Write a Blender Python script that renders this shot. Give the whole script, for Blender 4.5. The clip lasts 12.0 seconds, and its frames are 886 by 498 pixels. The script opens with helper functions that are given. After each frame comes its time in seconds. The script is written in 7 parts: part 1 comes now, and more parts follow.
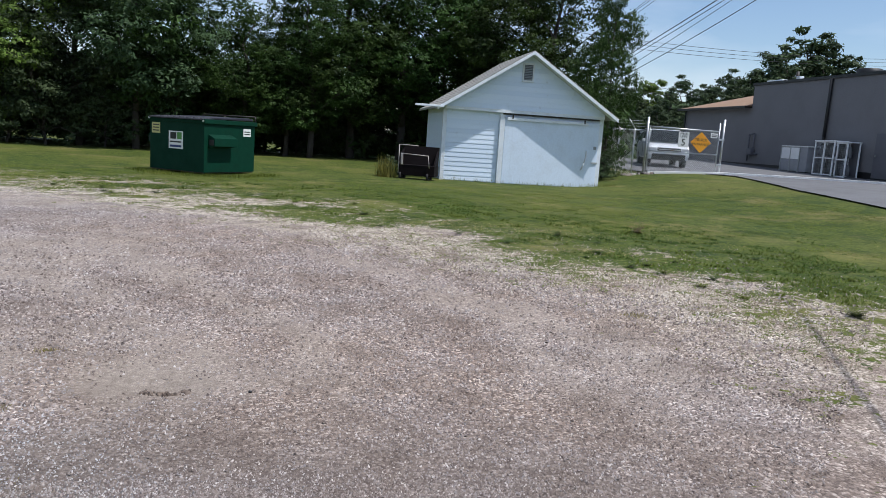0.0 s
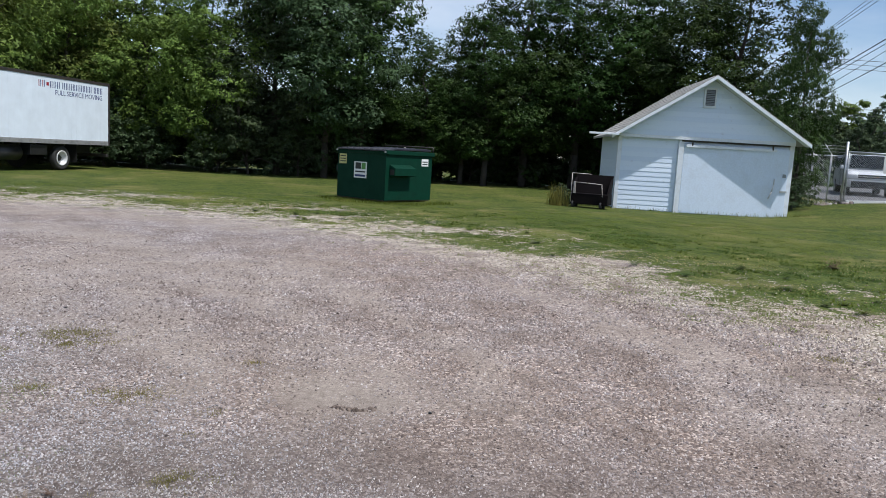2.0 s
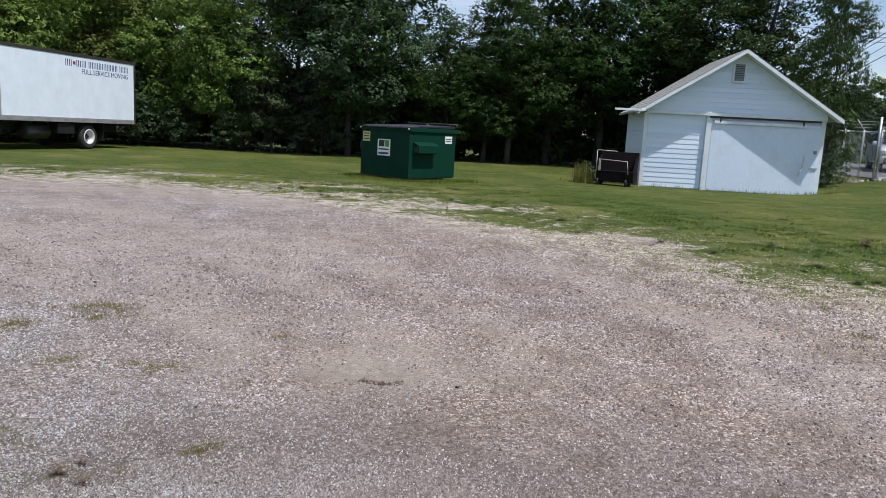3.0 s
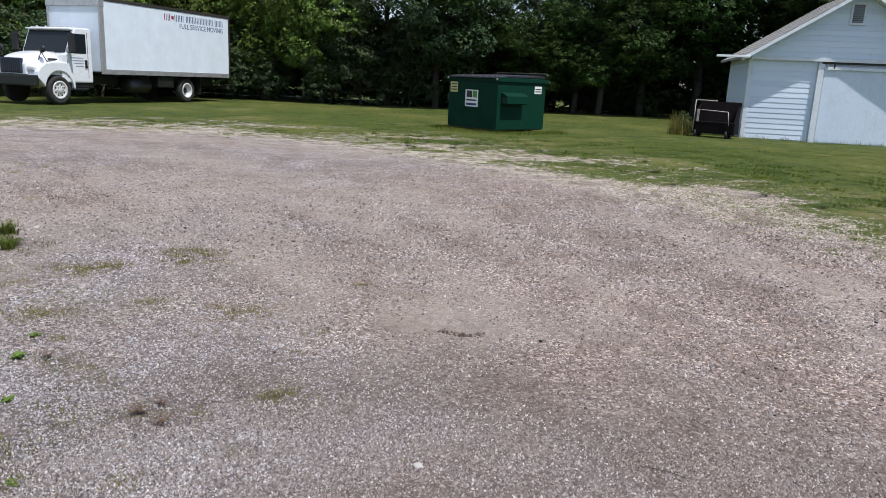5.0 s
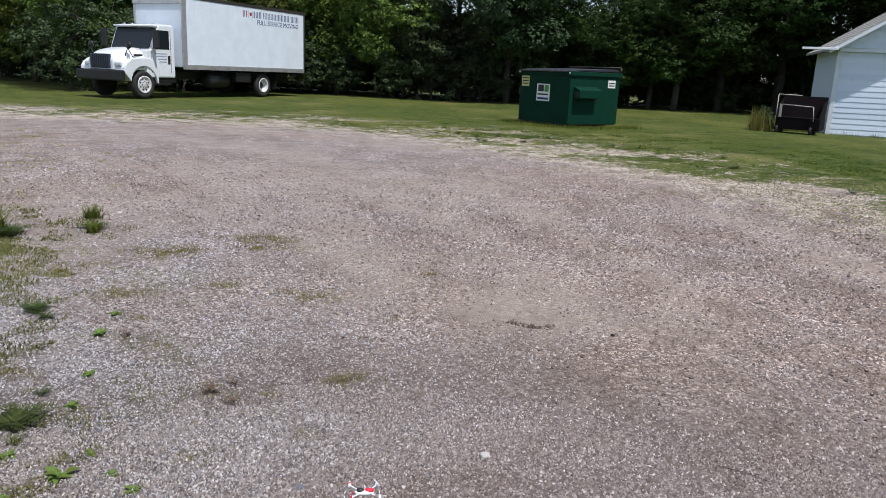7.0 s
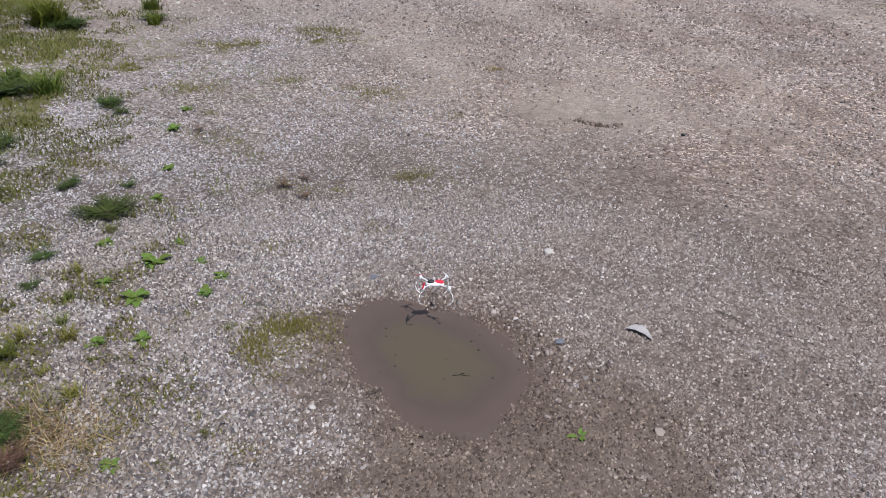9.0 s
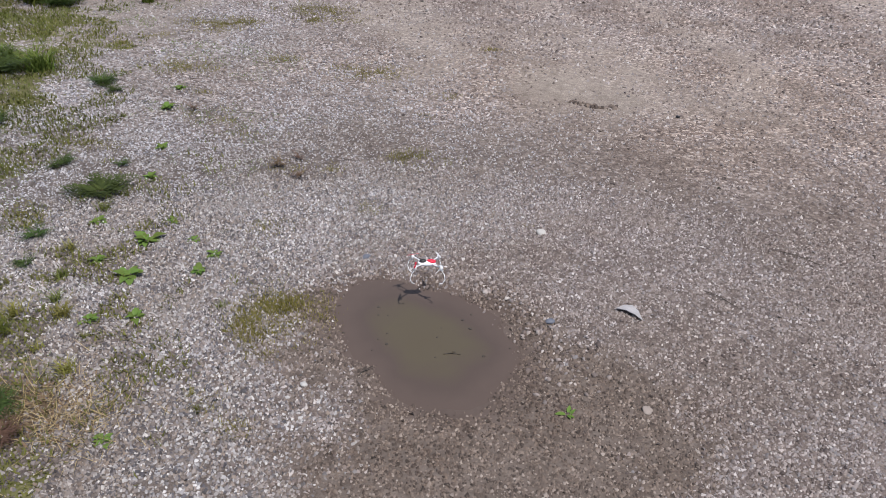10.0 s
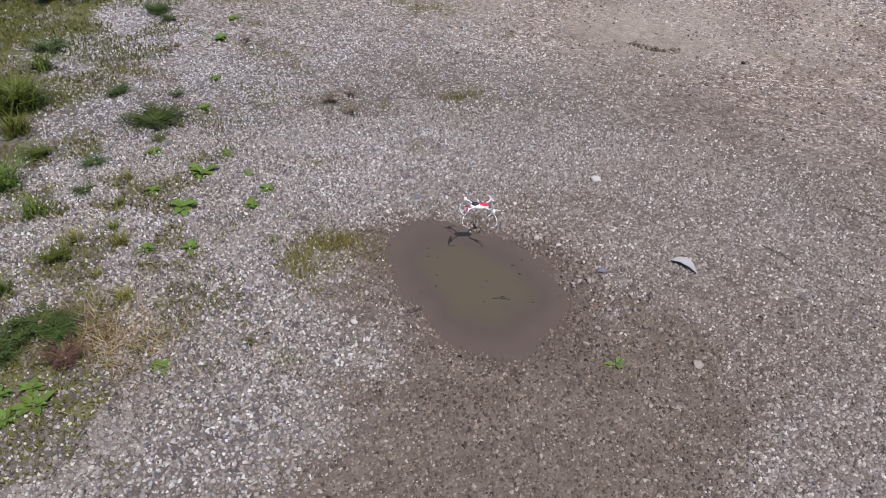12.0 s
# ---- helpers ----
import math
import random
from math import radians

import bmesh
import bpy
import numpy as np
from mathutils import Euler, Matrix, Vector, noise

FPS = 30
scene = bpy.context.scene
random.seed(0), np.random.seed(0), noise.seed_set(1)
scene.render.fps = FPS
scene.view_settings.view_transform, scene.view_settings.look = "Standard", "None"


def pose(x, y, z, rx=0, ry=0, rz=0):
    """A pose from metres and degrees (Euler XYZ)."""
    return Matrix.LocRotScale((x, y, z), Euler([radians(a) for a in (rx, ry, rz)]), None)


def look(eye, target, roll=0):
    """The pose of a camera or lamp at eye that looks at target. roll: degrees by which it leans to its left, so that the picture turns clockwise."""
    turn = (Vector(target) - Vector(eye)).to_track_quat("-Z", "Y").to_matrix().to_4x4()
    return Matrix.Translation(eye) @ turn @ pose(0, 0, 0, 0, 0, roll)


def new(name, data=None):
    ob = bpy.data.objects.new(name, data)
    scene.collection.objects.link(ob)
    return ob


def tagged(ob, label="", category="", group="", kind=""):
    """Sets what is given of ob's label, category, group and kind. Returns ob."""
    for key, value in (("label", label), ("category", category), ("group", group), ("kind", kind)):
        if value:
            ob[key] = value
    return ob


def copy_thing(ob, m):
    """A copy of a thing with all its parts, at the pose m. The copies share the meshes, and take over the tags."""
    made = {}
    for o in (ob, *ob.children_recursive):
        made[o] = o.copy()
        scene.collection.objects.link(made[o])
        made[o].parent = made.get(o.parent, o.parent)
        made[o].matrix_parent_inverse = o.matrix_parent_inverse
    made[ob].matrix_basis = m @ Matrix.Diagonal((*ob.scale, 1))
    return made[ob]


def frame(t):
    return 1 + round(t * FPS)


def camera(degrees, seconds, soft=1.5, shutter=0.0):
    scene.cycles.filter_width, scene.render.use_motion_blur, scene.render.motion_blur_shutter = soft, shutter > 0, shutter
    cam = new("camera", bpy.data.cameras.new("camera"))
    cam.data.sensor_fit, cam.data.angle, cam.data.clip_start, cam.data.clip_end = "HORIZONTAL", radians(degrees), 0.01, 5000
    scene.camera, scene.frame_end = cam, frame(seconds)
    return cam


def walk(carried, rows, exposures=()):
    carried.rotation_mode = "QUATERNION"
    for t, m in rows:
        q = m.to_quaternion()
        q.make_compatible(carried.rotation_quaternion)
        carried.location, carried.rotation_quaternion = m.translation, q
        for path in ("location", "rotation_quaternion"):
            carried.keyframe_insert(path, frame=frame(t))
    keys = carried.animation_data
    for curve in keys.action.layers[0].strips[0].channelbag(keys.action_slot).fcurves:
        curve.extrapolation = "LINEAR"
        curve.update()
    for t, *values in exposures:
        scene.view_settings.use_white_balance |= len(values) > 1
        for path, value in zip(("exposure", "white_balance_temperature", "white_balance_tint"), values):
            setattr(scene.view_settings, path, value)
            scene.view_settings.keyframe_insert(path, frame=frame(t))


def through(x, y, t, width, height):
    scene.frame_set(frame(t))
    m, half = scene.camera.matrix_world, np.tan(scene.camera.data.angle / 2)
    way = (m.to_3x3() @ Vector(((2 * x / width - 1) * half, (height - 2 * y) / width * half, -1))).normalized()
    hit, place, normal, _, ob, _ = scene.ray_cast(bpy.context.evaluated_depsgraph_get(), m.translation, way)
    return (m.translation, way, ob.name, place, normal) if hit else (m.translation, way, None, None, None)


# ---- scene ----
cam = camera(62.5, 12.0, soft=0.75)
PATH = [
    (0, (-0.807, -2.075, 1.437), (-0.317, -0.159, 1.135), 3.8),
    (0.5, (-0.808, -2.102, 1.482), (-0.339, -0.165, 1.309), 3.2),
    (1, (-0.83, -2.166, 1.495), (-0.465, -0.205, 1.345), 3.5),
    (1.5, (-0.868, -2.226, 1.498), (-0.666, -0.251, 1.253), 3.3),
    (2, (-0.873, -2.187, 1.479), (-0.842, -0.204, 1.222), 3.3),
    (2.5, (-0.863, -2.186, 1.463), (-0.835, -0.209, 1.167), 3.3),
    (3, (-0.896, -2.155, 1.444), (-0.924, -0.181, 1.126), 3.1),
    (3.5, (-0.904, -2.164, 1.414), (-1.081, -0.204, 1.057), 2.7),
    (3.7, (-0.91, -2.162, 1.418), (-1.125, -0.217, 1.007), 2.7),
    (5.3, (-0.881, -1.951, 1.356), (-1.138, -0.02, 0.904), 2.6),
    (5.5, (-0.881, -1.953, 1.346), (-1.137, -0.019, 0.905), 2.7),
    (6, (-0.904, -1.993, 1.319), (-1.289, -0.112, 0.761), 2.3),
    (6.5, (-0.901, -1.985, 1.346), (-1.367, -0.103, 0.854), 2.3),
    (6.7, (-0.9, -1.939, 1.317), (-1.33, -0.039, 0.862), 2.5),
    (8.3, (-0.921, -1.923, 1.358), (-1.411, -0.151, 0.57), 1.5),
    (8.5, (-0.912, -1.924, 1.346), (-1.386, -0.179, 0.491), 1.3),
    (9, (-0.932, -1.94, 1.337), (-1.449, -0.282, 0.344), 1.5),
    (9.5, (-0.94, -1.946, 1.344), (-1.556, -0.35, 0.307), 1.4),
    (10, (-0.914, -1.947, 1.336), (-1.414, -0.31, 0.301), 2.0),
    (10.5, (-0.939, -1.95, 1.334), (-1.427, -0.369, 0.21), 2.1),
    (11, (-0.95, -1.944, 1.327), (-1.549, -0.419, 0.18), 1.8),
    (11.5, (-0.942, -1.938, 1.318), (-1.481, -0.406, 0.151), 2.2),
    (12, (-0.951, -1.94, 1.329), (-1.522, -0.424, 0.156), 2.3),
]
walk(cam, [(t, look(eye, target, roll)) for t, eye, target, roll in PATH], exposures=[(0, 0.10, 6250, 11), (3.7, 0.10, 6350, 12), (6.6, 0.04, 6400, 13), (8.6, 0.0, 6450, 13), (12, 0.0, 6450, 13)])

# ---------------------------------------------------------------- world and sun
SUN_TO = Vector((0.375, -0.261, 0.90)).normalized()
world = bpy.data.worlds.new("world")
scene.world = world
world.use_nodes = True
wn = world.node_tree
wn.nodes.clear()
sky = wn.nodes.new("ShaderNodeTexSky")
sky.sky_type = "NISHITA"
sky.sun_disc = False
sky.sun_elevation = math.asin(SUN_TO.z)
sky.sun_rotation = math.atan2(SUN_TO.x, SUN_TO.y)
sky.air_density, sky.dust_density, sky.ozone_density = 1.0, 0.55, 2.4
bgd = wn.nodes.new("ShaderNodeBackground")
bgd.inputs["Strength"].default_value = 0.12
wout = wn.nodes.new("ShaderNodeOutputWorld")
# thin high cloud over the whole sky
wgen = wn.nodes.new("ShaderNodeTexCoord").outputs["Generated"]
wmap = wn.nodes.new("ShaderNodeMapping")
wmap.inputs["Scale"].default_value = (1.4, 1.4, 5.0)
wn.links.new(wgen, wmap.inputs["Vector"])
wnoise = wn.nodes.new("ShaderNodeTexNoise")
wnoise.inputs["Scale"].default_value, wnoise.inputs["Detail"].default_value = 1.6, 6.0
wn.links.new(wmap.outputs[0], wnoise.inputs["Vector"])
wramp = wn.nodes.new("ShaderNodeValToRGB")
wramp.color_ramp.elements[0].position, wramp.color_ramp.elements[0].color = 0.40, (0, 0, 0, 1)
wramp.color_ramp.elements[1].position, wramp.color_ramp.elements[1].color = 0.72, (0.6, 0.6, 0.6, 1)
wn.links.new(wnoise.outputs["Fac"], wramp.inputs[0])
wmix = wn.nodes.new("ShaderNodeMix")
wmix.data_type = "RGBA"
wmix.inputs[7].default_value = (7.6, 8.0, 8.6, 1)
wn.links.new(wramp.outputs[0], wmix.inputs[0])
wn.links.new(sky.outputs[0], wmix.inputs[6])
wn.links.new(wmix.outputs[2], bgd.inputs["Color"])
wn.links.new(bgd.outputs[0], wout.inputs["Surface"])
sun = new("sun", bpy.data.lights.new("sun", "SUN"))
sun.data.energy, sun.data.angle, sun.data.color = 4.3, radians(0.5), (1.0, 0.97, 0.93)
sun.matrix_world = look(tuple(SUN_TO * 100), (0, 0, 0))


# ---------------------------------------------------------------- ground height
def smooth(a, b, v):
    u = np.clip((v - a) / (b - a), 0, 1)
    return u * u * (3 - 2 * u)


def ground_z(x, y):
    """Height of the ground: level round the lot, falling a little to the lawn, rising to the road."""
    s = smooth(6, 16, np.hypot(x + 0.9, y + 1.8))
    return s * (-0.04 + 0.62 * smooth(10, 18, x) + 0.016 * np.clip(x - 18, 0, 30)
                + 0.02 * smooth(10, 18, x) * np.clip(y - 27, 0, 40) + 0.002 * np.clip(x, -40, 0)
                - 0.07 * np.exp(-((x - 8.5) / 4) ** 2 - ((y - 24) / 5) ** 2))


# ---------------------------------------------------------------- node helpers
def material(name, rough=0.6, metal=0.0):
    m = bpy.data.materials.new(name)
    m.use_nodes = True
    b = m.node_tree.nodes["Principled BSDF"]
    b.inputs["Roughness"].default_value = rough
    b.inputs["Metallic"].default_value = metal
    return m, m.node_tree, b


def node(nt, kind, **values):
    n = nt.nodes.new(kind)
    for k, v in values.items():
        n.inputs[k.replace("_", " ")].default_value = v
    return n


def coords(nt, space="Object"):
    return nt.nodes.new("ShaderNodeTexCoord").outputs[space]


def noise_tex(nt, vec, scale, detail=4.0, rough=0.6):
    n = node(nt, "ShaderNodeTexNoise", Scale=scale, Detail=detail, Roughness=rough)
    nt.links.new(vec, n.inputs["Vector"])
    return n.outputs["Fac"]


def ramp(nt, fac, stops):
    r = nt.nodes.new("ShaderNodeValToRGB")
    e = r.color_ramp.elements
    while len(e) < len(stops):
        e.new(0.5)
    for el, (p, c) in zip(e, stops):
        el.position, el.color = p, (*c, 1) if len(c) == 3 else c
    nt.links.new(fac, r.inputs[0])
    return r.outputs[0]


def mix(nt, fac, a, b, how="MIX"):
    n = nt.nodes.new("ShaderNodeMix")
    n.data_type, n.blend_type = "RGBA", how
    for sock, v in ((n.inputs[0], fac), (n.inputs[6], a), (n.inputs[7], b)):
        if isinstance(v, (int, float)):
            sock.default_value = v
        elif isinstance(v, tuple):
            sock.default_value = (*v, 1)
        else:
            nt.links.new(v, sock)
    return n.outputs[2]


def calc(nt, op, a, b=0.0, clamp=False):
    n = nt.nodes.new("ShaderNodeMath")
    n.operation, n.use_clamp = op, clamp
    for sock, v in zip(n.inputs, (a, b)):
        if isinstance(v, (int, float)):
            sock.default_value = v
        else:
            nt.links.new(v, sock)
    return n.outputs[0]


def bump(nt, b, height, strength=0.3, dist=0.01):
    n = node(nt, "ShaderNodeBump", Strength=strength, Distance=dist)
    nt.links.new(height, n.inputs["Height"])
    nt.links.new(n.outputs[0], b.inputs["Normal"])


def painted(name, base, rough=0.5, metal=0.0, grime=(0.12, 0.11, 0.09), amount=0.35, scale=3.0, grain=60.0, relief=0.15, coat=0.0):
    """Paint or sheet metal with soft staining, fine grain and relief."""
    m, nt, b = material(name, rough, metal)
    v = coords(nt)
    big = noise_tex(nt, v, scale, 6, 0.65)
    fine = noise_tex(nt, v, grain, 3, 0.6)
    f = calc(nt, "MULTIPLY", calc(nt, "SUBTRACT", big, 0.48, True), amount * 4, True)
    c = mix(nt, f, base, grime)
    c = mix(nt, 0.25, c, ramp(nt, fine, [(0.3, (0.55, 0.55, 0.55)), (0.7, (1, 1, 1))]), "MULTIPLY")
    nt.links.new(c, b.inputs["Base Color"])
    nt.links.new(ramp(nt, big, [(0.3, (rough * 0.8,) * 3), (0.75, (min(1, rough * 1.3),) * 3)]), b.inputs["Roughness"])
    bump(nt, b, fine, relief, 0.004)
    b.inputs["Coat Weight"].default_value = coat
    return m


WHITE_PAINT = painted("white paint", (0.70, 0.80, 0.93), 0.6, grime=(0.42, 0.42, 0.40), amount=0.18, scale=1.6, grain=25)
TRIM_PAINT = painted("white trim paint", (0.76, 0.81, 0.86), 0.6, grime=(0.35, 0.34, 0.31), amount=0.3, scale=4)
GREEN_STEEL = painted("green painted steel", (0.0017, 0.034, 0.019), 0.6, grime=(0.005, 0.022, 0.014), amount=0.4, scale=2.5, grain=30)
GREEN_STEEL.node_tree.nodes["Principled BSDF"].inputs["Specular IOR Level"].default_value = 0.12
BLACK_PLASTIC = painted("black lid plastic", (0.02, 0.02, 0.028), 0.45, grime=(0.07, 0.07, 0.08), amount=0.5, scale=5)
DARK_STEEL = painted("dark steel", (0.03, 0.028, 0.026), 0.6, grime=(0.1, 0.05, 0.03), amount=0.5, scale=6)
GALV = painted("galvanised steel", (0.52, 0.54, 0.55), 0.38, 0.85, grime=(0.25, 0.25, 0.25), amount=0.3, scale=8)
TRUCK_WHITE = painted("white vehicle paint", (0.78, 0.81, 0.84), 0.3, grime=(0.5, 0.49, 0.46), amount=0.15, scale=1.5, grain=15, relief=0.03, coat=0.3)
BOX_WHITE = painted("white box panel", (0.74, 0.815, 0.885), 0.42, grime=(0.62, 0.64, 0.64), amount=0.12, scale=0.8, grain=1.5, relief=0.0)
ALU = painted("aluminium rail", (0.55, 0.55, 0.56), 0.42, 0.6, grime=(0.2, 0.19, 0.18), amount=0.4, scale=5)
RUBBER = painted("tyre rubber", (0.02, 0.02, 0.02), 0.85, grime=(0.09, 0.08, 0.07), amount=0.4, scale=9)
BLACK_TRIM = painted("black trim", (0.012, 0.012, 0.013), 0.5, amount=0.1)
CHROME = painted("chrome", (0.75, 0.76, 0.78), 0.15, 1.0, grime=(0.3, 0.3, 0.3), amount=0.1, relief=0.02)
GREY_WALL = painted("grey render wall", (0.20, 0.195, 0.205), 0.85, grime=(0.15, 0.145, 0.15), amount=0.3, scale=0.5, grain=14, relief=0.3)
BROWN_SHINGLE = painted("brown shingle", (0.30, 0.19, 0.12), 0.9, grime=(0.2, 0.13, 0.09), amount=0.5, scale=6, grain=22, relief=0.5)
ASPHALT = painted("asphalt", (0.14, 0.14, 0.145), 0.9, grime=(0.09, 0.09, 0.09), amount=0.4, scale=0.6, grain=80, relief=0.4)
CONCRETE_WHITE = painted("pale concrete", (0.80, 0.80, 0.80), 0.85, grime=(0.4, 0.39, 0.36), amount=0.3, scale=3, grain=60)
YELLOW_SIGN = painted("amber sign sheeting", (0.85, 0.36, 0.015), 0.4, amount=0.08)
WHITE_SIGN = painted("white sign sheeting", (0.82, 0.82, 0.80), 0.4, amount=0.1)
BLACK_INK = painted("black lettering", (0.015, 0.015, 0.015), 0.5, amount=0.05)
RED_INK = painted("red lettering", (0.32, 0.01, 0.03), 0.5, amount=0.05)
BLUE_INK = painted("blue lettering", (0.02, 0.04, 0.16), 0.5, amount=0.05)
GREEN_INK = painted("green badge", (0.08, 0.25, 0.05), 0.5, amount=0.05)
YELLOW_INK = painted("yellow sticker", (0.60, 0.55, 0.22), 0.5, amount=0.3, scale=20)
MAROON = painted("dark maroon cloth", (0.005, 0.003, 0.0035), 0.9, grime=(0.010, 0.006, 0.005), amount=0.2)
MAROON.node_tree.nodes["Principled BSDF"].inputs["Specular IOR Level"].default_value = 0.15
BARK = painted("bark", (0.060, 0.050, 0.040), 0.95, grime=(0.035, 0.03, 0.025), amount=0.6, scale=6, grain=20, relief=0.8)
CABLE = painted("cable", (0.03, 0.03, 0.03), 0.7, amount=0.0)
DRONE_WHITE = painted("white plastic", (0.85, 0.85, 0.86), 0.3, amount=0.05)
DRONE_RED = painted("red plastic", (0.65, 0.02, 0.05), 0.3, amount=0.05)

m, nt, b = material("dark vehicle glass", 0.06)
b.inputs["Base Color"].default_value = (0.015, 0.02, 0.024, 1)
b.inputs["Specular IOR Level"].default_value = 0.3
DARK_GLASS = m
m, nt, b = material("lamp lens", 0.1)
b.inputs["Base Color"].default_value = (0.6, 0.62, 0.65, 1)
LENS = m


def leaf_material(name, dark, light, through=0.22):
    m, nt, b = material(name, 0.55)
    b.inputs["Specular IOR Level"].default_value = 0.15
    g = nt.nodes.new("ShaderNodeNewGeometry")
    info = nt.nodes.new("ShaderNodeObjectInfo")
    v = coords(nt)
    n = ramp(nt, noise_tex(nt, v, 0.55, 3), [(0.38, (0, 0, 0)), (0.62, (1, 1, 1))])
    c = ramp(nt, g.outputs["Random Per Island"], [(0.0, tuple(0.6 * x + 0.4 * y for x, y in zip(dark, light))), (0.8, light), (1.0, tuple(min(1, x * 1.25) for x in light))])
    c = mix(nt, calc(nt, "MULTIPLY", n, 0.62), c, dark)
    hue = node(nt, "ShaderNodeHueSaturation", Hue=0.5, Saturation=1.0, Value=1.0)
    nt.links.new(calc(nt, "ADD", calc(nt, "MULTIPLY", info.outputs["Random"], 0.035), 0.475), hue.inputs["Hue"])
    nt.links.new(calc(nt, "ADD", calc(nt, "MULTIPLY", info.outputs["Random"], 0.4), 0.8), hue.inputs["Value"])
    nt.links.new(c, hue.inputs["Color"])
    nt.links.new(hue.outputs[0], b.inputs["Base Color"])
    tr = nt.nodes.new("ShaderNodeBsdfTranslucent")
    nt.links.new(hue.outputs[0], tr.inputs["Color"])
    mx = node(nt, "ShaderNodeMixShader", Fac=through)
    nt.links.new(b.outputs[0], mx.inputs[1])
    nt.links.new(tr.outputs[0], mx.inputs[2])
    nt.links.new(mx.outputs[0], nt.nodes["Material Output"].inputs["Surface"])
    return m


LEAF = leaf_material("tree leaf", (0.010, 0.024, 0.007), (0.050, 0.094, 0.019))
LEAF_GREY = leaf_material("grey green leaf", (0.018, 0.036, 0.017), (0.076, 0.118, 0.050))
LEAF_YELLOW = leaf_material("fresh leaf", (0.038, 0.072, 0.014), (0.155, 0.225, 0.044))
BLADE = leaf_material("grass blade", (0.054, 0.080, 0.012), (0.160, 0.196, 0.034), 0.42)
LAWN_DARK = leaf_material("dark lawn blade", (0.030, 0.058, 0.010), (0.090, 0.130, 0.026), 0.35)
BLADE_VERGE = leaf_material("verge grass blade", (0.072, 0.092, 0.020), (0.190, 0.205, 0.056), 0.40)
BLADE_WEED = leaf_material("creeping weed", (0.055, 0.085, 0.018), (0.14, 0.18, 0.042))
BLADE_BRIGHT = leaf_material("fresh grass blade", (0.060, 0.105, 0.020), (0.165, 0.235, 0.050), 0.4)
BLADE_DRY = leaf_material("dry grass blade", (0.26, 0.20, 0.10), (0.48, 0.39, 0.20), 0.35)

BLADE_MOSS = leaf_material("yellow weed", (0.13, 0.14, 0.026), (0.31, 0.30, 0.08), 0.35)
WEED_LEAF = leaf_material("weed leaf", (0.085, 0.150, 0.030), (0.20, 0.30, 0.07), 0.35)
WEED_DARK = leaf_material("dark weed leaf", (0.024, 0.043, 0.011), (0.074, 0.108, 0.029))
WEED_BROWN = leaf_material("withered leaf", (0.09, 0.058, 0.034), (0.19, 0.13, 0.08))
PALE_STONE = painted("white stone", (0.46, 0.44, 0.41), 0.8, grime=(0.4, 0.37, 0.32), amount=0.4, scale=20, grain=120)
TAN_STONE = painted("tan stone", (0.30, 0.25, 0.215), 0.8, amount=0.3, scale=20, grain=120)
BLUE_STONE = painted("blue grey stone", (0.13, 0.14, 0.17), 0.7, amount=0.3, scale=20, grain=120)
TWIG = painted("twig bark", (0.05, 0.04, 0.03), 0.8, amount=0.3, scale=30)
PALE_TUBE = painted("pale tube", (0.42, 0.38, 0.36), 0.5, grime=(0.25, 0.15, 0.1), amount=0.4, scale=8)
SCRAP = painted("whitish plastic", (0.40, 0.38, 0.375), 0.35, grime=(0.25, 0.25, 0.235), amount=0.5, scale=40, grain=200, relief=0.6)
m, nt, b = material("muddy water", 0.22)
v = coords(nt)
deep = nt.nodes.new("ShaderNodeAttribute")
deep.attribute_name = "deep"
silt = calc(nt, "ADD", deep.outputs["Fac"], calc(nt, "MULTIPLY", calc(nt, "SUBTRACT", noise_tex(nt, v, 9, 4), 0.5), 0.7))
nt.links.new(ramp(nt, silt, [(0.05, (0.098, 0.073, 0.061)), (0.45, (0.084, 0.063, 0.053)), (0.95, (0.090, 0.074, 0.0505))]), b.inputs["Base Color"])
b.inputs["Specular IOR Level"].default_value = 0.12
bump(nt, b, noise_tex(nt, v, 30, 2), 0.03, 0.002)
MUDDY = m


# ---------------------------------------------------------------- mesh helpers
def repeat(ob, m):
    """A copy of a thing at exactly the pose m, whatever the first one's own scale."""
    return copy_thing(ob, m @ Matrix.Diagonal((1 / ob.scale.x, 1 / ob.scale.y, 1 / ob.scale.z, 1)))


def thing(name, m, label, category, group="", kind=""):
    e = new(name)
    e.empty_display_size = 0.2
    e.matrix_world = m
    return tagged(e, label, category, group, kind)


def part(name, bm, mat, parent, label=""):
    me = bpy.data.meshes.new(name)
    bm.to_mesh(me)
    bm.free()
    me.materials.append(mat)
    ob = new(name, me)
    ob.parent = parent
    return tagged(ob, label) if label else ob


def solo(name, bm, mat, m, label, category, group="", kind=""):
    ob = part(name, bm, mat, None)
    ob.matrix_world = m
    return tagged(ob, label, category, group, kind)


def again(name, ob, parent, m):
    """Another part on the same mesh."""
    o = new(name, ob.data)
    o.parent = parent
    o.matrix_local = m
    return o


def box(x0, x1, y0, y1, z0, z1, bevel=0.0, bm=None, m=None):
    own = bmesh.new()
    bmesh.ops.create_cube(own, size=1.0)
    for v in own.verts:
        v.co = Vector((x0 if v.co.x < 0 else x1, y0 if v.co.y < 0 else y1, z0 if v.co.z < 0 else z1))
    if bevel:
        bmesh.ops.bevel(own, geom=own.edges[:], offset=bevel, segments=2, affect="EDGES", profile=0.6)
    if m:
        own.transform(m)
    return join(bm, own)


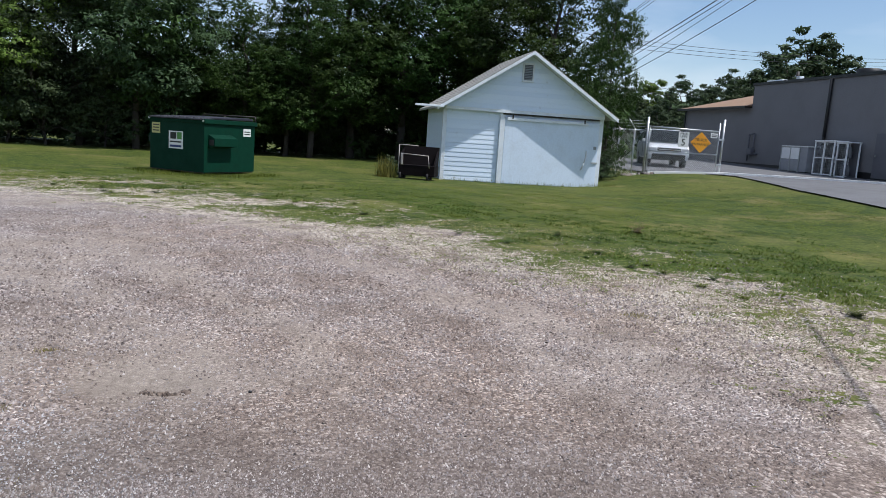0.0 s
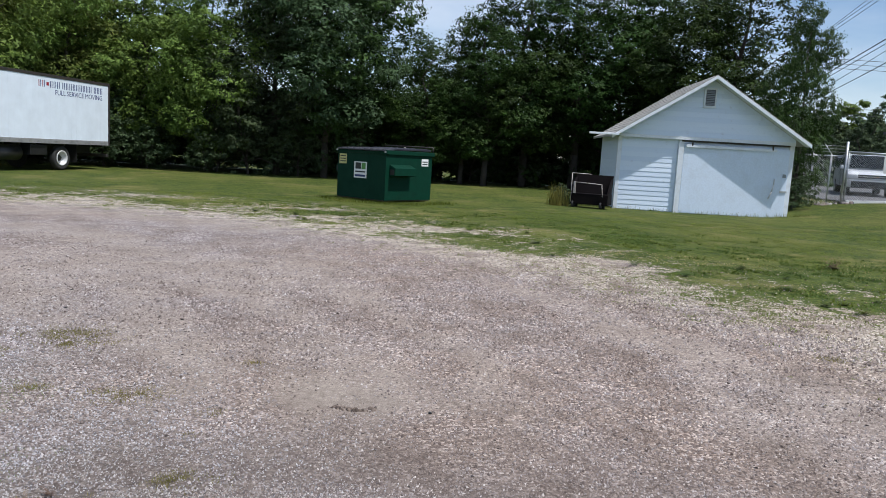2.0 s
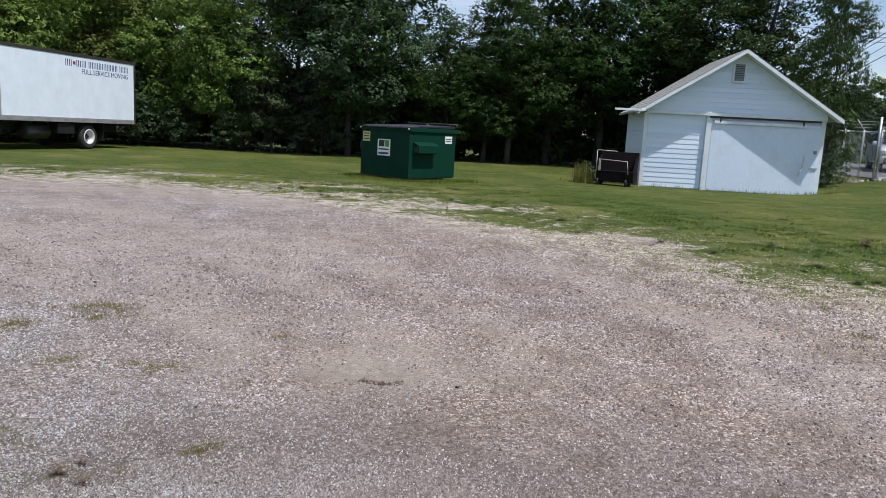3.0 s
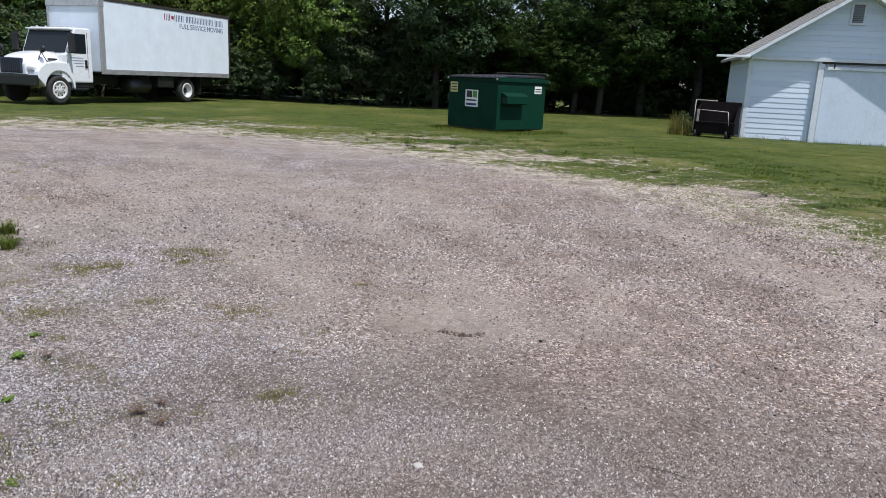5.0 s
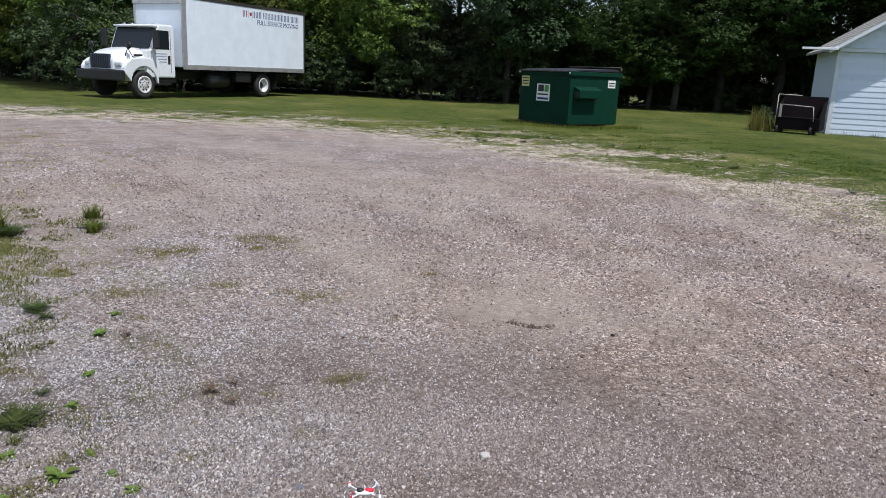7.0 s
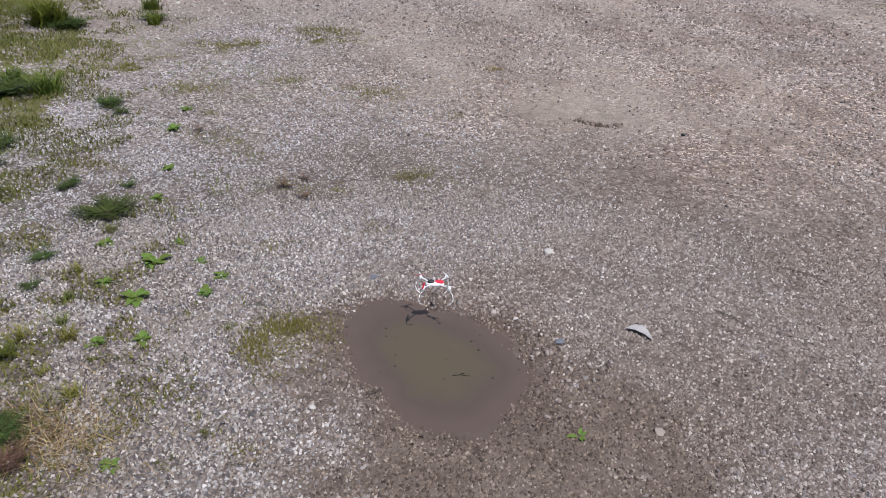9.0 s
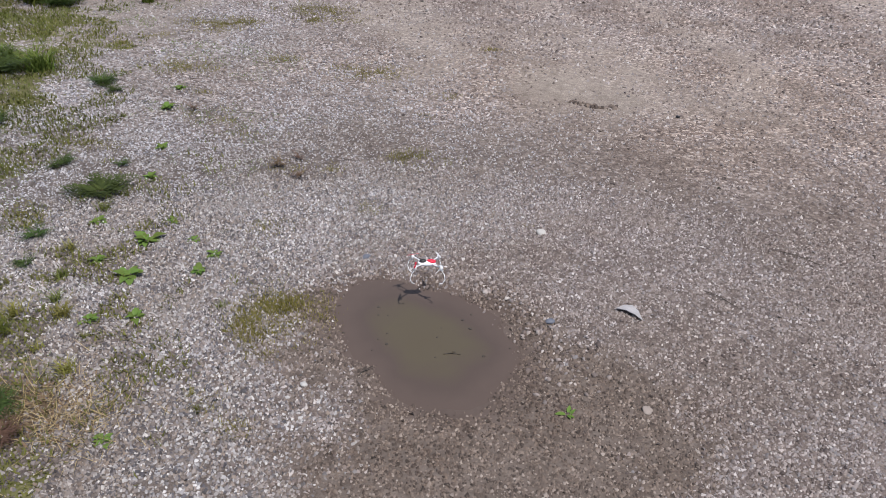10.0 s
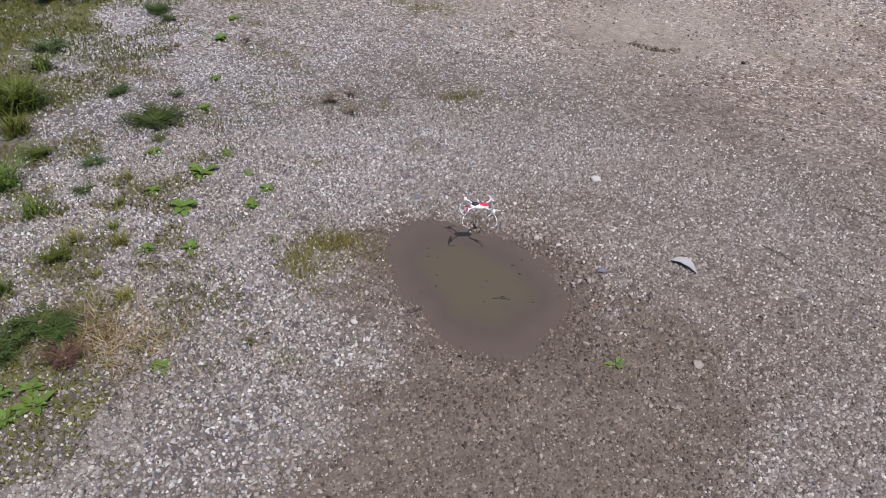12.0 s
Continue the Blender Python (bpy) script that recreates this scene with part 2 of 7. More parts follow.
def join(bm, own):
    if bm is None:
        return own
    me = bpy.data.meshes.new("tmp")
    own.to_mesh(me)
    own.free()
    bm.from_mesh(me)
    bpy.data.meshes.remove(me)
    return bm


def rod(a, b, r, sides=8, r2=None, bm=None):
    own = bmesh.new()
    a, b = Vector(a), Vector(b)
    bmesh.ops.create_cone(own, cap_ends=True, segments=sides, radius1=r, radius2=r if r2 is None else r2, depth=(b - a).length)
    own.transform(Matrix.Translation((a + b) / 2) @ (b - a).to_track_quat("Z", "Y").to_matrix().to_4x4())
    for f in own.faces:
        f.smooth = len(f.verts) == 4
    return join(bm, own)


def path_rod(pts, r, sides=6, bm=None):
    for p, q in zip(pts, pts[1:]):
        bm = rod(p, q, r, sides, bm=bm)
    return bm


def prism(profile, depth, axis="y", bevel=0.0, bm=None, start=0.0):
    """A closed outline of (u, v) pulled along an axis: x -> (y, z), y -> (x, z), z -> (x, y)."""
    own = bmesh.new()
    put = {"x": lambda u, v, d: (d, u, v), "y": lambda u, v, d: (u, d, v), "z": lambda u, v, d: (u, v, d)}[axis]
    a = [own.verts.new(put(u, v, start)) for u, v in profile]
    c = [own.verts.new(put(u, v, start + depth)) for u, v in profile]
    own.faces.new(a)
    own.faces.new(c[::-1])
    for i in range(len(a)):
        j = (i + 1) % len(a)
        own.faces.new((a[j], a[i], c[i], c[j]))
    bmesh.ops.recalc_face_normals(own, faces=own.faces[:])
    if bevel:
        bmesh.ops.bevel(own, geom=own.edges[:], offset=bevel, segments=2, affect="EDGES", profile=0.6)
    return join(bm, own)


def lathe(profile, sides=24, axis="y", bm=None):
    """Rings of (radius, along) turned round an axis."""
    own = bmesh.new()
    rings = []
    for r, d in profile:
        ring = []
        for i in range(sides):
            a = 2 * math.pi * i / sides
            p = (r * math.cos(a), d, r * math.sin(a)) if axis == "y" else (r * math.cos(a), r * math.sin(a), d)
            ring.append(own.verts.new(p))
        rings.append(ring)
    for p, q in zip(rings, rings[1:]):
        for i in range(sides):
            j = (i + 1) % sides
            own.faces.new((p[i], p[j], q[j], q[i])).smooth = True
    own.faces.new(rings[0][::-1])
    own.faces.new(rings[-1])
    bmesh.ops.recalc_face_normals(own, faces=own.faces[:])
    return join(bm, own)


def mesh_of(name, co, faces, mat, smooth_faces=False):
    """A mesh from arrays: points (n, 3) and faces (m, 3 or 4)."""
    me = bpy.data.meshes.new(name)
    k = faces.shape[1]
    me.vertices.add(len(co))
    me.vertices.foreach_set("co", np.ascontiguousarray(co, dtype=np.float32).ravel())
    me.loops.add(faces.size)
    me.loops.foreach_set("vertex_index", np.ascontiguousarray(faces, dtype=np.int32).ravel())
    me.polygons.add(len(faces))
    me.polygons.foreach_set("loop_start", np.arange(0, faces.size, k, dtype=np.int32))
    if smooth_faces:
        me.polygons.foreach_set("use_smooth", np.ones(len(faces), dtype=bool))
    me.update(calc_edges=True)
    me.validate()
    me.materials.append(mat)
    return me


def lettering(name, text, size, mat, parent, m, label=""):
    """Raised letters in the built-in font, as a mesh in the xy plane of m, centred."""
    cu = bpy.data.curves.new(name, "FONT")
    cu.body, cu.size, cu.align_x, cu.align_y, cu.extrude, cu.resolution_u = text, size, "CENTER", "CENTER", 0.002, 3
    tmp = bpy.data.objects.new(name, cu)
    me = bpy.data.meshes.new_from_object(tmp)
    bpy.data.objects.remove(tmp)
    me.materials.clear()
    me.materials.append(mat)
    ob = new(name, me)
    ob.parent = parent
    ob.matrix_local = m
    return tagged(ob, label) if label else ob


# ---------------------------------------------------------------- plan of lawn and gravel
LAWN_EDGE = [(-60, 6), (-30, 9.5), (-16.96, 12.21), (-11.45, 14.54), (-9.12, 14.86), (-6.36, 14.76), (-3.39, 13.06), (-0.96, 11.05), (0.48, 9.67),
             (1.69, 7.97), (2.44, 6.7), (2.97, 5.75), (3.81, 4.9), (3.97, 3.31), (3.92, 2.25), (3.8, 0.0), (4.2, -12), (4.2, -60), (-60, -60)]
VERGE = [(-6.3, 3.5), (-5.2, 3.1), (-4.7, 2.3), (-3.95, 1.35), (-3.3, 0.35), (-2.85, -0.1), (-2.55, -0.45), (-2.25, -0.8), (-2.1, -1.1),
         (-2.1, -6), (-14, -6), (-14, 0.5)]


def inside(poly, x, y):
    """Metres inside a closed outline (negative outside)."""
    p = np.array(poly, float)
    q = np.roll(p, -1, 0)
    best = np.full(x.shape, 1e9)
    odd = np.zeros(x.shape, bool)
    for (ax, ay), (bx, by) in zip(p, q):
        dx, dy = bx - ax, by - ay
        t = np.clip(((x - ax) * dx + (y - ay) * dy) / (dx * dx + dy * dy), 0, 1)
        best = np.minimum(best, np.hypot(x - ax - t * dx, y - ay - t * dy))
        cross = (ay > y) != (by > y)
        with np.errstate(divide="ignore", invalid="ignore"):
            odd ^= cross & (x < (bx - ax) * (y - ay) / (by - ay if by != ay else 1e-9) + ax)
    return np.where(odd, best, -best)


def lawn_d(x, y):
    """Metres out from the lawn's ragged edge (negative on the lawn); the edge is worn back in the middle."""
    return inside(LAWN_EDGE, x, y) + 0.1 * smooth(-9.0, -4.0, x) * (1 - smooth(2.0, 4.5, x))


def value_noise(x, y, seed=0):
    """Smooth noise from 0 to 1 over the plan, one cell a metre."""
    xi, yi = np.floor(x).astype(np.int64), np.floor(y).astype(np.int64)
    fx, fy = x - xi, y - yi
    fx, fy = fx * fx * (3 - 2 * fx), fy * fy * (3 - 2 * fy)
    def h(a, b):
        n = (a * 374761393 + b * 668265263 + seed * 69069) & 0x7FFFFFFF
        n = ((n ^ (n >> 13)) * 1274126177) & 0x7FFFFFFF
        return ((n ^ (n >> 16)) & 0xFFFF) / 65535.0
    top = h(xi, yi) * (1 - fx) + h(xi + 1, yi) * fx
    low = h(xi, yi + 1) * (1 - fx) + h(xi + 1, yi + 1) * fx
    return top * (1 - fy) + low * fy


def turf_level(x, y):
    """How strongly grass holds the ground: 0.5 at the ragged edge, above 1 well inside."""
    d = lawn_d(x, y)
    ragged = 0.45 * value_noise(x * 0.55, y * 0.8, 91) + 0.30 * value_noise(x * 1.5, y * 2.0, 92) + 0.25 * value_noise(x * 3.4, y * 4.2, 93) - 0.5
    wide = 1 - 0.1 * smooth(0.5, 3.5, x)
    depth = np.where(d > 0, -d / 2.3, np.where(d > -3, -d / (7.0 - 4.0 * smooth(0.5, 3.5, x)), 3 / (7.0 - 4.0 * smooth(0.5, 3.5, x)) + (-3 - d) / 1.4))
    lawn = np.clip(0.42 + depth + 3.4 * ragged * wide * np.exp(-((d + 1.0) / 2.8) ** 2), -1.5, 2.6)
    verge = -1.5 + 2.20 * smooth(-0.5, 0.5, inside(VERGE, x, y) + 1.5 * (0.5 * value_noise(x * 1.9, y * 1.9, 95) + 0.5 * value_noise(x * 5.0, y * 5.0, 96) - 0.52))
    return np.maximum(lawn, verge)


def lane_amount(x, y):
    """Smooth dusty lanes worn along the lot by wheels."""
    d = inside(LAWN_EDGE, x, y)
    s = 0.8 * x - 0.6 * y
    f = 0.5 * value_noise(d * 0.8 + 7, s * 0.16, 51) + 0.3 * value_noise(d * 2.1, s * 0.5, 52) + 0.2 * value_noise(d * 5.0, s * 1.6, 53)
    near_edge = 0.13 * np.exp(-((d - 2.3) / 0.7) ** 2)
    return 0.62 * smooth(0.54, 0.68, f + near_edge) * smooth(0.2, 1.2, d) * smooth(0.5, 2.5, y)


PUDDLE = (-1.46, -0.31)
DAMP = [(-1.36, -1.5), (-1.54, -0.86), (-1.67, -0.61), (-1.84, -0.42), (-1.84, -0.15), (-1.50, 0.0), (-1.13, -0.12), (-0.85, -0.32),
        (-0.55, -0.75), (-0.3, -1.5)]
LOOSE = [(-1.36, -1.6), (-1.54, -0.86), (-1.70, -0.61), (-1.86, -0.35), (-1.72, 0.1), (-1.5, 0.55), (-1.8, 1.0), (-2.4, 1.7), (-3.2, 2.6), (-5.5, 3.4), (-8, 3), (-8, -1.6)]


def puddle_amount(x, y):
    c, s = math.cos(-0.6), math.sin(-0.6)
    u, v = (x - PUDDLE[0]) * c + (y - PUDDLE[1]) * s, -(x - PUDDLE[0]) * s + (y - PUDDLE[1]) * c
    a = np.arctan2(v, u)
    return 1 - np.hypot(u / 0.355, v / 0.240) * (1 + 0.06 * np.sin(3 * a + 0.7) + 0.04 * np.sin(5 * a + 2.0) + 0.03 * np.sin(8 * a) + 0.02 * np.sin(13 * a + 1.0))


def spread(lo, hi, n, near, tight):
    """Grid lines from lo to hi, dense round near."""
    u = np.linspace(math.asinh((lo - near) / tight), math.asinh((hi - near) / tight), n)
    return near + tight * np.sinh(u)


xs, ys = spread(-420, 420, 310, -1.46, 1.0), spread(-420, 420, 310, -0.2, 1.1)
gx, gy = np.meshgrid(xs, ys)
gz = ground_z(gx, gy)
dip = np.exp(-(((gx + 1.27) / 0.35) ** 2 + ((gy - 1.9) / 0.25) ** 2))
gz = gz - 0.03 * smooth(-0.35, 0.45, puddle_amount(gx, gy)) - 0.02 * dip
idx = np.arange(gx.size).reshape(gx.shape)
quads = np.stack([idx[:-1, :-1], idx[:-1, 1:], idx[1:, 1:], idx[1:, :-1]], -1).reshape(-1, 4)
ROAD = [(14.4, 12.0), (15.3, 15.5), (15.9, 18.0), (17.1, 21.3), (18.6, 25.0), (18.0, 26.6), (15.8, 27.1), (15.2, 34), (14.5, 60), (12, 140), (60, 140), (60, -60), (13.5, -60)]


m, nt, b = material("ground gravel and lawn", 0.9)
pos = nt.nodes.new("ShaderNodeNewGeometry").outputs["Position"]
att = nt.nodes.new("ShaderNodeAttribute")
att.attribute_name = "grass"
loose = nt.nodes.new("ShaderNodeAttribute")
loose.attribute_name = "loose"
mud = nt.nodes.new("ShaderNodeAttribute")
mud.attribute_name = "mud"
n_mid = noise_tex(nt, pos, 2.2, 5, 0.65)
n_fine = noise_tex(nt, pos, 14, 4, 0.65)
vor = node(nt, "ShaderNodeTexVoronoi", Scale=62.0)
nt.links.new(pos, vor.inputs["Vector"])
vor2 = node(nt, "ShaderNodeTexVoronoi", Scale=125.0)
nt.links.new(pos, vor2.inputs["Vector"])
damp = nt.nodes.new("ShaderNodeAttribute")
damp.attribute_name = "damp"
pale = nt.nodes.new("ShaderNodeAttribute")
pale.attribute_name = "pale"
def one(v):
    """A random number a cell."""
    n = nt.nodes.new("ShaderNodeSeparateColor")
    nt.links.new(v.outputs["Color"], n.inputs[0])
    return n.outputs[0]


cell, cell2 = one(vor), one(vor2)
vor3 = node(nt, "ShaderNodeTexVoronoi", Scale=34.0)
nt.links.new(pos, vor3.inputs["Vector"])
cell3 = one(vor3)
stone = ramp(nt, cell, [(0.0, (0.075, 0.058, 0.050)), (0.3, (0.172, 0.134, 0.114)), (0.75, (0.315, 0.258, 0.222)), (1.0, (0.60, 0.53, 0.47))])
small = ramp(nt, cell2, [(0.0, (0.075, 0.058, 0.050)), (0.5, (0.215, 0.171, 0.146)), (1.0, (0.47, 0.40, 0.35))])
pack = mix(nt, ramp(nt, n_mid, [(0.4, (0.45, 0.45, 0.45)), (0.6, (1, 1, 1))]), small, stone)
pack = mix(nt, 0.16, pack, ramp(nt, cell3, [(0.0, (0.45, 0.44, 0.44)), (0.5, (0.95, 0.95, 0.95)), (1.0, (1.35, 1.33, 1.32))]), "MULTIPLY")
earth = ramp(nt, calc(nt, "ADD", calc(nt, "MULTIPLY", n_fine, 0.7), calc(nt, "MULTIPLY", cell2, 0.3)), [(0.25, (0.195, 0.164, 0.139)), (0.75, (0.33, 0.289, 0.250))])
lane = nt.nodes.new("ShaderNodeAttribute")
lane.attribute_name = "lane"
worn = calc(nt, "MULTIPLY", lane.outputs["Fac"], ramp(nt, n_mid, [(0.30, (0.45, 0.45, 0.45)), (0.6, (0.95, 0.95, 0.95))]))
grit = noise_tex(nt, pos, 260, 3, 0.7)
# pebble tops lightened and crevices between them darkened, shade put into the colour
crevice_shade = ramp(nt, vor.outputs["Distance"], [(0.25, (1.12, 1.12, 1.12)), (0.62, (0.66, 0.65, 0.64))])
drift = nt.nodes.new("ShaderNodeAttribute")
drift.attribute_name = "drift"
pack = mix(nt, drift.outputs["Fac"], pack, mix(nt, 1.0, pack, (0.93, 1.0, 1.10), "MULTIPLY"))
pack = mix(nt, 0.55, pack, ramp(nt, n_mid, [(0.36, (0.62, 0.61, 0.60)), (0.5, (1, 1, 1)), (0.66, (1.25, 1.24, 1.22))]), "MULTIPLY")
pack = mix(nt, 0.6, pack, crevice_shade, "MULTIPLY")
pack = mix(nt, 0.8, pack, ramp(nt, noise_tex(nt, pos, 1.15, 5, 0.68), [(0.34, (0.78, 0.72, 0.68)), (0.46, (1.0, 0.97, 0.95)), (0.54, (1.05, 1.05, 1.07)), (0.66, (1.22, 1.24, 1.30))]), "MULTIPLY")
gravel = mix(nt, worn, pack, earth)
# ground under the loose stones, its colour darkened for shade in the gaps
gravel = mix(nt, calc(nt, "MULTIPLY", loose.outputs["Fac"], 0.75), gravel,
             ramp(nt, calc(nt, "ADD", calc(nt, "MULTIPLY", cell, 0.6), calc(nt, "MULTIPLY", cell2, 0.4)), [(0.1, (0.034, 0.031, 0.029)), (0.45, (0.080, 0.073, 0.067)), (0.75, (0.13, 0.121, 0.113)), (0.95, (0.24, 0.228, 0.216))]))
gravel = mix(nt, calc(nt, "MULTIPLY", pale.outputs["Fac"], ramp(nt, n_mid, [(0.42, (0.05, 0.05, 0.05)), (0.54, (0.9, 0.9, 0.9))])), gravel,
             ramp(nt, calc(nt, "ADD", calc(nt, "MULTIPLY", cell3, 0.55), calc(nt, "MULTIPLY", cell, 0.45)), [(0.1, (0.14, 0.118, 0.080)), (0.5, (0.34, 0.30, 0.24)), (0.9, (0.70, 0.65, 0.57))]))
dry = nt.nodes.new("ShaderNodeAttribute")
dry.attribute_name = "dry"
gravel = mix(nt, dry.outputs["Fac"], gravel, ramp(nt, n_fine, [(0.3, (0.175, 0.148, 0.125)), (0.7, (0.275, 0.240, 0.205))]))
shaded_bed = nt.nodes.new("ShaderNodeAttribute")
shaded_bed.attribute_name = "shaded_bed"
# brown earth below the nearer stones, darkened to carry the shade between them
gravel = mix(nt, calc(nt, "MULTIPLY", shaded_bed.outputs["Fac"], 0.7), gravel, ramp(nt, n_fine, [(0.3, (0.060, 0.049, 0.043)), (0.7, (0.130, 0.107, 0.094))]))
gravel = mix(nt, 0.75, gravel, ramp(nt, grit, [(0.32, (0.45, 0.44, 0.43)), (0.5, (1, 1, 1)), (0.68, (1.6, 1.55, 1.5))]), "MULTIPLY")
gravel = mix(nt, 1.0, gravel, (1.10, 1.09, 1.08), "MULTIPLY")
gravel = mix(nt, calc(nt, "MULTIPLY", damp.outputs["Fac"], 0.8), gravel, ramp(nt, n_fine, [(0.3, (0.085, 0.066, 0.053)), (0.7, (0.17, 0.137, 0.115))]))
gravel = mix(nt, mud.outputs["Fac"], gravel, ramp(nt, n_fine, [(0.3, (0.088, 0.065, 0.054)), (0.7, (0.118, 0.090, 0.076))]))
turf = ramp(nt, n_fine, [(0.30, (0.020, 0.036, 0.006)), (0.5, (0.062, 0.085, 0.015)), (0.72, (0.145, 0.150, 0.038))])
turf = mix(nt, ramp(nt, noise_tex(nt, pos, 1.3, 5, 0.72), [(0.50, (0, 0, 0)), (0.60, (0.9, 0.9, 0.9))]), turf,
           ramp(nt, n_fine, [(0.3, (0.014, 0.030, 0.006)), (0.7, (0.055, 0.082, 0.018))]))
turf = mix(nt, ramp(nt, noise_tex(nt, pos, 0.42, 5, 0.7), [(0.54, (0, 0, 0)), (0.66, (0.7, 0.7, 0.7))]), turf,
           ramp(nt, n_fine, [(0.2, (0.12, 0.105, 0.045)), (0.8, (0.25, 0.205, 0.10))]))
turf = mix(nt, ramp(nt, noise_tex(nt, pos, 0.22, 5, 0.6), [(0.46, (0, 0, 0)), (0.74, (0.7, 0.7, 0.7))]), turf,
           ramp(nt, n_fine, [(0.2, (0.095, 0.105, 0.022)), (0.8, (0.22, 0.195, 0.066))]))
rag = calc(nt, "ADD", calc(nt, "MULTIPLY", noise_tex(nt, pos, 0.9, 3, 0.6), 0.22), calc(nt, "ADD", calc(nt, "MULTIPLY", noise_tex(nt, pos, 4.2, 4, 0.7), 0.42), calc(nt, "MULTIPLY", n_fine, 0.36)))
side = nt.nodes.new("ShaderNodeAttribute")
side.attribute_name = "side"
turf = mix(nt, side.outputs["Fac"], turf, ramp(nt, n_fine, [(0.25, (0.055, 0.048, 0.026)), (0.5, (0.12, 0.105, 0.058)), (0.75, (0.20, 0.175, 0.115))]))
edge = calc(nt, "ADD", att.outputs["Fac"], calc(nt, "MULTIPLY", calc(nt, "SUBTRACT", rag, 0.5), 11.0))
mask = ramp(nt, edge, [(0.42, (0, 0, 0)), (0.52, (0.7, 0.7, 0.7)), (0.66, (1, 1, 1))])
turf = mix(nt, 1.0, turf, (0.90, 0.93, 0.76), "MULTIPLY")
nt.links.new(mix(nt, mask, gravel, turf), b.inputs["Base Color"])
relief = calc(nt, "ADD", calc(nt, "MULTIPLY", vor.outputs["Distance"], -0.6), calc(nt, "MULTIPLY", n_fine, 0.5))
relief = calc(nt, "ADD", relief, calc(nt, "MULTIPLY", vor2.outputs["Distance"], -0.3))
bump(nt, b, calc(nt, "MULTIPLY", relief, calc(nt, "SUBTRACT", 1.0, mud.outputs["Fac"])), 0.6, 0.010)
b.inputs["Specular IOR Level"].default_value = 0.2
GROUND = m

me = mesh_of("ground", np.stack([gx, gy, gz], -1).reshape(-1, 3), quads, GROUND, True)
loose_amount = smooth(-1.5, 1.2, inside(LOOSE, gx, gy) + 1.1 * (value_noise(gx * 1.7, gy * 1.7, 9) - 0.5)) * (1 - 0.7 * smooth(2.6, 4.2, np.hypot(gx + 0.93, gy + 1.95)))
def dried(x, y):
    """A dried-out puddle: smooth silt with a ragged outline."""
    w = 0.45 * (value_noise(x * 2.6, y * 2.6, 61) - 0.5) + 0.35 * (value_noise(x * 7, y * 7, 62) - 0.5)
    return 0.7 * (1 - smooth(0.25, 1.35, np.hypot((x + 1.4) / 0.8, (y - 2.2) / 0.5) + 1.3 * w))


dry_amount = dried(gx, gy) + 0.5 * np.exp(-(((gx + 1.9) / 0.7) ** 2 + ((gy - 3.0) / 0.4) ** 2))
mud_amount = smooth(-0.34, 0.04, puddle_amount(gx, gy) + 0.25 * (value_noise(gx * 11, gy * 11, 44) - 0.5))
damp_amount = smooth(-0.15, 0.12, inside(DAMP, gx, gy) + 0.22 * (value_noise(gx * 7, gy * 7, 4) - 0.5) + 0.26 * (value_noise(gx * 2.6, gy * 2.6, 6) - 0.5))
# where the earth's colour is darkened as shade between stones
shaded_bed_amount = smooth(-1.75, -1.3, gy) * (1 - 0.6 * dried(gx, gy)) * (1 - smooth(2.4, 4.4, np.hypot(gx + 0.93, gy + 1.95)))
edge_d = -lawn_d(gx, gy)
pale_amount = smooth(-2.4, -0.5, edge_d) * smooth(-4.5, -1.0, -edge_d) * smooth(-3.0, 4.0, gy) * (1 - 0.25 * smooth(0.5, 3.0, gx))
for key, val in (("grass", turf_level(gx, gy)), ("lane", lane_amount(gx, gy)), ("side", 0.8 * smooth(-0.8, 0.2, inside(VERGE, gx, gy))), ("drift", np.clip((1 - smooth(-6.0, 1.0, gx)) * 0.8 + 0.9 * (value_noise(gx * 0.5, gy * 0.5, 71) - 0.4), 0, 1)), ("loose", loose_amount), ("mud", mud_amount), ("damp", damp_amount), ("pale", pale_amount), ("dry", dry_amount), ("shaded_bed", shaded_bed_amount)):
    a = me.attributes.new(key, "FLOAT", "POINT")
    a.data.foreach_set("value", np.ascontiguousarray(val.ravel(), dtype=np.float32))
tagged(new("ground", me), "pinkish grey gravel lot running into a mown lawn", "ground", kind="structure")


def surface_patch(name, poly, lift, mat, label, category):
    """A thin paved sheet that follows the ground inside an outline."""
    bm = bmesh.new()
    bm.faces.new([bm.verts.new((x, y, 0)) for x, y in poly])
    bmesh.ops.triangulate(bm, faces=bm.faces[:])
    for _ in range(7):
        bmesh.ops.subdivide_edges(bm, edges=[e for e in bm.edges if e.calc_length() > 1.6], cuts=1, use_grid_fill=True)
    for v in bm.verts:
        v.co.z = float(ground_z(np.array(v.co.x), np.array(v.co.y))) + lift
    bmesh.ops.recalc_face_normals(bm, faces=bm.faces[:])
    return solo(name, bm, mat, Matrix(), label, category, kind="structure")


surface_patch("road", ROAD, 0.045, ASPHALT, "worn grey asphalt drive beside the building", "road")


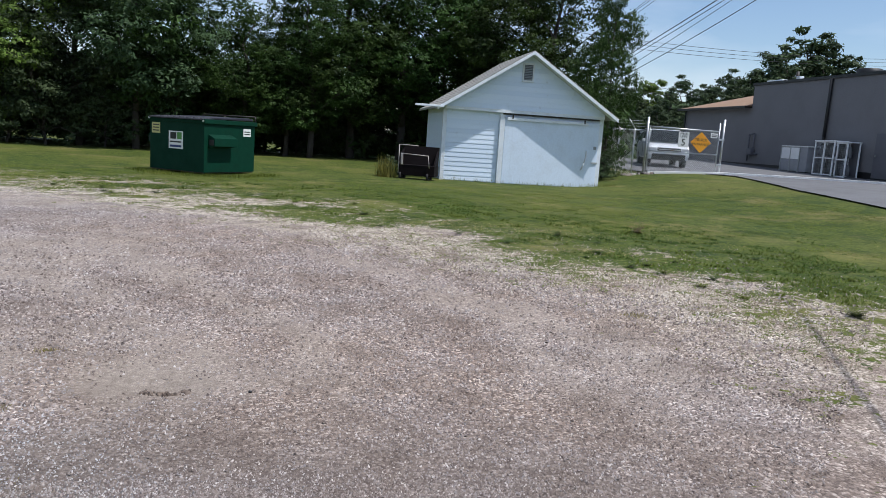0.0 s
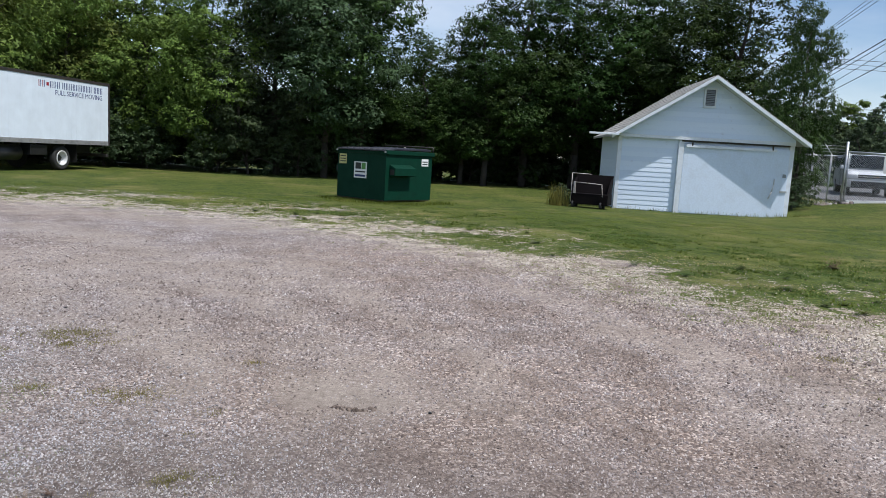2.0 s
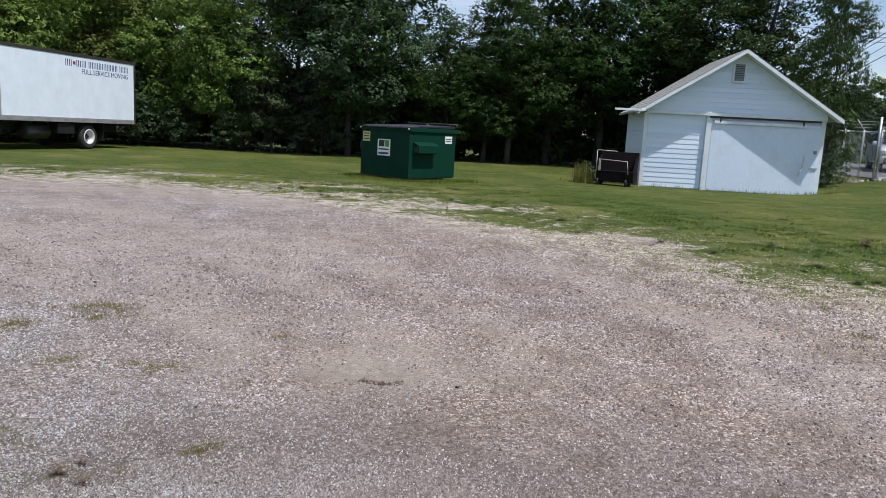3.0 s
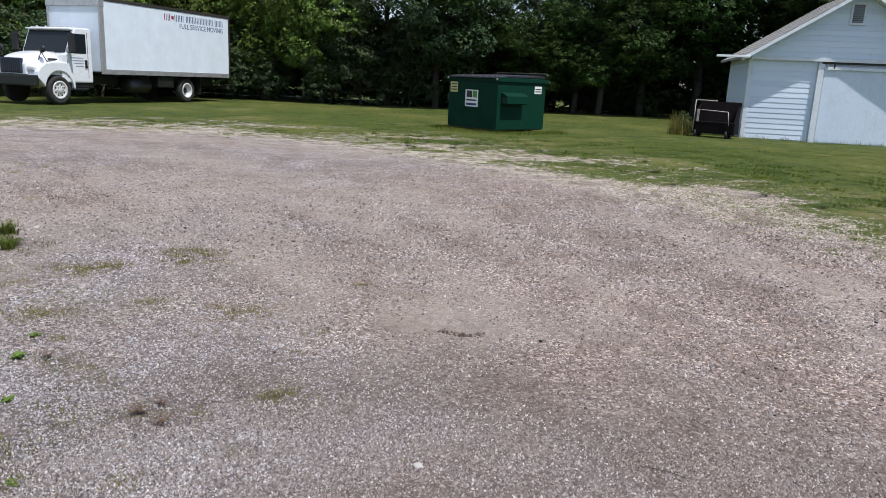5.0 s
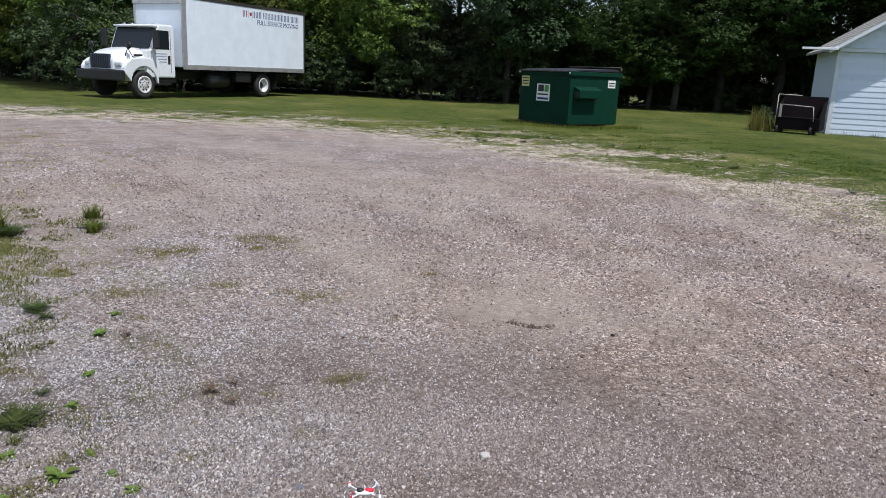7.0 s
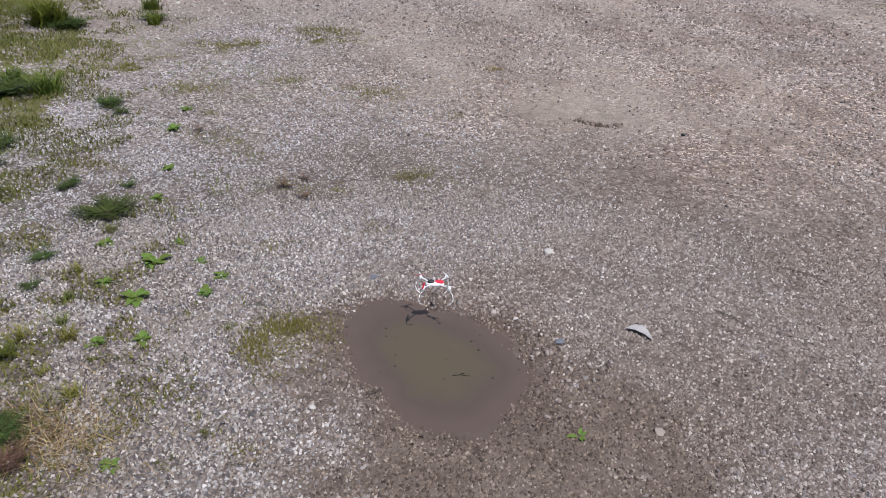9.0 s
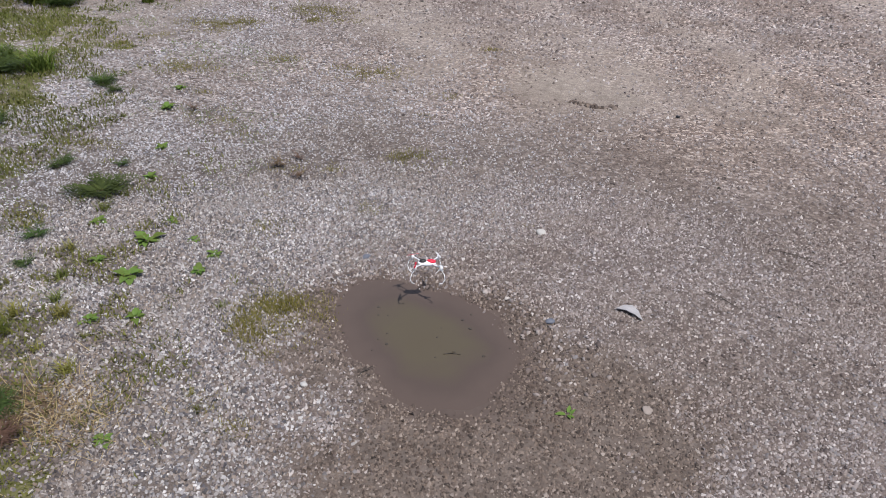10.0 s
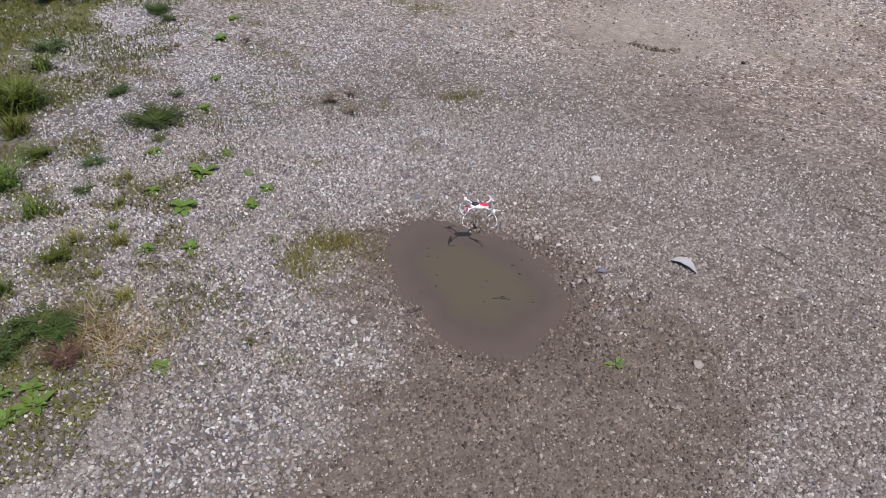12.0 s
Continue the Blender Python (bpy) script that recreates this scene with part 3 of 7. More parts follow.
# ---------------------------------------------------------------- shed
def build_shed():
    """Local x along the front to the right, y into the shed; the gable stands proud of the wall below it."""
    W, D, H, PEAK = 6.02, 4.1, 2.60, 4.74
    shed = thing("shed", pose(5.54, 23.9, -0.12, 0, 0, -4.5), "white clapboard shed with a gable roof on the lawn", "shed")
    t, proud = 0.09, 0.15
    over, eave = 0.63, 0.35
    slope = (PEAK - H + 0.02) / (W / 2 + eave)
    side_h = PEAK - 0.04 - slope * W / 2
    part("rear_wall", prism([(0, 0), (W, 0), (W, side_h), (W / 2, PEAK - 0.04), (0, side_h)], t, "y", start=D - t), WHITE_PAINT, shed)
    part("left_wall", box(0, t, t, D - t, 0, H), WHITE_PAINT, shed)
    part("right_wall", box(W - t, W, t, D - t, 0, H), WHITE_PAINT, shed)
    front = part("front_wall", box(0, W, 0, t, 0, H), WHITE_PAINT, shed)
    gable = part("gable_wall", prism([(0, H + 0.002), (W, H + 0.002), (W, side_h), (W / 2, PEAK - 0.04), (0, side_h)], proud + t, "y", start=-proud), WHITE_PAINT, shed)
    # lapped boards left of the door and in the gable
    r = random.Random(3)
    z = 0.05
    while z < H - 0.12:
        bm = prism([(-0.024, z), (-0.012, z + 0.168), (0.0, z + 0.168), (0.0, z)], 1.93, "x", start=0.12 + r.uniform(-0.006, 0.006))
        part("siding_board", bm, SIDING, front)
        z += 0.170
    z = H + 0.10
    while z < PEAK - 0.40:
        half = min(W / 2 - 0.02, (PEAK - 0.06 - z - 0.19) / slope)
        bm = prism([(-proud - 0.022, z), (-proud - 0.008, z + 0.168), (-proud, z + 0.168), (-proud, z)], 2 * half, "x", start=W / 2 - half)
        part("siding_board", bm, SIDING, gable)
        z += 0.170
    z = 0.1
    while z < H - 0.1:
        part("siding_board", prism([(-0.02, z), (-0.006, z + 0.168), (0.0, z + 0.168), (0.0, z)], D - 0.2, "y", start=0.1), SIDING, shed)
        z += 0.170
    part("corner_board", box(-0.03, 0.11, -0.045, 0.1, 0, H - 0.004, 0.006), TRIM_PAINT, shed)
    part("corner_board", box(W - 0.14, W + 0.03, -0.045, 0.1, 0, H - 0.004, 0.006), TRIM_PAINT, shed)
    part("band_board", box(0.0, W, -proud - 0.035, -proud + 0.01, H - 0.02, H + 0.09, 0.006), TRIM_PAINT, shed)
    # roof: two slabs with shingle courses
    ridge, front_y = PEAK, -proud - over + 0.15
    length = D + 0.15 - front_y
    for side in (-1, 1):
        x_low = W / 2 + side * (W / 2 + eave)
        z_low = PEAK - slope * (W / 2 + eave)
        prof = [(W / 2, ridge), (x_low, z_low), (x_low, z_low + 0.05), (W / 2, ridge + 0.05)]
        slab = part("roof_slope", prism(prof, length, "y", start=front_y), SHINGLE_SHED, shed, "grey shingled roof slope")
        n = 16
        for i in range(n):
            u0, u1 = i / n, (i + 1.15) / n
            xa, xb = x_low + (W / 2 - x_low) * u0, x_low + (W / 2 - x_low) * min(1, u1)
            za, zb = z_low + (ridge - z_low) * u0, z_low + (ridge - z_low) * min(1, u1)
            course = part("shingle_course", prism([(xa, za + 0.052), (xb, zb + 0.052), (xb, zb + 0.058), (xa, za + 0.080)], length + 0.02, "y", start=front_y - 0.01), SHINGLE_SHED, slab)
            course.location.y = r.uniform(-0.015, 0.015)
        part("rake_board", prism([(W / 2, ridge - 0.075), (x_low, z_low - 0.075), (x_low, z_low + 0.035), (W / 2, ridge + 0.035)], 0.03, "y", start=front_y - 0.034), TRIM_PAINT, shed)
        part("soffit", prism([(W / 2, ridge - 0.03), (x_low, z_low - 0.03), (x_low, z_low - 0.006), (W / 2, ridge - 0.006)], over - 0.16, "y", start=front_y), TRIM_PAINT, shed)
    zl = PEAK - slope * (W / 2 + eave)
    part("gutter", box(-eave - 0.80, -eave + 0.22, front_y - 0.12, front_y - 0.04, zl + 0.02, zl + 0.09, 0.01), TRIM_PAINT, shed, "loose white gutter end")
    # gable vent
    v0 = -proud - 0.03
    vent = part("gable_vent", box(2.74, 3.17, v0 - 0.045, v0 + 0.03, 3.72, 4.40, 0.008), TRIM_PAINT, shed)
    part("vent_backing", box(2.80, 3.11, v0 - 0.052, v0 - 0.044, 3.79, 4.33), BLACK_TRIM, vent)
    for i in range(9):
        z = 3.80 + i * 0.058
        part("louvre", prism([(v0 - 0.075, z), (v0 - 0.054, z + 0.043), (v0 - 0.050, z + 0.043), (v0 - 0.071, z)], 0.31, "x", start=2.80), GALV_DULL, vent)
    # sliding door on its rail
    door = part("sliding_door", box(2.26, 5.88, -0.10, -0.05, 0.02, 2.42, 0.006), WHITE_PAINT, shed, "white boarded sliding door")
    x = 2.27
    while x < 5.80:
        w = min(r.choice((0.19, 0.24, 0.24, 0.29)), 5.87 - x)
        part("door_board", box(x, x + w - 0.003, -0.104 - r.uniform(0, 0.002), -0.098, 0.03 + r.uniform(0, 0.02), 2.38, 0.001), WHITE_PAINT, door)
        x += w
    part("door_jamb", box(2.07, 2.25, -0.12, 0.0, 0.0, 2.56, 0.006), TRIM_PAINT, shed)
    part("door_rail", box(2.16, 5.86, -0.14, -0.06, 2.52, 2.575, 0.01), DARK_STEEL, shed, "dark steel door track")
    part("rail_cover", box(2.32, 5.42, -0.165, -0.108, 2.33, 2.43, 0.008), TRIM_PAINT, door)
    for x in (2.50, 5.25):
        part("roller_hanger", box(x, x + 0.05, -0.17, -0.145, 2.38, 2.56, 0.008), DARK_STEEL, door)
    part("door_pull", path_rod([(5.29, -0.13, 0.69), (5.36, -0.20, 0.95), (5.41, -0.20, 1.2), (5.44, -0.13, 1.39)], 0.022, 8), BRIGHT_STEEL, door, "pale bent steel pull bar")
    part("hasp", box(5.66, 5.90, -0.135, -0.106, 0.93, 1.00, 0.008), GALV, door)
    part("latch_plate", box(5.71, 5.82, -0.135, -0.106, 1.46, 1.58, 0.008), GALV_DULL, door)
    return shed


BRIGHT_STEEL = painted("pale worn steel", (0.62, 0.63, 0.64), 0.4, 0.2, grime=(0.3, 0.28, 0.26), amount=0.2)
m, nt, b = material("weathered white boards", 0.62)
v = coords(nt)
info = nt.nodes.new("ShaderNodeObjectInfo").outputs["Random"]
tone = ramp(nt, info, [(0.0, (0.63, 0.73, 0.86)), (0.5, (0.70, 0.80, 0.93)), (1.0, (0.74, 0.83, 0.94))])
peel = ramp(nt, noise_tex(nt, v, 5.0, 7, 0.75), [(0.60, (0, 0, 0)), (0.72, (0.55, 0.55, 0.55))])
tone = mix(nt, peel, tone, (0.40, 0.42, 0.44))
tone = mix(nt, 0.25, tone, ramp(nt, noise_tex(nt, v, 40, 4, 0.7), [(0.3, (0.7, 0.7, 0.7)), (0.7, (1, 1, 1))]), "MULTIPLY")
nt.links.new(tone, b.inputs["Base Color"])
bump(nt, b, noise_tex(nt, v, 30, 4, 0.7), 0.25, 0.004)
SIDING = m
SHINGLE_SHED = painted("weathered grey shingle", (0.38, 0.37, 0.34), 0.9, grime=(0.16, 0.17, 0.13), amount=0.5, scale=3, grain=16, relief=0.5)
GALV_DULL = painted("dull grey louvre", (0.25, 0.27, 0.28), 0.6, amount=0.2)
build_shed()


# ---------------------------------------------------------------- dumpster
def build_dumpster():
    """x runs along the sign face, y along the face with the fork pocket; the near corner is the origin."""
    A, B, H = 2.05, 2.08, 1.43
    ey = Vector((0.64, 0.768, 0)).normalized()
    d = thing("dumpster", Matrix(((ey.x, -ey.y, 0, -2.345), (ey.y, ey.x, 0, 19.31), (0, 0, 1, -0.03), (0, 0, 0, 1))),
              "dark green steel waste dumpster with black lids on the grass", "dumpster")
    # local: x = along pocket face (right, away), y = along sign face (left, away)
    t = 0.02
    part("side_panel", box(0, B, 0, t, 0.06, H, 0.004), GREEN_STEEL, d)
    part("side_panel", box(0, B, A - t, A, 0.06, H, 0.004), GREEN_STEEL, d)
    part("front_panel", box(0, t, t, A - t, 0.06, H, 0.003), GREEN_STEEL, d)
    part("rear_panel", box(B - t, B, t, A - t, 0.06, H, 0.003), GREEN_STEEL, d)
    part("bottom", box(0.03, B - 0.03, 0.03, A - 0.03, 0.03, 0.08), DARK_STEEL, d)
    rim = box(-0.03, B + 0.06, -0.05, 0.06, H - 0.02, H + 0.10, 0.012)
    part("rim", rim, GREEN_STEEL, d)
    part("rim", box(-0.03, B + 0.06, A - 0.06, A + 0.05, H - 0.02, H + 0.10, 0.012), GREEN_STEEL, d)
    part("rim", box(-0.04, 0.05, 0.061, A - 0.061, H - 0.02, H + 0.06, 0.012), GREEN_STEEL, d)
    part("rim", box(B - 0.05, B + 0.06, 0.061, A - 0.061, H - 0.02, H + 0.10, 0.012), GREEN_STEEL, d)
    # fork pockets on both side panels
    for s in (-1, 1):
        y0 = 0.0 if s < 0 else A
        prof = [(y0, 1.12), (y0 + s * 0.24, 1.02), (y0 + s * 0.24, 0.80), (y0, 0.76)]
        own = prism(prof, 0.92, "x", bevel=0.006, start=0.16)
        pk = part("fork_pocket", own, GREEN_STEEL, d)
        # black plate on the solid pocket's end, for the dark inside an opening
        part("pocket_opening", box(0.150, 0.159, y0 + s * 0.04, y0 + s * 0.20, 0.82, 0.98) if s > 0 else box(0.150, 0.159, y0 - 0.20, y0 - 0.04, 0.82, 0.98), BLACK_TRIM, pk)
    # lids: two ribbed halves on a hinge bar
    for y0, y1 in ((0.05, A / 2 - 0.01), (A / 2 + 0.01, A - 0.05)):
        prof = [(-0.10, H + 0.065), (-0.10, H + 0.10), (0.5, H + 0.155), (B - 0.02, H + 0.19), (B - 0.02, H + 0.13), (0.5, H + 0.11)]
        own = prism(prof, y1 - y0, "y", bevel=0.008, start=y0)
        lid = part("lid", own, BLACK_PLASTIC, d, "black plastic lid")
        for i in range(4):
            yy = y0 + 0.1 + i * (y1 - y0 - 0.2) / 3
            part("lid_rib", rod((0.0, yy, H + 0.112), (B - 0.1, yy, H + 0.19), 0.022, 8), BLACK_PLASTIC, lid)
    part("hinge_bar", path_rod([(B + 0.02, 0.0, H + 0.10), (B + 0.02, 0.0, H + 0.26), (B + 0.02, A, H + 0.26), (B + 0.02, A, H + 0.10)], 0.018, 8), DARK_STEEL, d)
    for y in (-0.02, A - 0.02):
        part("corner_bolt", rod((-0.055, y + 0.02, H + 0.05), (-0.03, y + 0.02, H + 0.05), 0.03, 10), GALV, d, "pale bolt head")
    # stickers and signs
    s = part("company_sign", box(-0.006, -0.002, 0.78, 1.32, 0.66, 1.15), WHITE_SIGN, d, "white sign with a dark and green badge")
    part("badge_dark", box(-0.010, -0.0062, 1.03, 1.26, 0.93, 1.12), BLACK_INK, s)
    part("badge_green", box(-0.010, -0.0062, 0.83, 1.00, 0.93, 1.12), GREEN_INK, s)
    part("text_bar", box(-0.010, -0.0062, 0.84, 1.27, 0.83, 0.87), BLACK_INK, s)
    part("text_bar", box(-0.010, -0.0062, 0.84, 1.27, 0.70, 0.76), BLUE_INK, s)
    w = part("warning_sticker", box(-0.006, -0.002, 1.66, 1.98, 1.06, 1.36), YELLOW_INK, d, "faded yellow warning sticker")
    for z in (1.12, 1.20, 1.28):
        part("text_bar", box(-0.010, -0.0062, 1.70, 1.94, z, z + 0.03), BLACK_INK, w)
    w = part("notice_sticker", box(1.58, 1.90, -0.006, -0.002, 1.10, 1.32), WHITE_SIGN, d, "small white notice sticker")
    for z in (1.15, 1.22):
        part("text_bar", box(1.62, 1.86, -0.010, -0.0062, z, z + 0.03), BLACK_INK, w)
    return d


build_dumpster()


# ---------------------------------------------------------------- box truck
def build_truck():
    """Local frame: x forward, y to the driver's side, origin under the box's front driver corner."""
    f = Vector((-0.21, -0.978, 0)).normalized()
    l = Vector((-f.y, f.x, 0))
    tr = thing("box_truck", Matrix(((f.x, l.x, 0, -17.12), (f.y, l.y, 0, 23.46), (0, 0, 1, 0.0), (0, 0, 0, 1))),
               "white medium box truck parked at the wood's edge", "truck")
    L, W = 7.57, 2.45
    z0, z1 = 1.09, 3.70
    body = part("cargo_box", box(-L, 0, -W, 0, z0, z1, 0.02), BOX_WHITE, tr, "white cargo box with dark roof edge")
    part("lower_rail", box(-L - 0.01, 0.01, -0.02, 0.015, z0 - 0.08, z0 + 0.10, 0.006), ALU, body)
    part("upper_rail", box(-L - 0.01, 0.01, -0.02, 0.02, z1 - 0.10, z1 + 0.015, 0.006), DARK_STEEL, body)
    part("rear_frame", box(-L - 0.05, -L + 0.04, -W - 0.01, 0.022, z0 - 0.1, z1 + 0.02, 0.01), DARK_STEEL, body)
    part("front_post", box(-0.20, 0.02, -0.03, 0.022, z0, z1 - 0.08, 0.015), ALU, body)
    part("front_post", box(-0.03, 0.025, -W - 0.01, -W + 0.10, z0, z1 - 0.08, 0.015), ALU, body)
    part("nose_cap", prism([(-0.22, z1 - 0.32), (0.05, z1 - 0.32), (0.03, z1 - 0.10), (-0.08, z1 + 0.03), (-0.22, z1 + 0.03)], W + 0.06, "y", bevel=0.02, start=-W - 0.03), ALU, body, "brushed metal nose cap")
    n = 24
    for i in range(n):
        x = -0.35 - i * (L - 0.6) / (n - 1)
        part("rivet_strip", box(x, x + 0.012, 0.0005, 0.004, z0 + 0.12, z1 - 0.12), BOX_WHITE, body)
    for i in range(8):
        x = -0.6 - i * (L - 1.0) / 7
        part("marker_plate", box(x, x + 0.16, 0.015, 0.019, z0 - 0.03, z0 + 0.03), GALV, body)
    # company name as bars, then the readable line
    x = -3.38
    for count, ink in ((6, RED_INK), (9, BLUE_INK), (3, BLUE_INK)):
        for k in range(count):
            if ink is RED_INK and k == 2:
                part("star_badge", box(x - 0.15, x - 0.02, 0.001, 0.005, 3.27, 3.40), RED_INK, body)
            else:
                part("name_bar", box(x - 0.045, x - 0.005, 0.001, 0.005, 3.20, 3.46), RED_INK if ink is RED_INK and k < 2 else BLUE_INK, body)
                part("name_bar", box(x - 0.135, x - 0.100, 0.001, 0.005, 3.20, 3.46), BLUE_INK, body)
            x -= 0.202
        x -= 0.09
    line = Matrix(((-1, 0, 0, -5.70), (0, 0, 1, 0.003), (0, 1, 0, 3.03), (0, 0, 0, 1)))
    words = [lettering("slogan_word", w, 0.28, BLUE_INK, body, line, "blue lettering") for w in ("FULL", "SERVICE", "MOVING")]
    wide = [max(v.co.x for v in w.data.vertices) - min(v.co.x for v in w.data.vertices) for w in words]
    at = -(sum(wide) + 2 * 0.10) / 2
    for w, d in zip(words, wide):
        w.matrix_local = line @ Matrix.Translation((at + d / 2, 0, 0))
        at += d + 0.10
    # chassis
    part("chassis", box(-L + 0.2, 2.6, -1.65, -0.8, 0.62, 0.95, 0.02), BLACK_TRIM, tr)
    for x in range(9):
        part("cross_member", box(-L + 0.3 + x * 0.8, -L + 0.38 + x * 0.8, -W + 0.05, -0.05, 0.93, 1.035), BLACK_TRIM, tr)
    part("fuel_tank", lathe([(0.02, 0), (0.30, 0.02), (0.30, 1.1), (0.02, 1.12)], 20, "y"), BLACK_TRIM, tr).matrix_local = Matrix.Translation((-1.6, -0.45, 0.62)) @ Matrix.Rotation(math.radians(90), 4, "Z")
    part("rear_bumper", box(-L - 0.12, -L + 0.02, -W + 0.1, -0.1, 0.48, 0.62, 0.02), DARK_STEEL, tr)
    part("tool_box", box(-3.9, -3.0, -0.5, -0.08, 0.55, 0.95, 0.02), BLACK_TRIM, tr)
    # cab
    cw0, cw1 = -2.32, -0.18          # far and near cab sides
    prof = [(0.25, 0.72), (1.62, 0.72), (1.62, 1.72), (1.32, 1.76), (0.98, 2.62), (0.90, 2.70), (0.32, 2.70), (0.25, 2.62)]
    cab = part("cab", prism([(x, z) for x, z in prof], cw1 - cw0, "y", bevel=0.05, start=cw0), TRUCK_WHITE, tr)
    cab.matrix_local = Matrix.Diagonal((1, 1, 0.955, 1))
    part("windscreen", prism([(1.345, 1.80), (1.03, 2.56), (1.045, 2.57), (1.36, 1.81)], cw1 - cw0 - 0.24, "y", start=cw0 + 0.12), DARK_GLASS, cab)
    part("side_window", prism([(0.52, 1.78), (1.22, 1.78), (0.96, 2.48), (0.52, 2.48)], 0.012, "y", start=cw1 - 0.004), DARK_GLASS, cab)
    part("door_seam", box(0.44, 0.455, cw1, cw1 + 0.004, 0.9, 2.55), BLACK_TRIM, cab)
    part("door_seam", box(1.36, 1.375, cw1, cw1 + 0.004, 0.9, 1.74), BLACK_TRIM, cab)
    part("door_handle", box(0.50, 0.60, cw1, cw1 + 0.03, 1.25, 1.55, 0.012), BLACK_TRIM, cab)
    part("sun_visor", box(0.92, 1.16, cw0 + 0.05, cw1 - 0.05, 2.60, 2.66, 0.02), TRUCK_WHITE, cab)
    for i in range(5):
        y = cw0 + 0.25 + i * 0.41
        part("roof_lamp", lathe([(0.05, 0), (0.045, 0.03), (0.02, 0.05)], 10, "z"), ALU, cab).matrix_local = Matrix.Translation((0.82, y, 2.70))
    for k in range(4):
        part("text_bar", box(0.66, 1.22 - 0.07 * k, cw1 + 0.001, cw1 + 0.005, 1.60 - 0.10 * k, 1.63 - 0.10 * k), BLUE_FAINT, cab)
    # bonnet and wings
    own = bmesh.new()
    rows = []
    for x, wb, wt, zs, zt in ((1.50, 1.00, 0.74, 1.46, 1.80), (1.74, 0.98, 0.72, 1.45, 1.785), (1.98, 0.93, 0.68, 1.43, 1.75), (2.22, 0.86, 0.63, 1.40, 1.70),
                              (2.42, 0.78, 0.58, 1.36, 1.64), (2.56, 0.70, 0.52, 1.32, 1.57), (2.65, 0.64, 0.47, 1.26, 1.49), (2.68, 0.60, 0.42, 1.20, 1.40)):
        half = [(wb, 0.98), (wb, zs - 0.12), (wb * 0.985, zs), (wb * 0.93, zs + (zt - zs) * 0.45), (wt, zt - 0.07), (wt * 0.8, zt - 0.015), (wt * 0.4, zt + 0.01)]
        rows.append([own.verts.new((x, -1.25 - w, z)) for w, z in half] + [own.verts.new((x, -1.25, zt + 0.015))] + [own.verts.new((x, -1.25 + w, z)) for w, z in half[::-1]])
    for a, b in zip(rows, rows[1:]):
        for i in range(len(a) - 1):
            own.faces.new((a[i], a[i + 1], b[i + 1], b[i])).smooth = True
    own.faces.new(rows[-1])
    own.faces.new(rows[0][::-1])
    bmesh.ops.recalc_face_normals(own, faces=own.faces[:])
    hood = part("bonnet", own, TRUCK_WHITE, tr)
    hood.matrix_local = Matrix.Diagonal((1, 1, 0.955, 1))
    for y0, y1 in ((-0.62, -0.14), (-2.36, -1.88)):
        arc = [(1.76 + 0.60 * math.cos(a), 0.46 + 0.62 * math.sin(a)) for a in np.linspace(0.12, math.pi - 0.05, 13)]
        outer = [(1.10, 0.46), (1.10, 0.98), (1.20, 1.22), (1.38, 1.34), (1.70, 1.38), (2.04, 1.36), (2.31, 1.30), (2.51, 1.18), (2.61, 1.03), (2.64, 0.84), (2.40, 0.60)]
        part("wing", prism(arc + outer, y1 - y0, "y", bevel=0.03, start=y0), TRUCK_WHITE, tr)
    grille = part("grille", box(2.63, 2.72, -1.74, -0.76, 0.96, 1.46, 0.04), GRILLE_BLUE, tr, "dark blue framed grille")
    part("grille_dark", box(2.71, 2.725, -1.66, -0.84, 1.01, 1.43), BLACK_TRIM, grille)
    for i in range(9):
        y = -1.62 + i * 0.09
        part("grille_bar", box(2.726, 2.736, y, y + 0.025, 1.04, 1.42), GRILLE_BLUE, grille)
    for y in (-0.72, -2.10):
        part("headlight", box(2.48, 2.655, y, y + 0.42, 1.04, 1.20, 0.05), LENS, tr)
    part("front_bumper", box(2.63, 2.84, -2.36, -0.12, 0.55, 0.92, 0.05), BLACK_TRIM, tr)
    part("air_intake", box(1.66, 2.05, -0.325, -0.30, 1.48, 1.56, 0.01), BLACK_TRIM, hood)
    part("step", box(0.5, 1.3, -0.42, -0.16, 0.42, 0.50, 0.02), BLACK_TRIM, tr)
    part("battery_box", box(0.2, 1.3, -0.80, -0.24, 0.50, 0.98, 0.03), BLACK_TRIM, tr)
    # mirrors
    for y, s in ((-0.16, 1), (-2.34, -1)):
        mi = part("door_mirror", box(1.30, 1.40, y + s * 0.22 - 0.14, y + s * 0.22 + 0.14, 1.72, 2.36, 0.04), BLACK_TRIM, tr)
        part("mirror_arm", path_rod([(1.32, y, 1.72), (1.35, y + s * 0.22, 1.74), (1.35, y + s * 0.22, 2.38), (1.22, y, 2.36)], 0.018, 6), BLACK_TRIM, mi)
        hm = part("hood_mirror", lathe([(0.02, 0), (0.13, 0.02), (0.13, 0.06), (0.05, 0.10)], 14, "y"), BLACK_TRIM, tr)
        hm.matrix_local = Matrix.Translation((2.30, y - s * 0.15, 1.78)) @ Matrix.Rotation(math.radians(90), 4, "Z")
        part("mirror_stalk", path_rod([(0, 0, -0.1), (-0.22, 0.02, -0.45)], 0.016, 6), BLACK_TRIM, hm)
        part("mirror_stalk", path_rod([(0, 0, -0.1), (0.22, 0.02, -0.42)], 0.016, 6), BLACK_TRIM, hm)
    # wheels
    wheel = part("wheel", lathe([(0.30, 0.01), (0.44, 0.0), (0.485, 0.04), (0.485, 0.22), (0.44, 0.26), (0.31, 0.25), (0.30, 0.05)], 36, "y"), RUBBER, tr)
    wheel.matrix_local = Matrix.Translation((1.76, -0.42, 0.43))
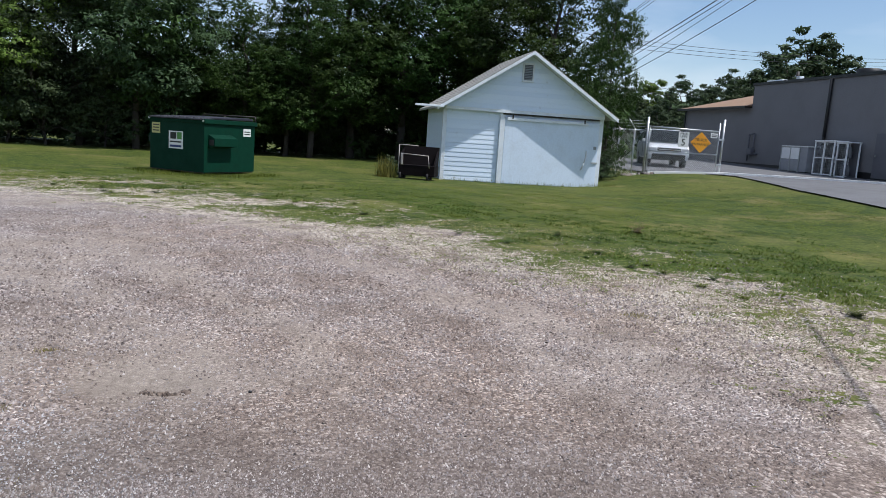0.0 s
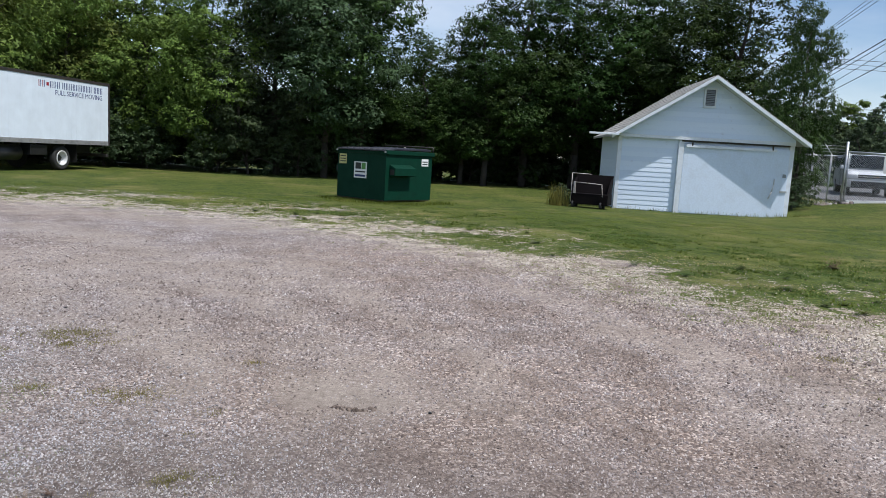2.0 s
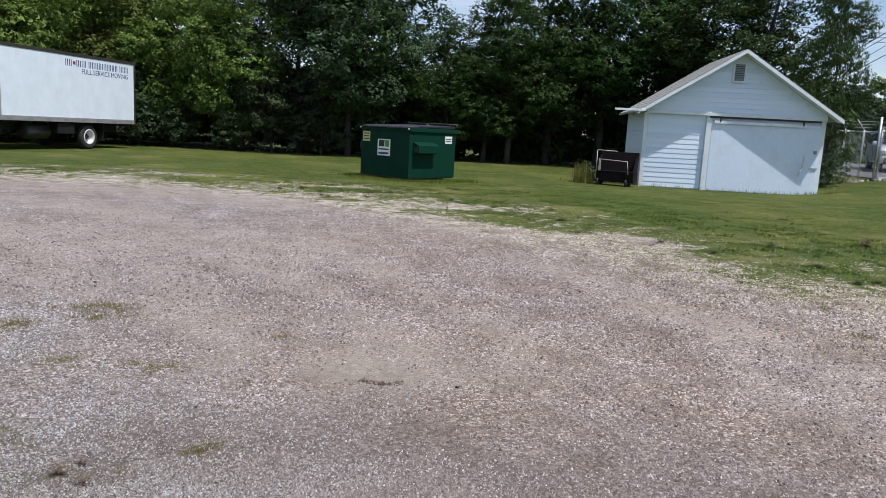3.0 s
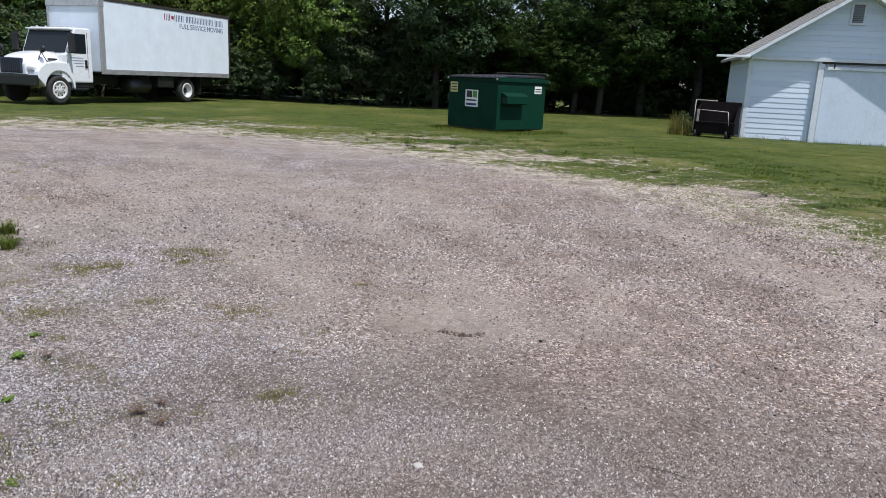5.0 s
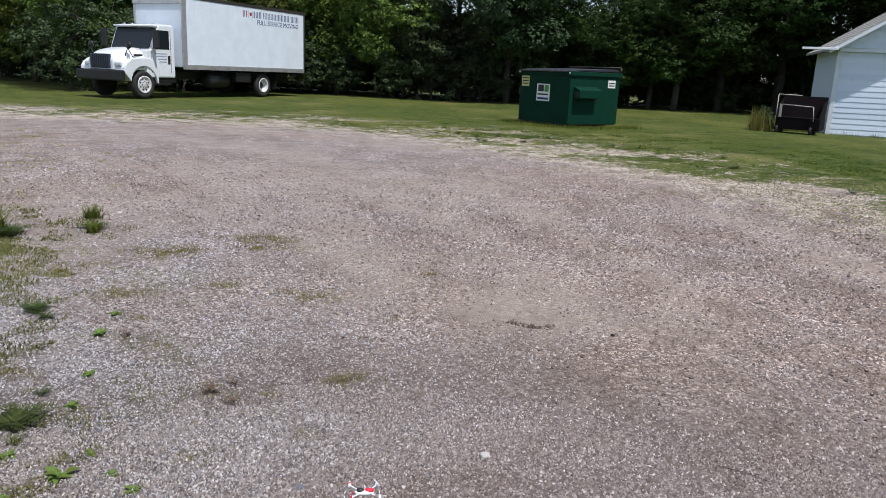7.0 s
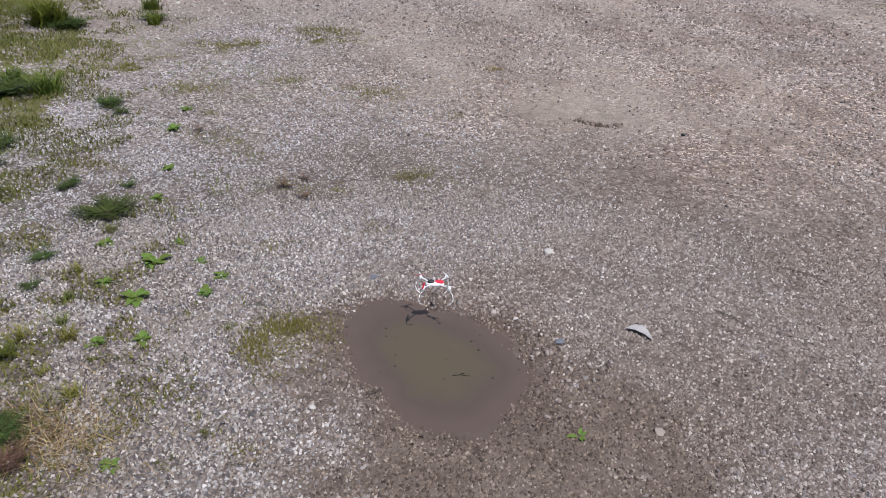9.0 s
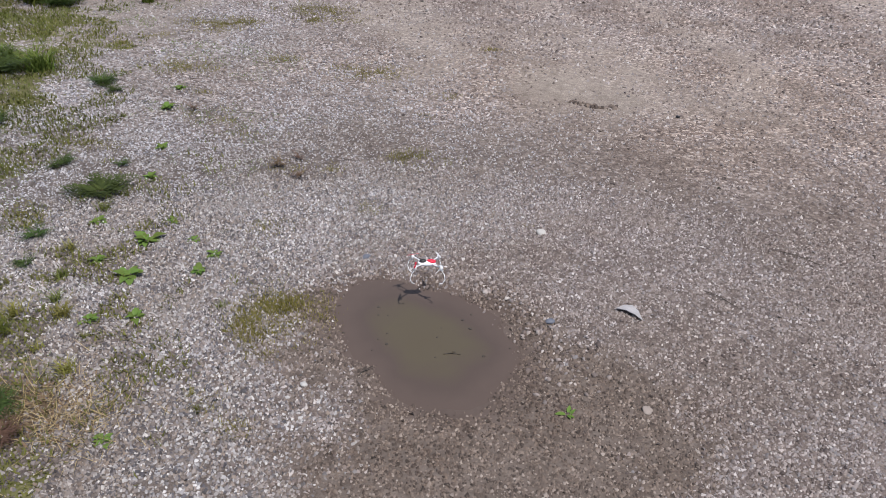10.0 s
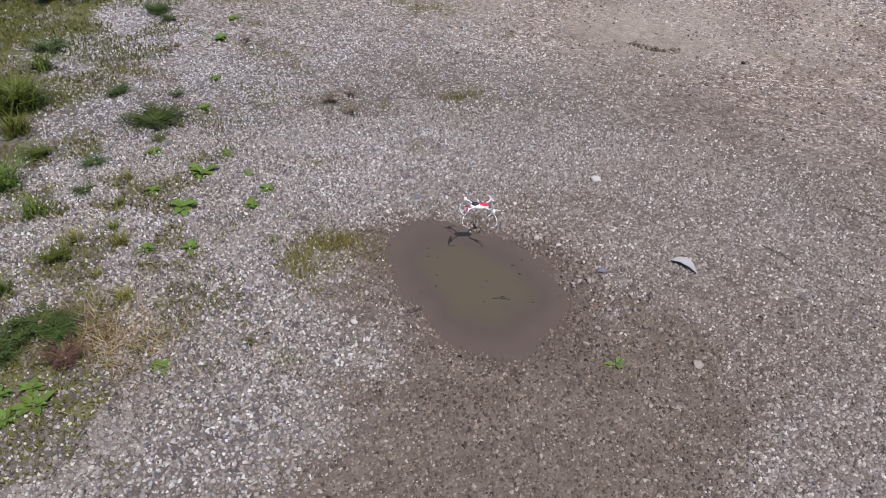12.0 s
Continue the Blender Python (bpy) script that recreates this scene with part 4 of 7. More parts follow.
    rim = part("rim", lathe([(0.02, 0.27), (0.06, 0.268), (0.09, 0.25), (0.17, 0.24), (0.22, 0.235), (0.245, 0.245), (0.265, 0.264), (0.312, 0.268), (0.312, 0.02), (0.02, 0.02)], 30, "y"), WHEEL_WHITE, wheel)
    for i in range(8):
        a = i * math.pi / 4
        part("lug_nut", rod((0.115 * math.cos(a), 0.23, 0.115 * math.sin(a)), (0.115 * math.cos(a), 0.27, 0.115 * math.sin(a)), 0.02, 6), CHROME, rim)
        # black disc on the closed rim, for the dark of a hand hole
        part("rim_hole", rod((0.19 * math.cos(a + 0.4), 0.20, 0.19 * math.sin(a + 0.4)), (0.19 * math.cos(a + 0.4), 0.244, 0.19 * math.sin(a + 0.4)), 0.030, 10), BLACK_TRIM, rim)
    turned = Matrix.Rotation(math.pi, 4, "Z")
    for x, y, flip in ((1.76, -2.06, True), (-4.76, -0.36, False), (-4.76, -2.12, True)):
        w = again("wheel", wheel, tr, Matrix.Translation((x, y, 0.43)) @ (turned if flip else Matrix()))
        dish = part("rim", lathe([(0.14, 0.07), (0.17, 0.08), (0.22, 0.10), (0.25, 0.20), (0.27, 0.266), (0.312, 0.268), (0.312, 0.02), (0.14, 0.02)], 30, "y"), WHEEL_WHITE, w)
        part("hub", lathe([(0.02, 0.17), (0.08, 0.165), (0.11, 0.12), (0.14, 0.09), (0.14, 0.03), (0.02, 0.03)], 20, "y"), BLACK_TRIM, dish)
    part("mud_flap", box(-5.7, -5.68, -0.75, -0.15, 0.25, 0.95), BLACK_TRIM, tr)
    return tr


WHEEL_WHITE = painted("white wheel paint", (0.62, 0.62, 0.61), 0.35, grime=(0.4, 0.38, 0.35), amount=0.25, scale=10)
BLUE_FAINT = painted("faded blue lettering", (0.25, 0.30, 0.42), 0.5, amount=0.05)
GRILLE_BLUE = painted("dark blue grille", (0.05, 0.07, 0.12), 0.3, 0.5, amount=0.1)
build_truck()


# ---------------------------------------------------------------- gate, fence and signs
def gz_at(x, y):
    return float(ground_z(np.array(float(x)), np.array(float(y))))


def mesh_fabric(w, h, step=0.09, r=0.004):
    """Chain link: crossing wires as thin three-sided rods, in the xz plane."""
    co, fa = [], []
    def wire(a, b):
        a, b = np.array(a), np.array(b)
        d = (b - a) / np.linalg.norm(b - a)
        n1 = np.array((0, 1, 0.0))
        n2 = np.cross(d, n1)
        k = len(co)
        for p in (a, b):
            for q in range(3):
                t = 2 * math.pi * q / 3
                co.append(p + r * (math.cos(t) * n1 + math.sin(t) * n2))
        for q in range(3):
            fa.append((k + q, k + (q + 1) % 3, k + 3 + (q + 1) % 3, k + 3 + q))
    c = -h
    while c < w:
        x0, x1 = max(0, c), min(w, c + h)
        if x1 - x0 > 0.01:
            wire((x0, 0.003, x0 - c), (x1, 0.003, x1 - c))
            wire((x0, -0.003, h - (x0 - c)), (x1, -0.003, h - (x1 - c)))
        c += step
    return np.array(co), np.array(fa)


def fabric(name, w, h, parent, m, step=0.09):
    co, fa = mesh_fabric(w, h, step)
    ob = new(name, mesh_of(name, co, fa, GALV))
    ob.parent = parent
    ob.matrix_local = m
    return ob


def build_gate():
    a, c = Vector((15.45, 27.05, 0)), Vector((18.77, 26.42, 0))
    w = (c - a).length
    z = gz_at(15.7, 27) + 0.02
    ang = math.degrees(math.atan2(c.y - a.y, c.x - a.x))
    g = thing("chain_link_gate", pose(a.x, a.y, z, 0, 0, ang), "galvanised chain link gate with sign boards, standing closed", "gate")
    part("gate_post", rod((0, 0, 0), (0, 0, 2.42), 0.05, 12), GALV, g)
    part("gate_post", rod((w, 0, 0), (w, 0, 2.52), 0.05, 12), GALV, g)
    part("gate_post", rod((w - 0.17, 0.03, 0), (w - 0.17, 0.03, 2.35), 0.03, 10), GALV, g)
    top = part("frame_rail", rod((0.05, 0, 2.02), (w - 0.2, 0, 1.98), 0.04, 10), GALV, g)
    part("frame_rail", rod((0.05, 0, 0.98), (w - 0.2, 0, 0.98), 0.028, 10), GALV, g)
    part("frame_rail", rod((0.05, 0, 0.10), (w - 0.2, 0, 0.10), 0.028, 10), GALV, g)
    part("frame_stile", rod((0.10, 0, 0.10), (0.10, 0, 2.02), 0.028, 10), GALV, g)
    fabric("chain_link", w - 0.3, 1.9, g, Matrix.Translation((0.1, -0.03, 0.1)))
    for zz in (0.5, 1.6):
        part("hinge", box(w - 0.2, w + 0.06, -0.06, 0.06, zz, zz + 0.09, 0.01), GALV, g)
    # speed limit board
    s = part("speed_sign", box(1.38, 1.84, -0.075, -0.06, 1.22, 1.88, 0.003), WHITE_SIGN, g, "white speed limit sign")
    up = lambda x, zz: Matrix(((1, 0, 0, x), (0, 0, -1, -0.078), (0, 1, 0, zz), (0, 0, 0, 1)))
    lettering("sign_text", "SPEED", 0.13, BLACK_INK, s, up(1.61, 1.80))
    lettering("sign_text", "LIMIT", 0.13, BLACK_INK, s, up(1.61, 1.68))
    lettering("sign_text", "5", 0.42, BLACK_INK, s, up(1.61, 1.42))
    # amber diamond
    cx, cz, r = 2.38, 1.47, 0.46
    dia = part("warning_sign", prism([(cx, cz - r), (cx + r, cz), (cx, cz + r), (cx - r, cz)], 0.012, "y", bevel=0.004, start=-0.09), YELLOW_SIGN, g, "amber diamond sign")
    lettering("sign_text", "TRUCK", 0.17, BLACK_INK, dia, Matrix(((1, 0, 0, cx), (0, 0, -1, -0.093), (0, 1, 0, cz + 0.11), (0, 0, 0, 1))))
    lettering("sign_text", "ENTRANCE", 0.145, BLACK_INK, dia, Matrix(((1, 0, 0, cx), (0, 0, -1, -0.093), (0, 1, 0, cz - 0.08), (0, 0, 0, 1))))
    pl = part("notice_plate", box(2.80, 3.10, -0.075, -0.06, 1.70, 1.90, 0.003), WHITE_SIGN, g, "small white notice plate")
    part("text_bar", box(2.84, 3.06, -0.080, -0.0752, 1.82, 1.85), BLACK_INK, pl)
    part("text_bar", box(2.84, 3.06, -0.080, -0.0752, 1.75, 1.78), BLACK_INK, pl)
    return g


build_gate()


def build_fence():
    z = gz_at(14, 27.6)
    f = thing("chain_link_fence", pose(12.4, 28.6, z, 0, 0, -26), "galvanised chain link fence with barbed wire arms", "fence")
    w = 3.6
    for x in (0.0, 1.0, 2.25, 2.9):
        p = part("fence_post", rod((x, 0, -0.2), (x, 0, 2.1), 0.035, 10), GALV, f)
        part("barb_arm", rod((x, 0, 2.1), (x - 0.28, -0.05, 2.5), 0.018, 6), GALV, p)
    part("top_rail", rod((0, 0, 2.05), (w, 0, 2.05), 0.025, 8), GALV, f)
    fabric("chain_link", w, 1.95, f, Matrix.Translation((0, -0.03, 0.1)))
    for i in range(3):
        part("barbed_wire", rod((-0.08 * i - 0.05, -0.02, 2.2 + 0.12 * i), (w - 0.1, -0.02, 2.2 + 0.12 * i), 0.006, 4), GALV, f)
    return f


build_fence()


# ---------------------------------------------------------------- building beyond the drive
def build_building():
    """Local: x along the wall towards the near end, y out to the drive."""
    far, near = Vector((28.63, 47.5, 0)), Vector((26.63, 10.5, 0))
    u = (near - far).normalized()
    n = Vector((u.y, -u.x, 0))
    n = n if n.x < 0 else -n
    bl = thing("commercial_building", Matrix(((u.x, n.x, 0, far.x), (u.y, n.y, 0, far.y), (0, 0, 1, 0.24), (0, 0, 0, 1))),
               "low grey commercial building with a flat roofed main block", "building")
    L = (near - far).length
    s, e = 10.1, 2.3                         # where the low wing meets the tall block, and where it ends
    part("wall", box(s, L, -18, 0, 0.0, 5.50), GREY_WALL, bl)
    part("wing_wall", box(e, s - 0.003, -12, -0.02, 0.0, 4.20), GREY_WALL, bl)
    own = bmesh.new()
    low = [own.verts.new(p) for p in ((e - 0.45, 0.42, 4.28), (s - 0.006, 0.42, 4.28), (s - 0.006, -12.4, 4.28), (e - 0.45, -12.4, 4.28))]
    top = [own.verts.new(p) for p in ((e + 5.2, -5.0, 5.95), (s - 0.006, -5.0, 5.95))]
    for f in ((low[0], low[1], top[1], top[0]), (low[1], low[2], top[1]), (low[2], low[3], top[0], top[1]), (low[3], low[0], top[0]), low[::-1]):
        own.faces.new(f)
    bmesh.ops.recalc_face_normals(own, faces=own.faces[:])
    roof = part("wing_roof", own, BROWN_SHINGLE, bl, "brown shingled low roof")
    part("fascia", box(e - 0.48, s - 0.01, 0.425, 0.47, 4.14, 4.30, 0.01), BLACK_TRIM, roof)
    part("soffit", box(e - 0.42, s - 0.01, -0.015, 0.42, 4.20, 4.26), BLACK_TRIM, roof)
    part("parapet_cap", box(s - 0.05, L, -0.12, 0.08, 5.50, 5.66, 0.01), BLACK_TRIM, bl, "dark metal parapet cap")
    part("downspout", path_rod([(16.9, 0.10, 5.5), (16.9, 0.10, 2.5), (16.9, 0.10, 0.8)], 0.085, 10), BLACK_TRIM, bl)
    part("downspout", path_rod([(e + 0.1, 0.10, 4.2), (e + 0.1, 0.10, 0.8)], 0.05, 8), BLACK_TRIM, bl)
    part("base_strip", box(e, L, 0.0, 0.04, 0.4, 0.86), BLACK_TRIM, bl)
    part("gas_pipe", path_rod([(10.4, 0.12, 1.0), (10.4, 0.12, 2.6), (10.9, 0.12, 2.6), (10.9, 0.12, 1.5), (11.3, 0.12, 1.4)], 0.045, 8), GREY_DOOR, bl)
    part("gas_meter", box(10.5, 11.0, 0.06, 0.34, 1.35, 1.75, 0.06), GREY_DOOR, bl)
    d = part("service_door", box(20.45, 21.6, 0.0, 0.05, 0.60, 2.72, 0.01), GREY_DOOR, bl, "dark grey steel door")
    part("door_handle", box(20.55, 20.60, 0.05, 0.11, 1.60, 1.72, 0.01), GALV, d)
    part("roof_unit", lathe([(0.55, 0), (0.6, 0.03), (0.6, 0.42), (0.5, 0.46)], 20, "z"), BLACK_TRIM, bl).matrix_local = Matrix.Translation((17.9, -1.2, 5.55))
    part("roof_unit", box(10.5, 11.9, -1.6, -0.5, 5.5, 5.83, 0.04), TRIM_PAINT, bl)
    part("roof_vent", path_rod([(12.6, -1.0, 5.5), (12.6, -1.0, 6.25)], 0.09, 10), DARK_STEEL, bl)
    part("roof_vent", box(12.9, 13.2, -1.0, -0.7, 5.5, 5.95, 0.03), TRIM_PAINT, bl)
    return far, u, n


GREY_DOOR = painted("grey door paint", (0.13, 0.13, 0.15), 0.5, amount=0.2)
far_end, along, out = build_building()
WALL_AT = lambda u, d, z: Matrix(((along.x, out.x, 0, (far_end + along * u + out * d).x), (along.y, out.y, 0, (far_end + along * u + out * d).y), (0, 0, 1, z + 0.12), (0, 0, 0, 1)))


def build_locker():
    c = thing("storage_locker", WALL_AT(15.1, 0.25, 0.66), "white and grey metal storage locker against the wall", "locker")
    part("body", box(0.03, 2.1, 0.0, 0.9, 0.1, 1.38, 0.01), LOCKER_GREY, c)
    part("top_panel", box(0.0, 2.13, -0.02, 0.95, 1.38, 1.44, 0.015), WHITE_SIGN, c)
    part("front_panel", box(0.05, 1.52, 0.90, 0.93, 0.74, 1.34, 0.01), BRIGHT_WHITE, c, "white upper panel")
    for x in (0.05, 0.80):
        part("lower_panel", box(x, x + 0.70, 0.90, 0.925, 0.14, 0.70, 0.01), LOCKER_GREY, c)
    for x in (0.0, 0.76, 1.50):
        part("frame_post", box(x, x + 0.05, 0.90, 0.95, 0.0, 1.38, 0.006), GALV, c)
    for x in (0.05, 1.9):
        part("foot", box(x, x + 0.12, 0.2, 0.8, 0.0, 0.1, 0.01), DARK_STEEL, c)
    return c


def build_cage():
    """A steel-framed wire cage cabinet; local y points out to the drive."""
    c = thing("wire_cage", WALL_AT(17.55, 0.3, 0.66), "white framed wire cage cabinet against the wall", "cage", "wire cages")
    w, d, h = 0.72, 0.75, 1.72
    for x in (0.0, w - 0.06):
        for y in (0.0, d - 0.06):
            part("frame_post", box(x, x + 0.06, y, y + 0.06, 0.0, h, 0.006), BRIGHT_WHITE, c)
    for z in (0.04, h / 2, h - 0.06):
        part("frame_rail", box(0.06, w - 0.06, d - 0.055, d - 0.005, z, z + 0.055, 0.006), BRIGHT_WHITE, c)
        part("frame_rail", box(0.005, 0.055, 0.06, d - 0.06, z, z + 0.055, 0.006), BRIGHT_WHITE, c)
    part("top_sheet", box(-0.02, w + 0.02, -0.02, d + 0.03, h, h + 0.05, 0.01), BRIGHT_WHITE, c)
    part("back_sheet", box(0.06, w - 0.06, 0.02, 0.035, 0.04, h - 0.02), GREY_DOOR, c)
    fabric("wire_front", w - 0.1, h - 0.12, c, Matrix.Translation((0.05, d - 0.03, 0.08)), 0.07)
    for k in range(2):
        x = 0.20 + k * 0.30
        for z in (0.12, 0.98):
            part("gas_bottle", lathe([(0.10, 0), (0.125, 0.04), (0.125, 0.38), (0.06, 0.48), (0.05, 0.54)], 14, "z"), BOTTLE, c).matrix_local = Matrix.Translation((x, 0.42, z))
    return c


BRIGHT_WHITE = painted("bright white enamel", (0.90, 0.91, 0.92), 0.4, amount=0.1)
LOCKER_GREY = painted("grey locker panel", (0.33, 0.34, 0.37), 0.5, amount=0.2)
BOTTLE = painted("grey gas bottle", (0.16, 0.165, 0.175), 0.45, amount=0.2)
build_locker()
cage = build_cage()
repeat(cage, WALL_AT(18.30, 0.34, 0.66))
repeat(cage, WALL_AT(19.06, 0.22, 0.62))

# concrete strip across the drive under the gate
bm = bmesh.new()
strip = [(15.6, 27.05), (18.9, 26.42), (22.1, 24.8), (24.6, 22.4), (26.6, 19.8)]
for (xa, ya), (xb, yb) in zip(strip, strip[1:]):
    d = Vector((xb - xa, yb - ya, 0)).normalized()
    nrm = Vector((-d.y, d.x, 0)) * 0.2
    q = []
    for lift in (-0.05, 0.12):
        for p in ((xa, ya), (xb, yb)):
            for sg in (-1, 1):
                q.append(bm.verts.new((p[0] + sg * nrm.x, p[1] + sg * nrm.y, gz_at(*p) + lift)))
    for f in ((0, 1, 3, 2), (4, 6, 7, 5), (0, 4, 5, 1), (2, 3, 7, 6), (0, 2, 6, 4), (1, 5, 7, 3)):
        bm.faces.new([q[i] for i in f])
bmesh.ops.recalc_face_normals(bm, faces=bm.faces[:])
solo("kerb", bm, CONCRETE_WHITE, Matrix(), "pale concrete strip across the asphalt drive", "kerb", kind="structure")


# ---------------------------------------------------------------- parked cars behind the gate
def build_car():
    """Local x forward, y to the driver's left, origin on the ground under the middle of the front."""
    f = Vector((-0.37, -0.93, 0)).normalized()
    l = Vector((-f.y, f.x, 0))
    c = thing("parked_car", Matrix(((f.x * 1.06, l.x * 1.06, 0, 18.3), (f.y * 1.06, l.y * 1.06, 0, 29.9), (0, 0, 1.06, gz_at(18.5, 30.5) + 0.03), (0, 0, 0, 1))),
              "white sport utility car parked behind the gate", "car")
    hw = 0.90
    prof = [(-4.45, 0.42), (-0.08, 0.36), (0.0, 0.55), (-0.02, 0.86), (-0.16, 1.02), (-1.05, 1.12), (-4.40, 1.14), (-4.50, 0.80)]
    body = part("body", prism(prof, 2 * hw, "y", bevel=0.06, start=-hw), TRUCK_WHITE, c)
    cab = bmesh.new()
    bot = [(-0.92, hw - 0.06, 1.08), (-0.92, -hw + 0.06, 1.08), (-4.35, -hw + 0.06, 1.10), (-4.35, hw - 0.06, 1.10)]
    top = [(-1.62, hw - 0.20, 1.76), (-1.62, -hw + 0.20, 1.76), (-4.05, -hw + 0.22, 1.76), (-4.05, hw - 0.22, 1.76)]
    vb, vt = [cab.verts.new(p) for p in bot], [cab.verts.new(p) for p in top]
    for i in range(4):
        cab.faces.new((vb[i], vb[(i + 1) % 4], vt[(i + 1) % 4], vt[i]))
    cab.faces.new(vt)
    cab.faces.new(vb[::-1])
    bmesh.ops.recalc_face_normals(cab, faces=cab.faces[:])
    bmesh.ops.bevel(cab, geom=cab.edges[:], offset=0.05, segments=2, affect="EDGES", profile=0.6)
    part("cabin", cab, TRUCK_WHITE, c)
    ws = bmesh.new()
    ws.faces.new([ws.verts.new(p) for p in ((-0.97, hw - 0.12, 1.14), (-0.97, -hw + 0.12, 1.14), (-1.56, -hw + 0.25, 1.70), (-1.56, hw - 0.25, 1.70))])
    bmesh.ops.solidify(ws, geom=ws.faces[:], thickness=0.012)
    part("windscreen", ws, DARK_GLASS, c).location = (0.045, 0, 0.035)
    for s in (-1, 1):
        for x0, x1, a, b2_ in ((-1.55, -2.55, -1.95, -2.55), (-2.65, -3.50, -2.65, -3.45), (-3.60, -4.20, -3.55, -4.0)):
            sw = bmesh.new()
            sw.faces.new([sw.verts.new(p) for p in ((x0, s * (hw - 0.085), 1.17), (x1, s * (hw - 0.085), 1.17), (b2_, s * (hw - 0.20), 1.67), (a, s * (hw - 0.20), 1.67))])
            bmesh.ops.solidify(sw, geom=sw.faces[:], thickness=0.01)
            part("side_window", sw, DARK_GLASS, c).location = (0, s * 0.012, 0)
        part("headlight", box(-0.20, -0.005, s * 0.72 - 0.16, s * 0.72 + 0.16, 0.74, 0.90, 0.03), LENS, c)
        part("door_mirror", box(-1.45, -1.28, s * (hw + 0.08) - 0.09, s * (hw + 0.08) + 0.09, 1.12, 1.28, 0.04), TRUCK_WHITE, c)
        part("roof_rail", rod((-2.1, s * 0.64, 1.80), (-4.0, s * 0.64, 1.81), 0.02, 8), GALV, c)
        for x in (-0.85, -3.60):
            w = part("wheel", lathe([(0.20, 0.0), (0.32, 0.0), (0.345, 0.03), (0.345, 0.19), (0.32, 0.22), (0.20, 0.22)], 28, "y"), RUBBER, c)
            w.matrix_local = Matrix.Translation((x, s * (hw - 0.10) - 0.11, 0.345))
            part("rim", lathe([(0.02, -0.005), (0.215, -0.008), (0.215, 0.228), (0.02, 0.225)], 20, "y"), GALV, w)
    part("grille", box(-0.06, 0.015, -0.52, 0.52, 0.74, 0.90, 0.02), BLACK_TRIM, c)
    part("grille_bar", box(0.0, 0.025, -0.52, 0.52, 0.80, 0.84, 0.006), CHROME, c)
    part("lower_grille", box(-0.08, 0.02, -0.75, 0.75, 0.34, 0.62, 0.03), BLACK_TRIM, c, "dark lower bumper grille")
    part("plate", box(0.015, 0.03, -0.16, 0.16, 0.62, 0.71), WHITE_SIGN, c)
    return c


car = build_car()
other = repeat(car, pose(23.4, 39.0, gz_at(23.4, 40) + 0.03, 0, 0, -106))
tagged(other, "pale car parked further back on the drive", "car")


# ---------------------------------------------------------------- trees
def leaf_cloud(seed, lobes, count, size, clump=0.4, flat=0.3, per=26):
    """Leaves as small kites, gathered in rounded sprays that fill a set of lobes (x, y, z, rx, ry, rz)."""
    r = np.random.default_rng(seed)
    lob = np.array(lobes, float)
    weight = (lob[:, 3] * lob[:, 5])
    nc = max(1, count // per)
    which = r.choice(len(lob), nc, p=weight / weight.sum())
    d = r.normal(size=(nc, 3))
    d /= np.linalg.norm(d, axis=1)[:, None]
    rad = r.uniform(0.35, 1.05, nc)[:, None] ** 0.6
    centre = lob[which, :3] + d * rad * lob[which, 3:]
    out = np.repeat(d, per, 0)
    off = r.normal(size=(nc * per, 3))
    off /= np.linalg.norm(off, axis=1)[:, None]
    off *= (r.uniform(size=(nc * per, 1)) ** 0.5)
    c = np.repeat(centre, per, 0) + off * clump * np.array((1, 1, 0.55)) * np.repeat(r.uniform(0.6, 1.4, nc), per)[:, None]
    n = r.normal(size=c.shape) * 0.40 + out * 0.45 + off * 0.7 + np.array((0, 0, flat * 2))
    n /= np.linalg.norm(n, axis=1)[:, None]
    a = np.cross(n, r.normal(size=c.shape))
    a /= np.linalg.norm(a, axis=1)[:, None]
    b = np.cross(n, a)
    s = (size * r.uniform(0.6, 1.35, len(c)))[:, None]
    droop = np.array((0, 0, -0.15)) * s
    co = np.stack([c - a * s - b * s * 0.35, c - a * s * 0.2 + b * s * 0.62, c + a * s + droop], 1).reshape(-1, 3)
    co[:, 2] = np.maximum(co[:, 2], 0.03)
    return co, np.arange(len(co)).reshape(-1, 3)


def tapered(bm, pts, r0, r1, sides=8):
    n = len(pts) - 1
    for i in range(n):
        bm = rod(pts[i], pts[i + 1], r0 + (r1 - r0) * i / n, sides, r0 + (r1 - r0) * (i + 1) / n, bm)
    return bm


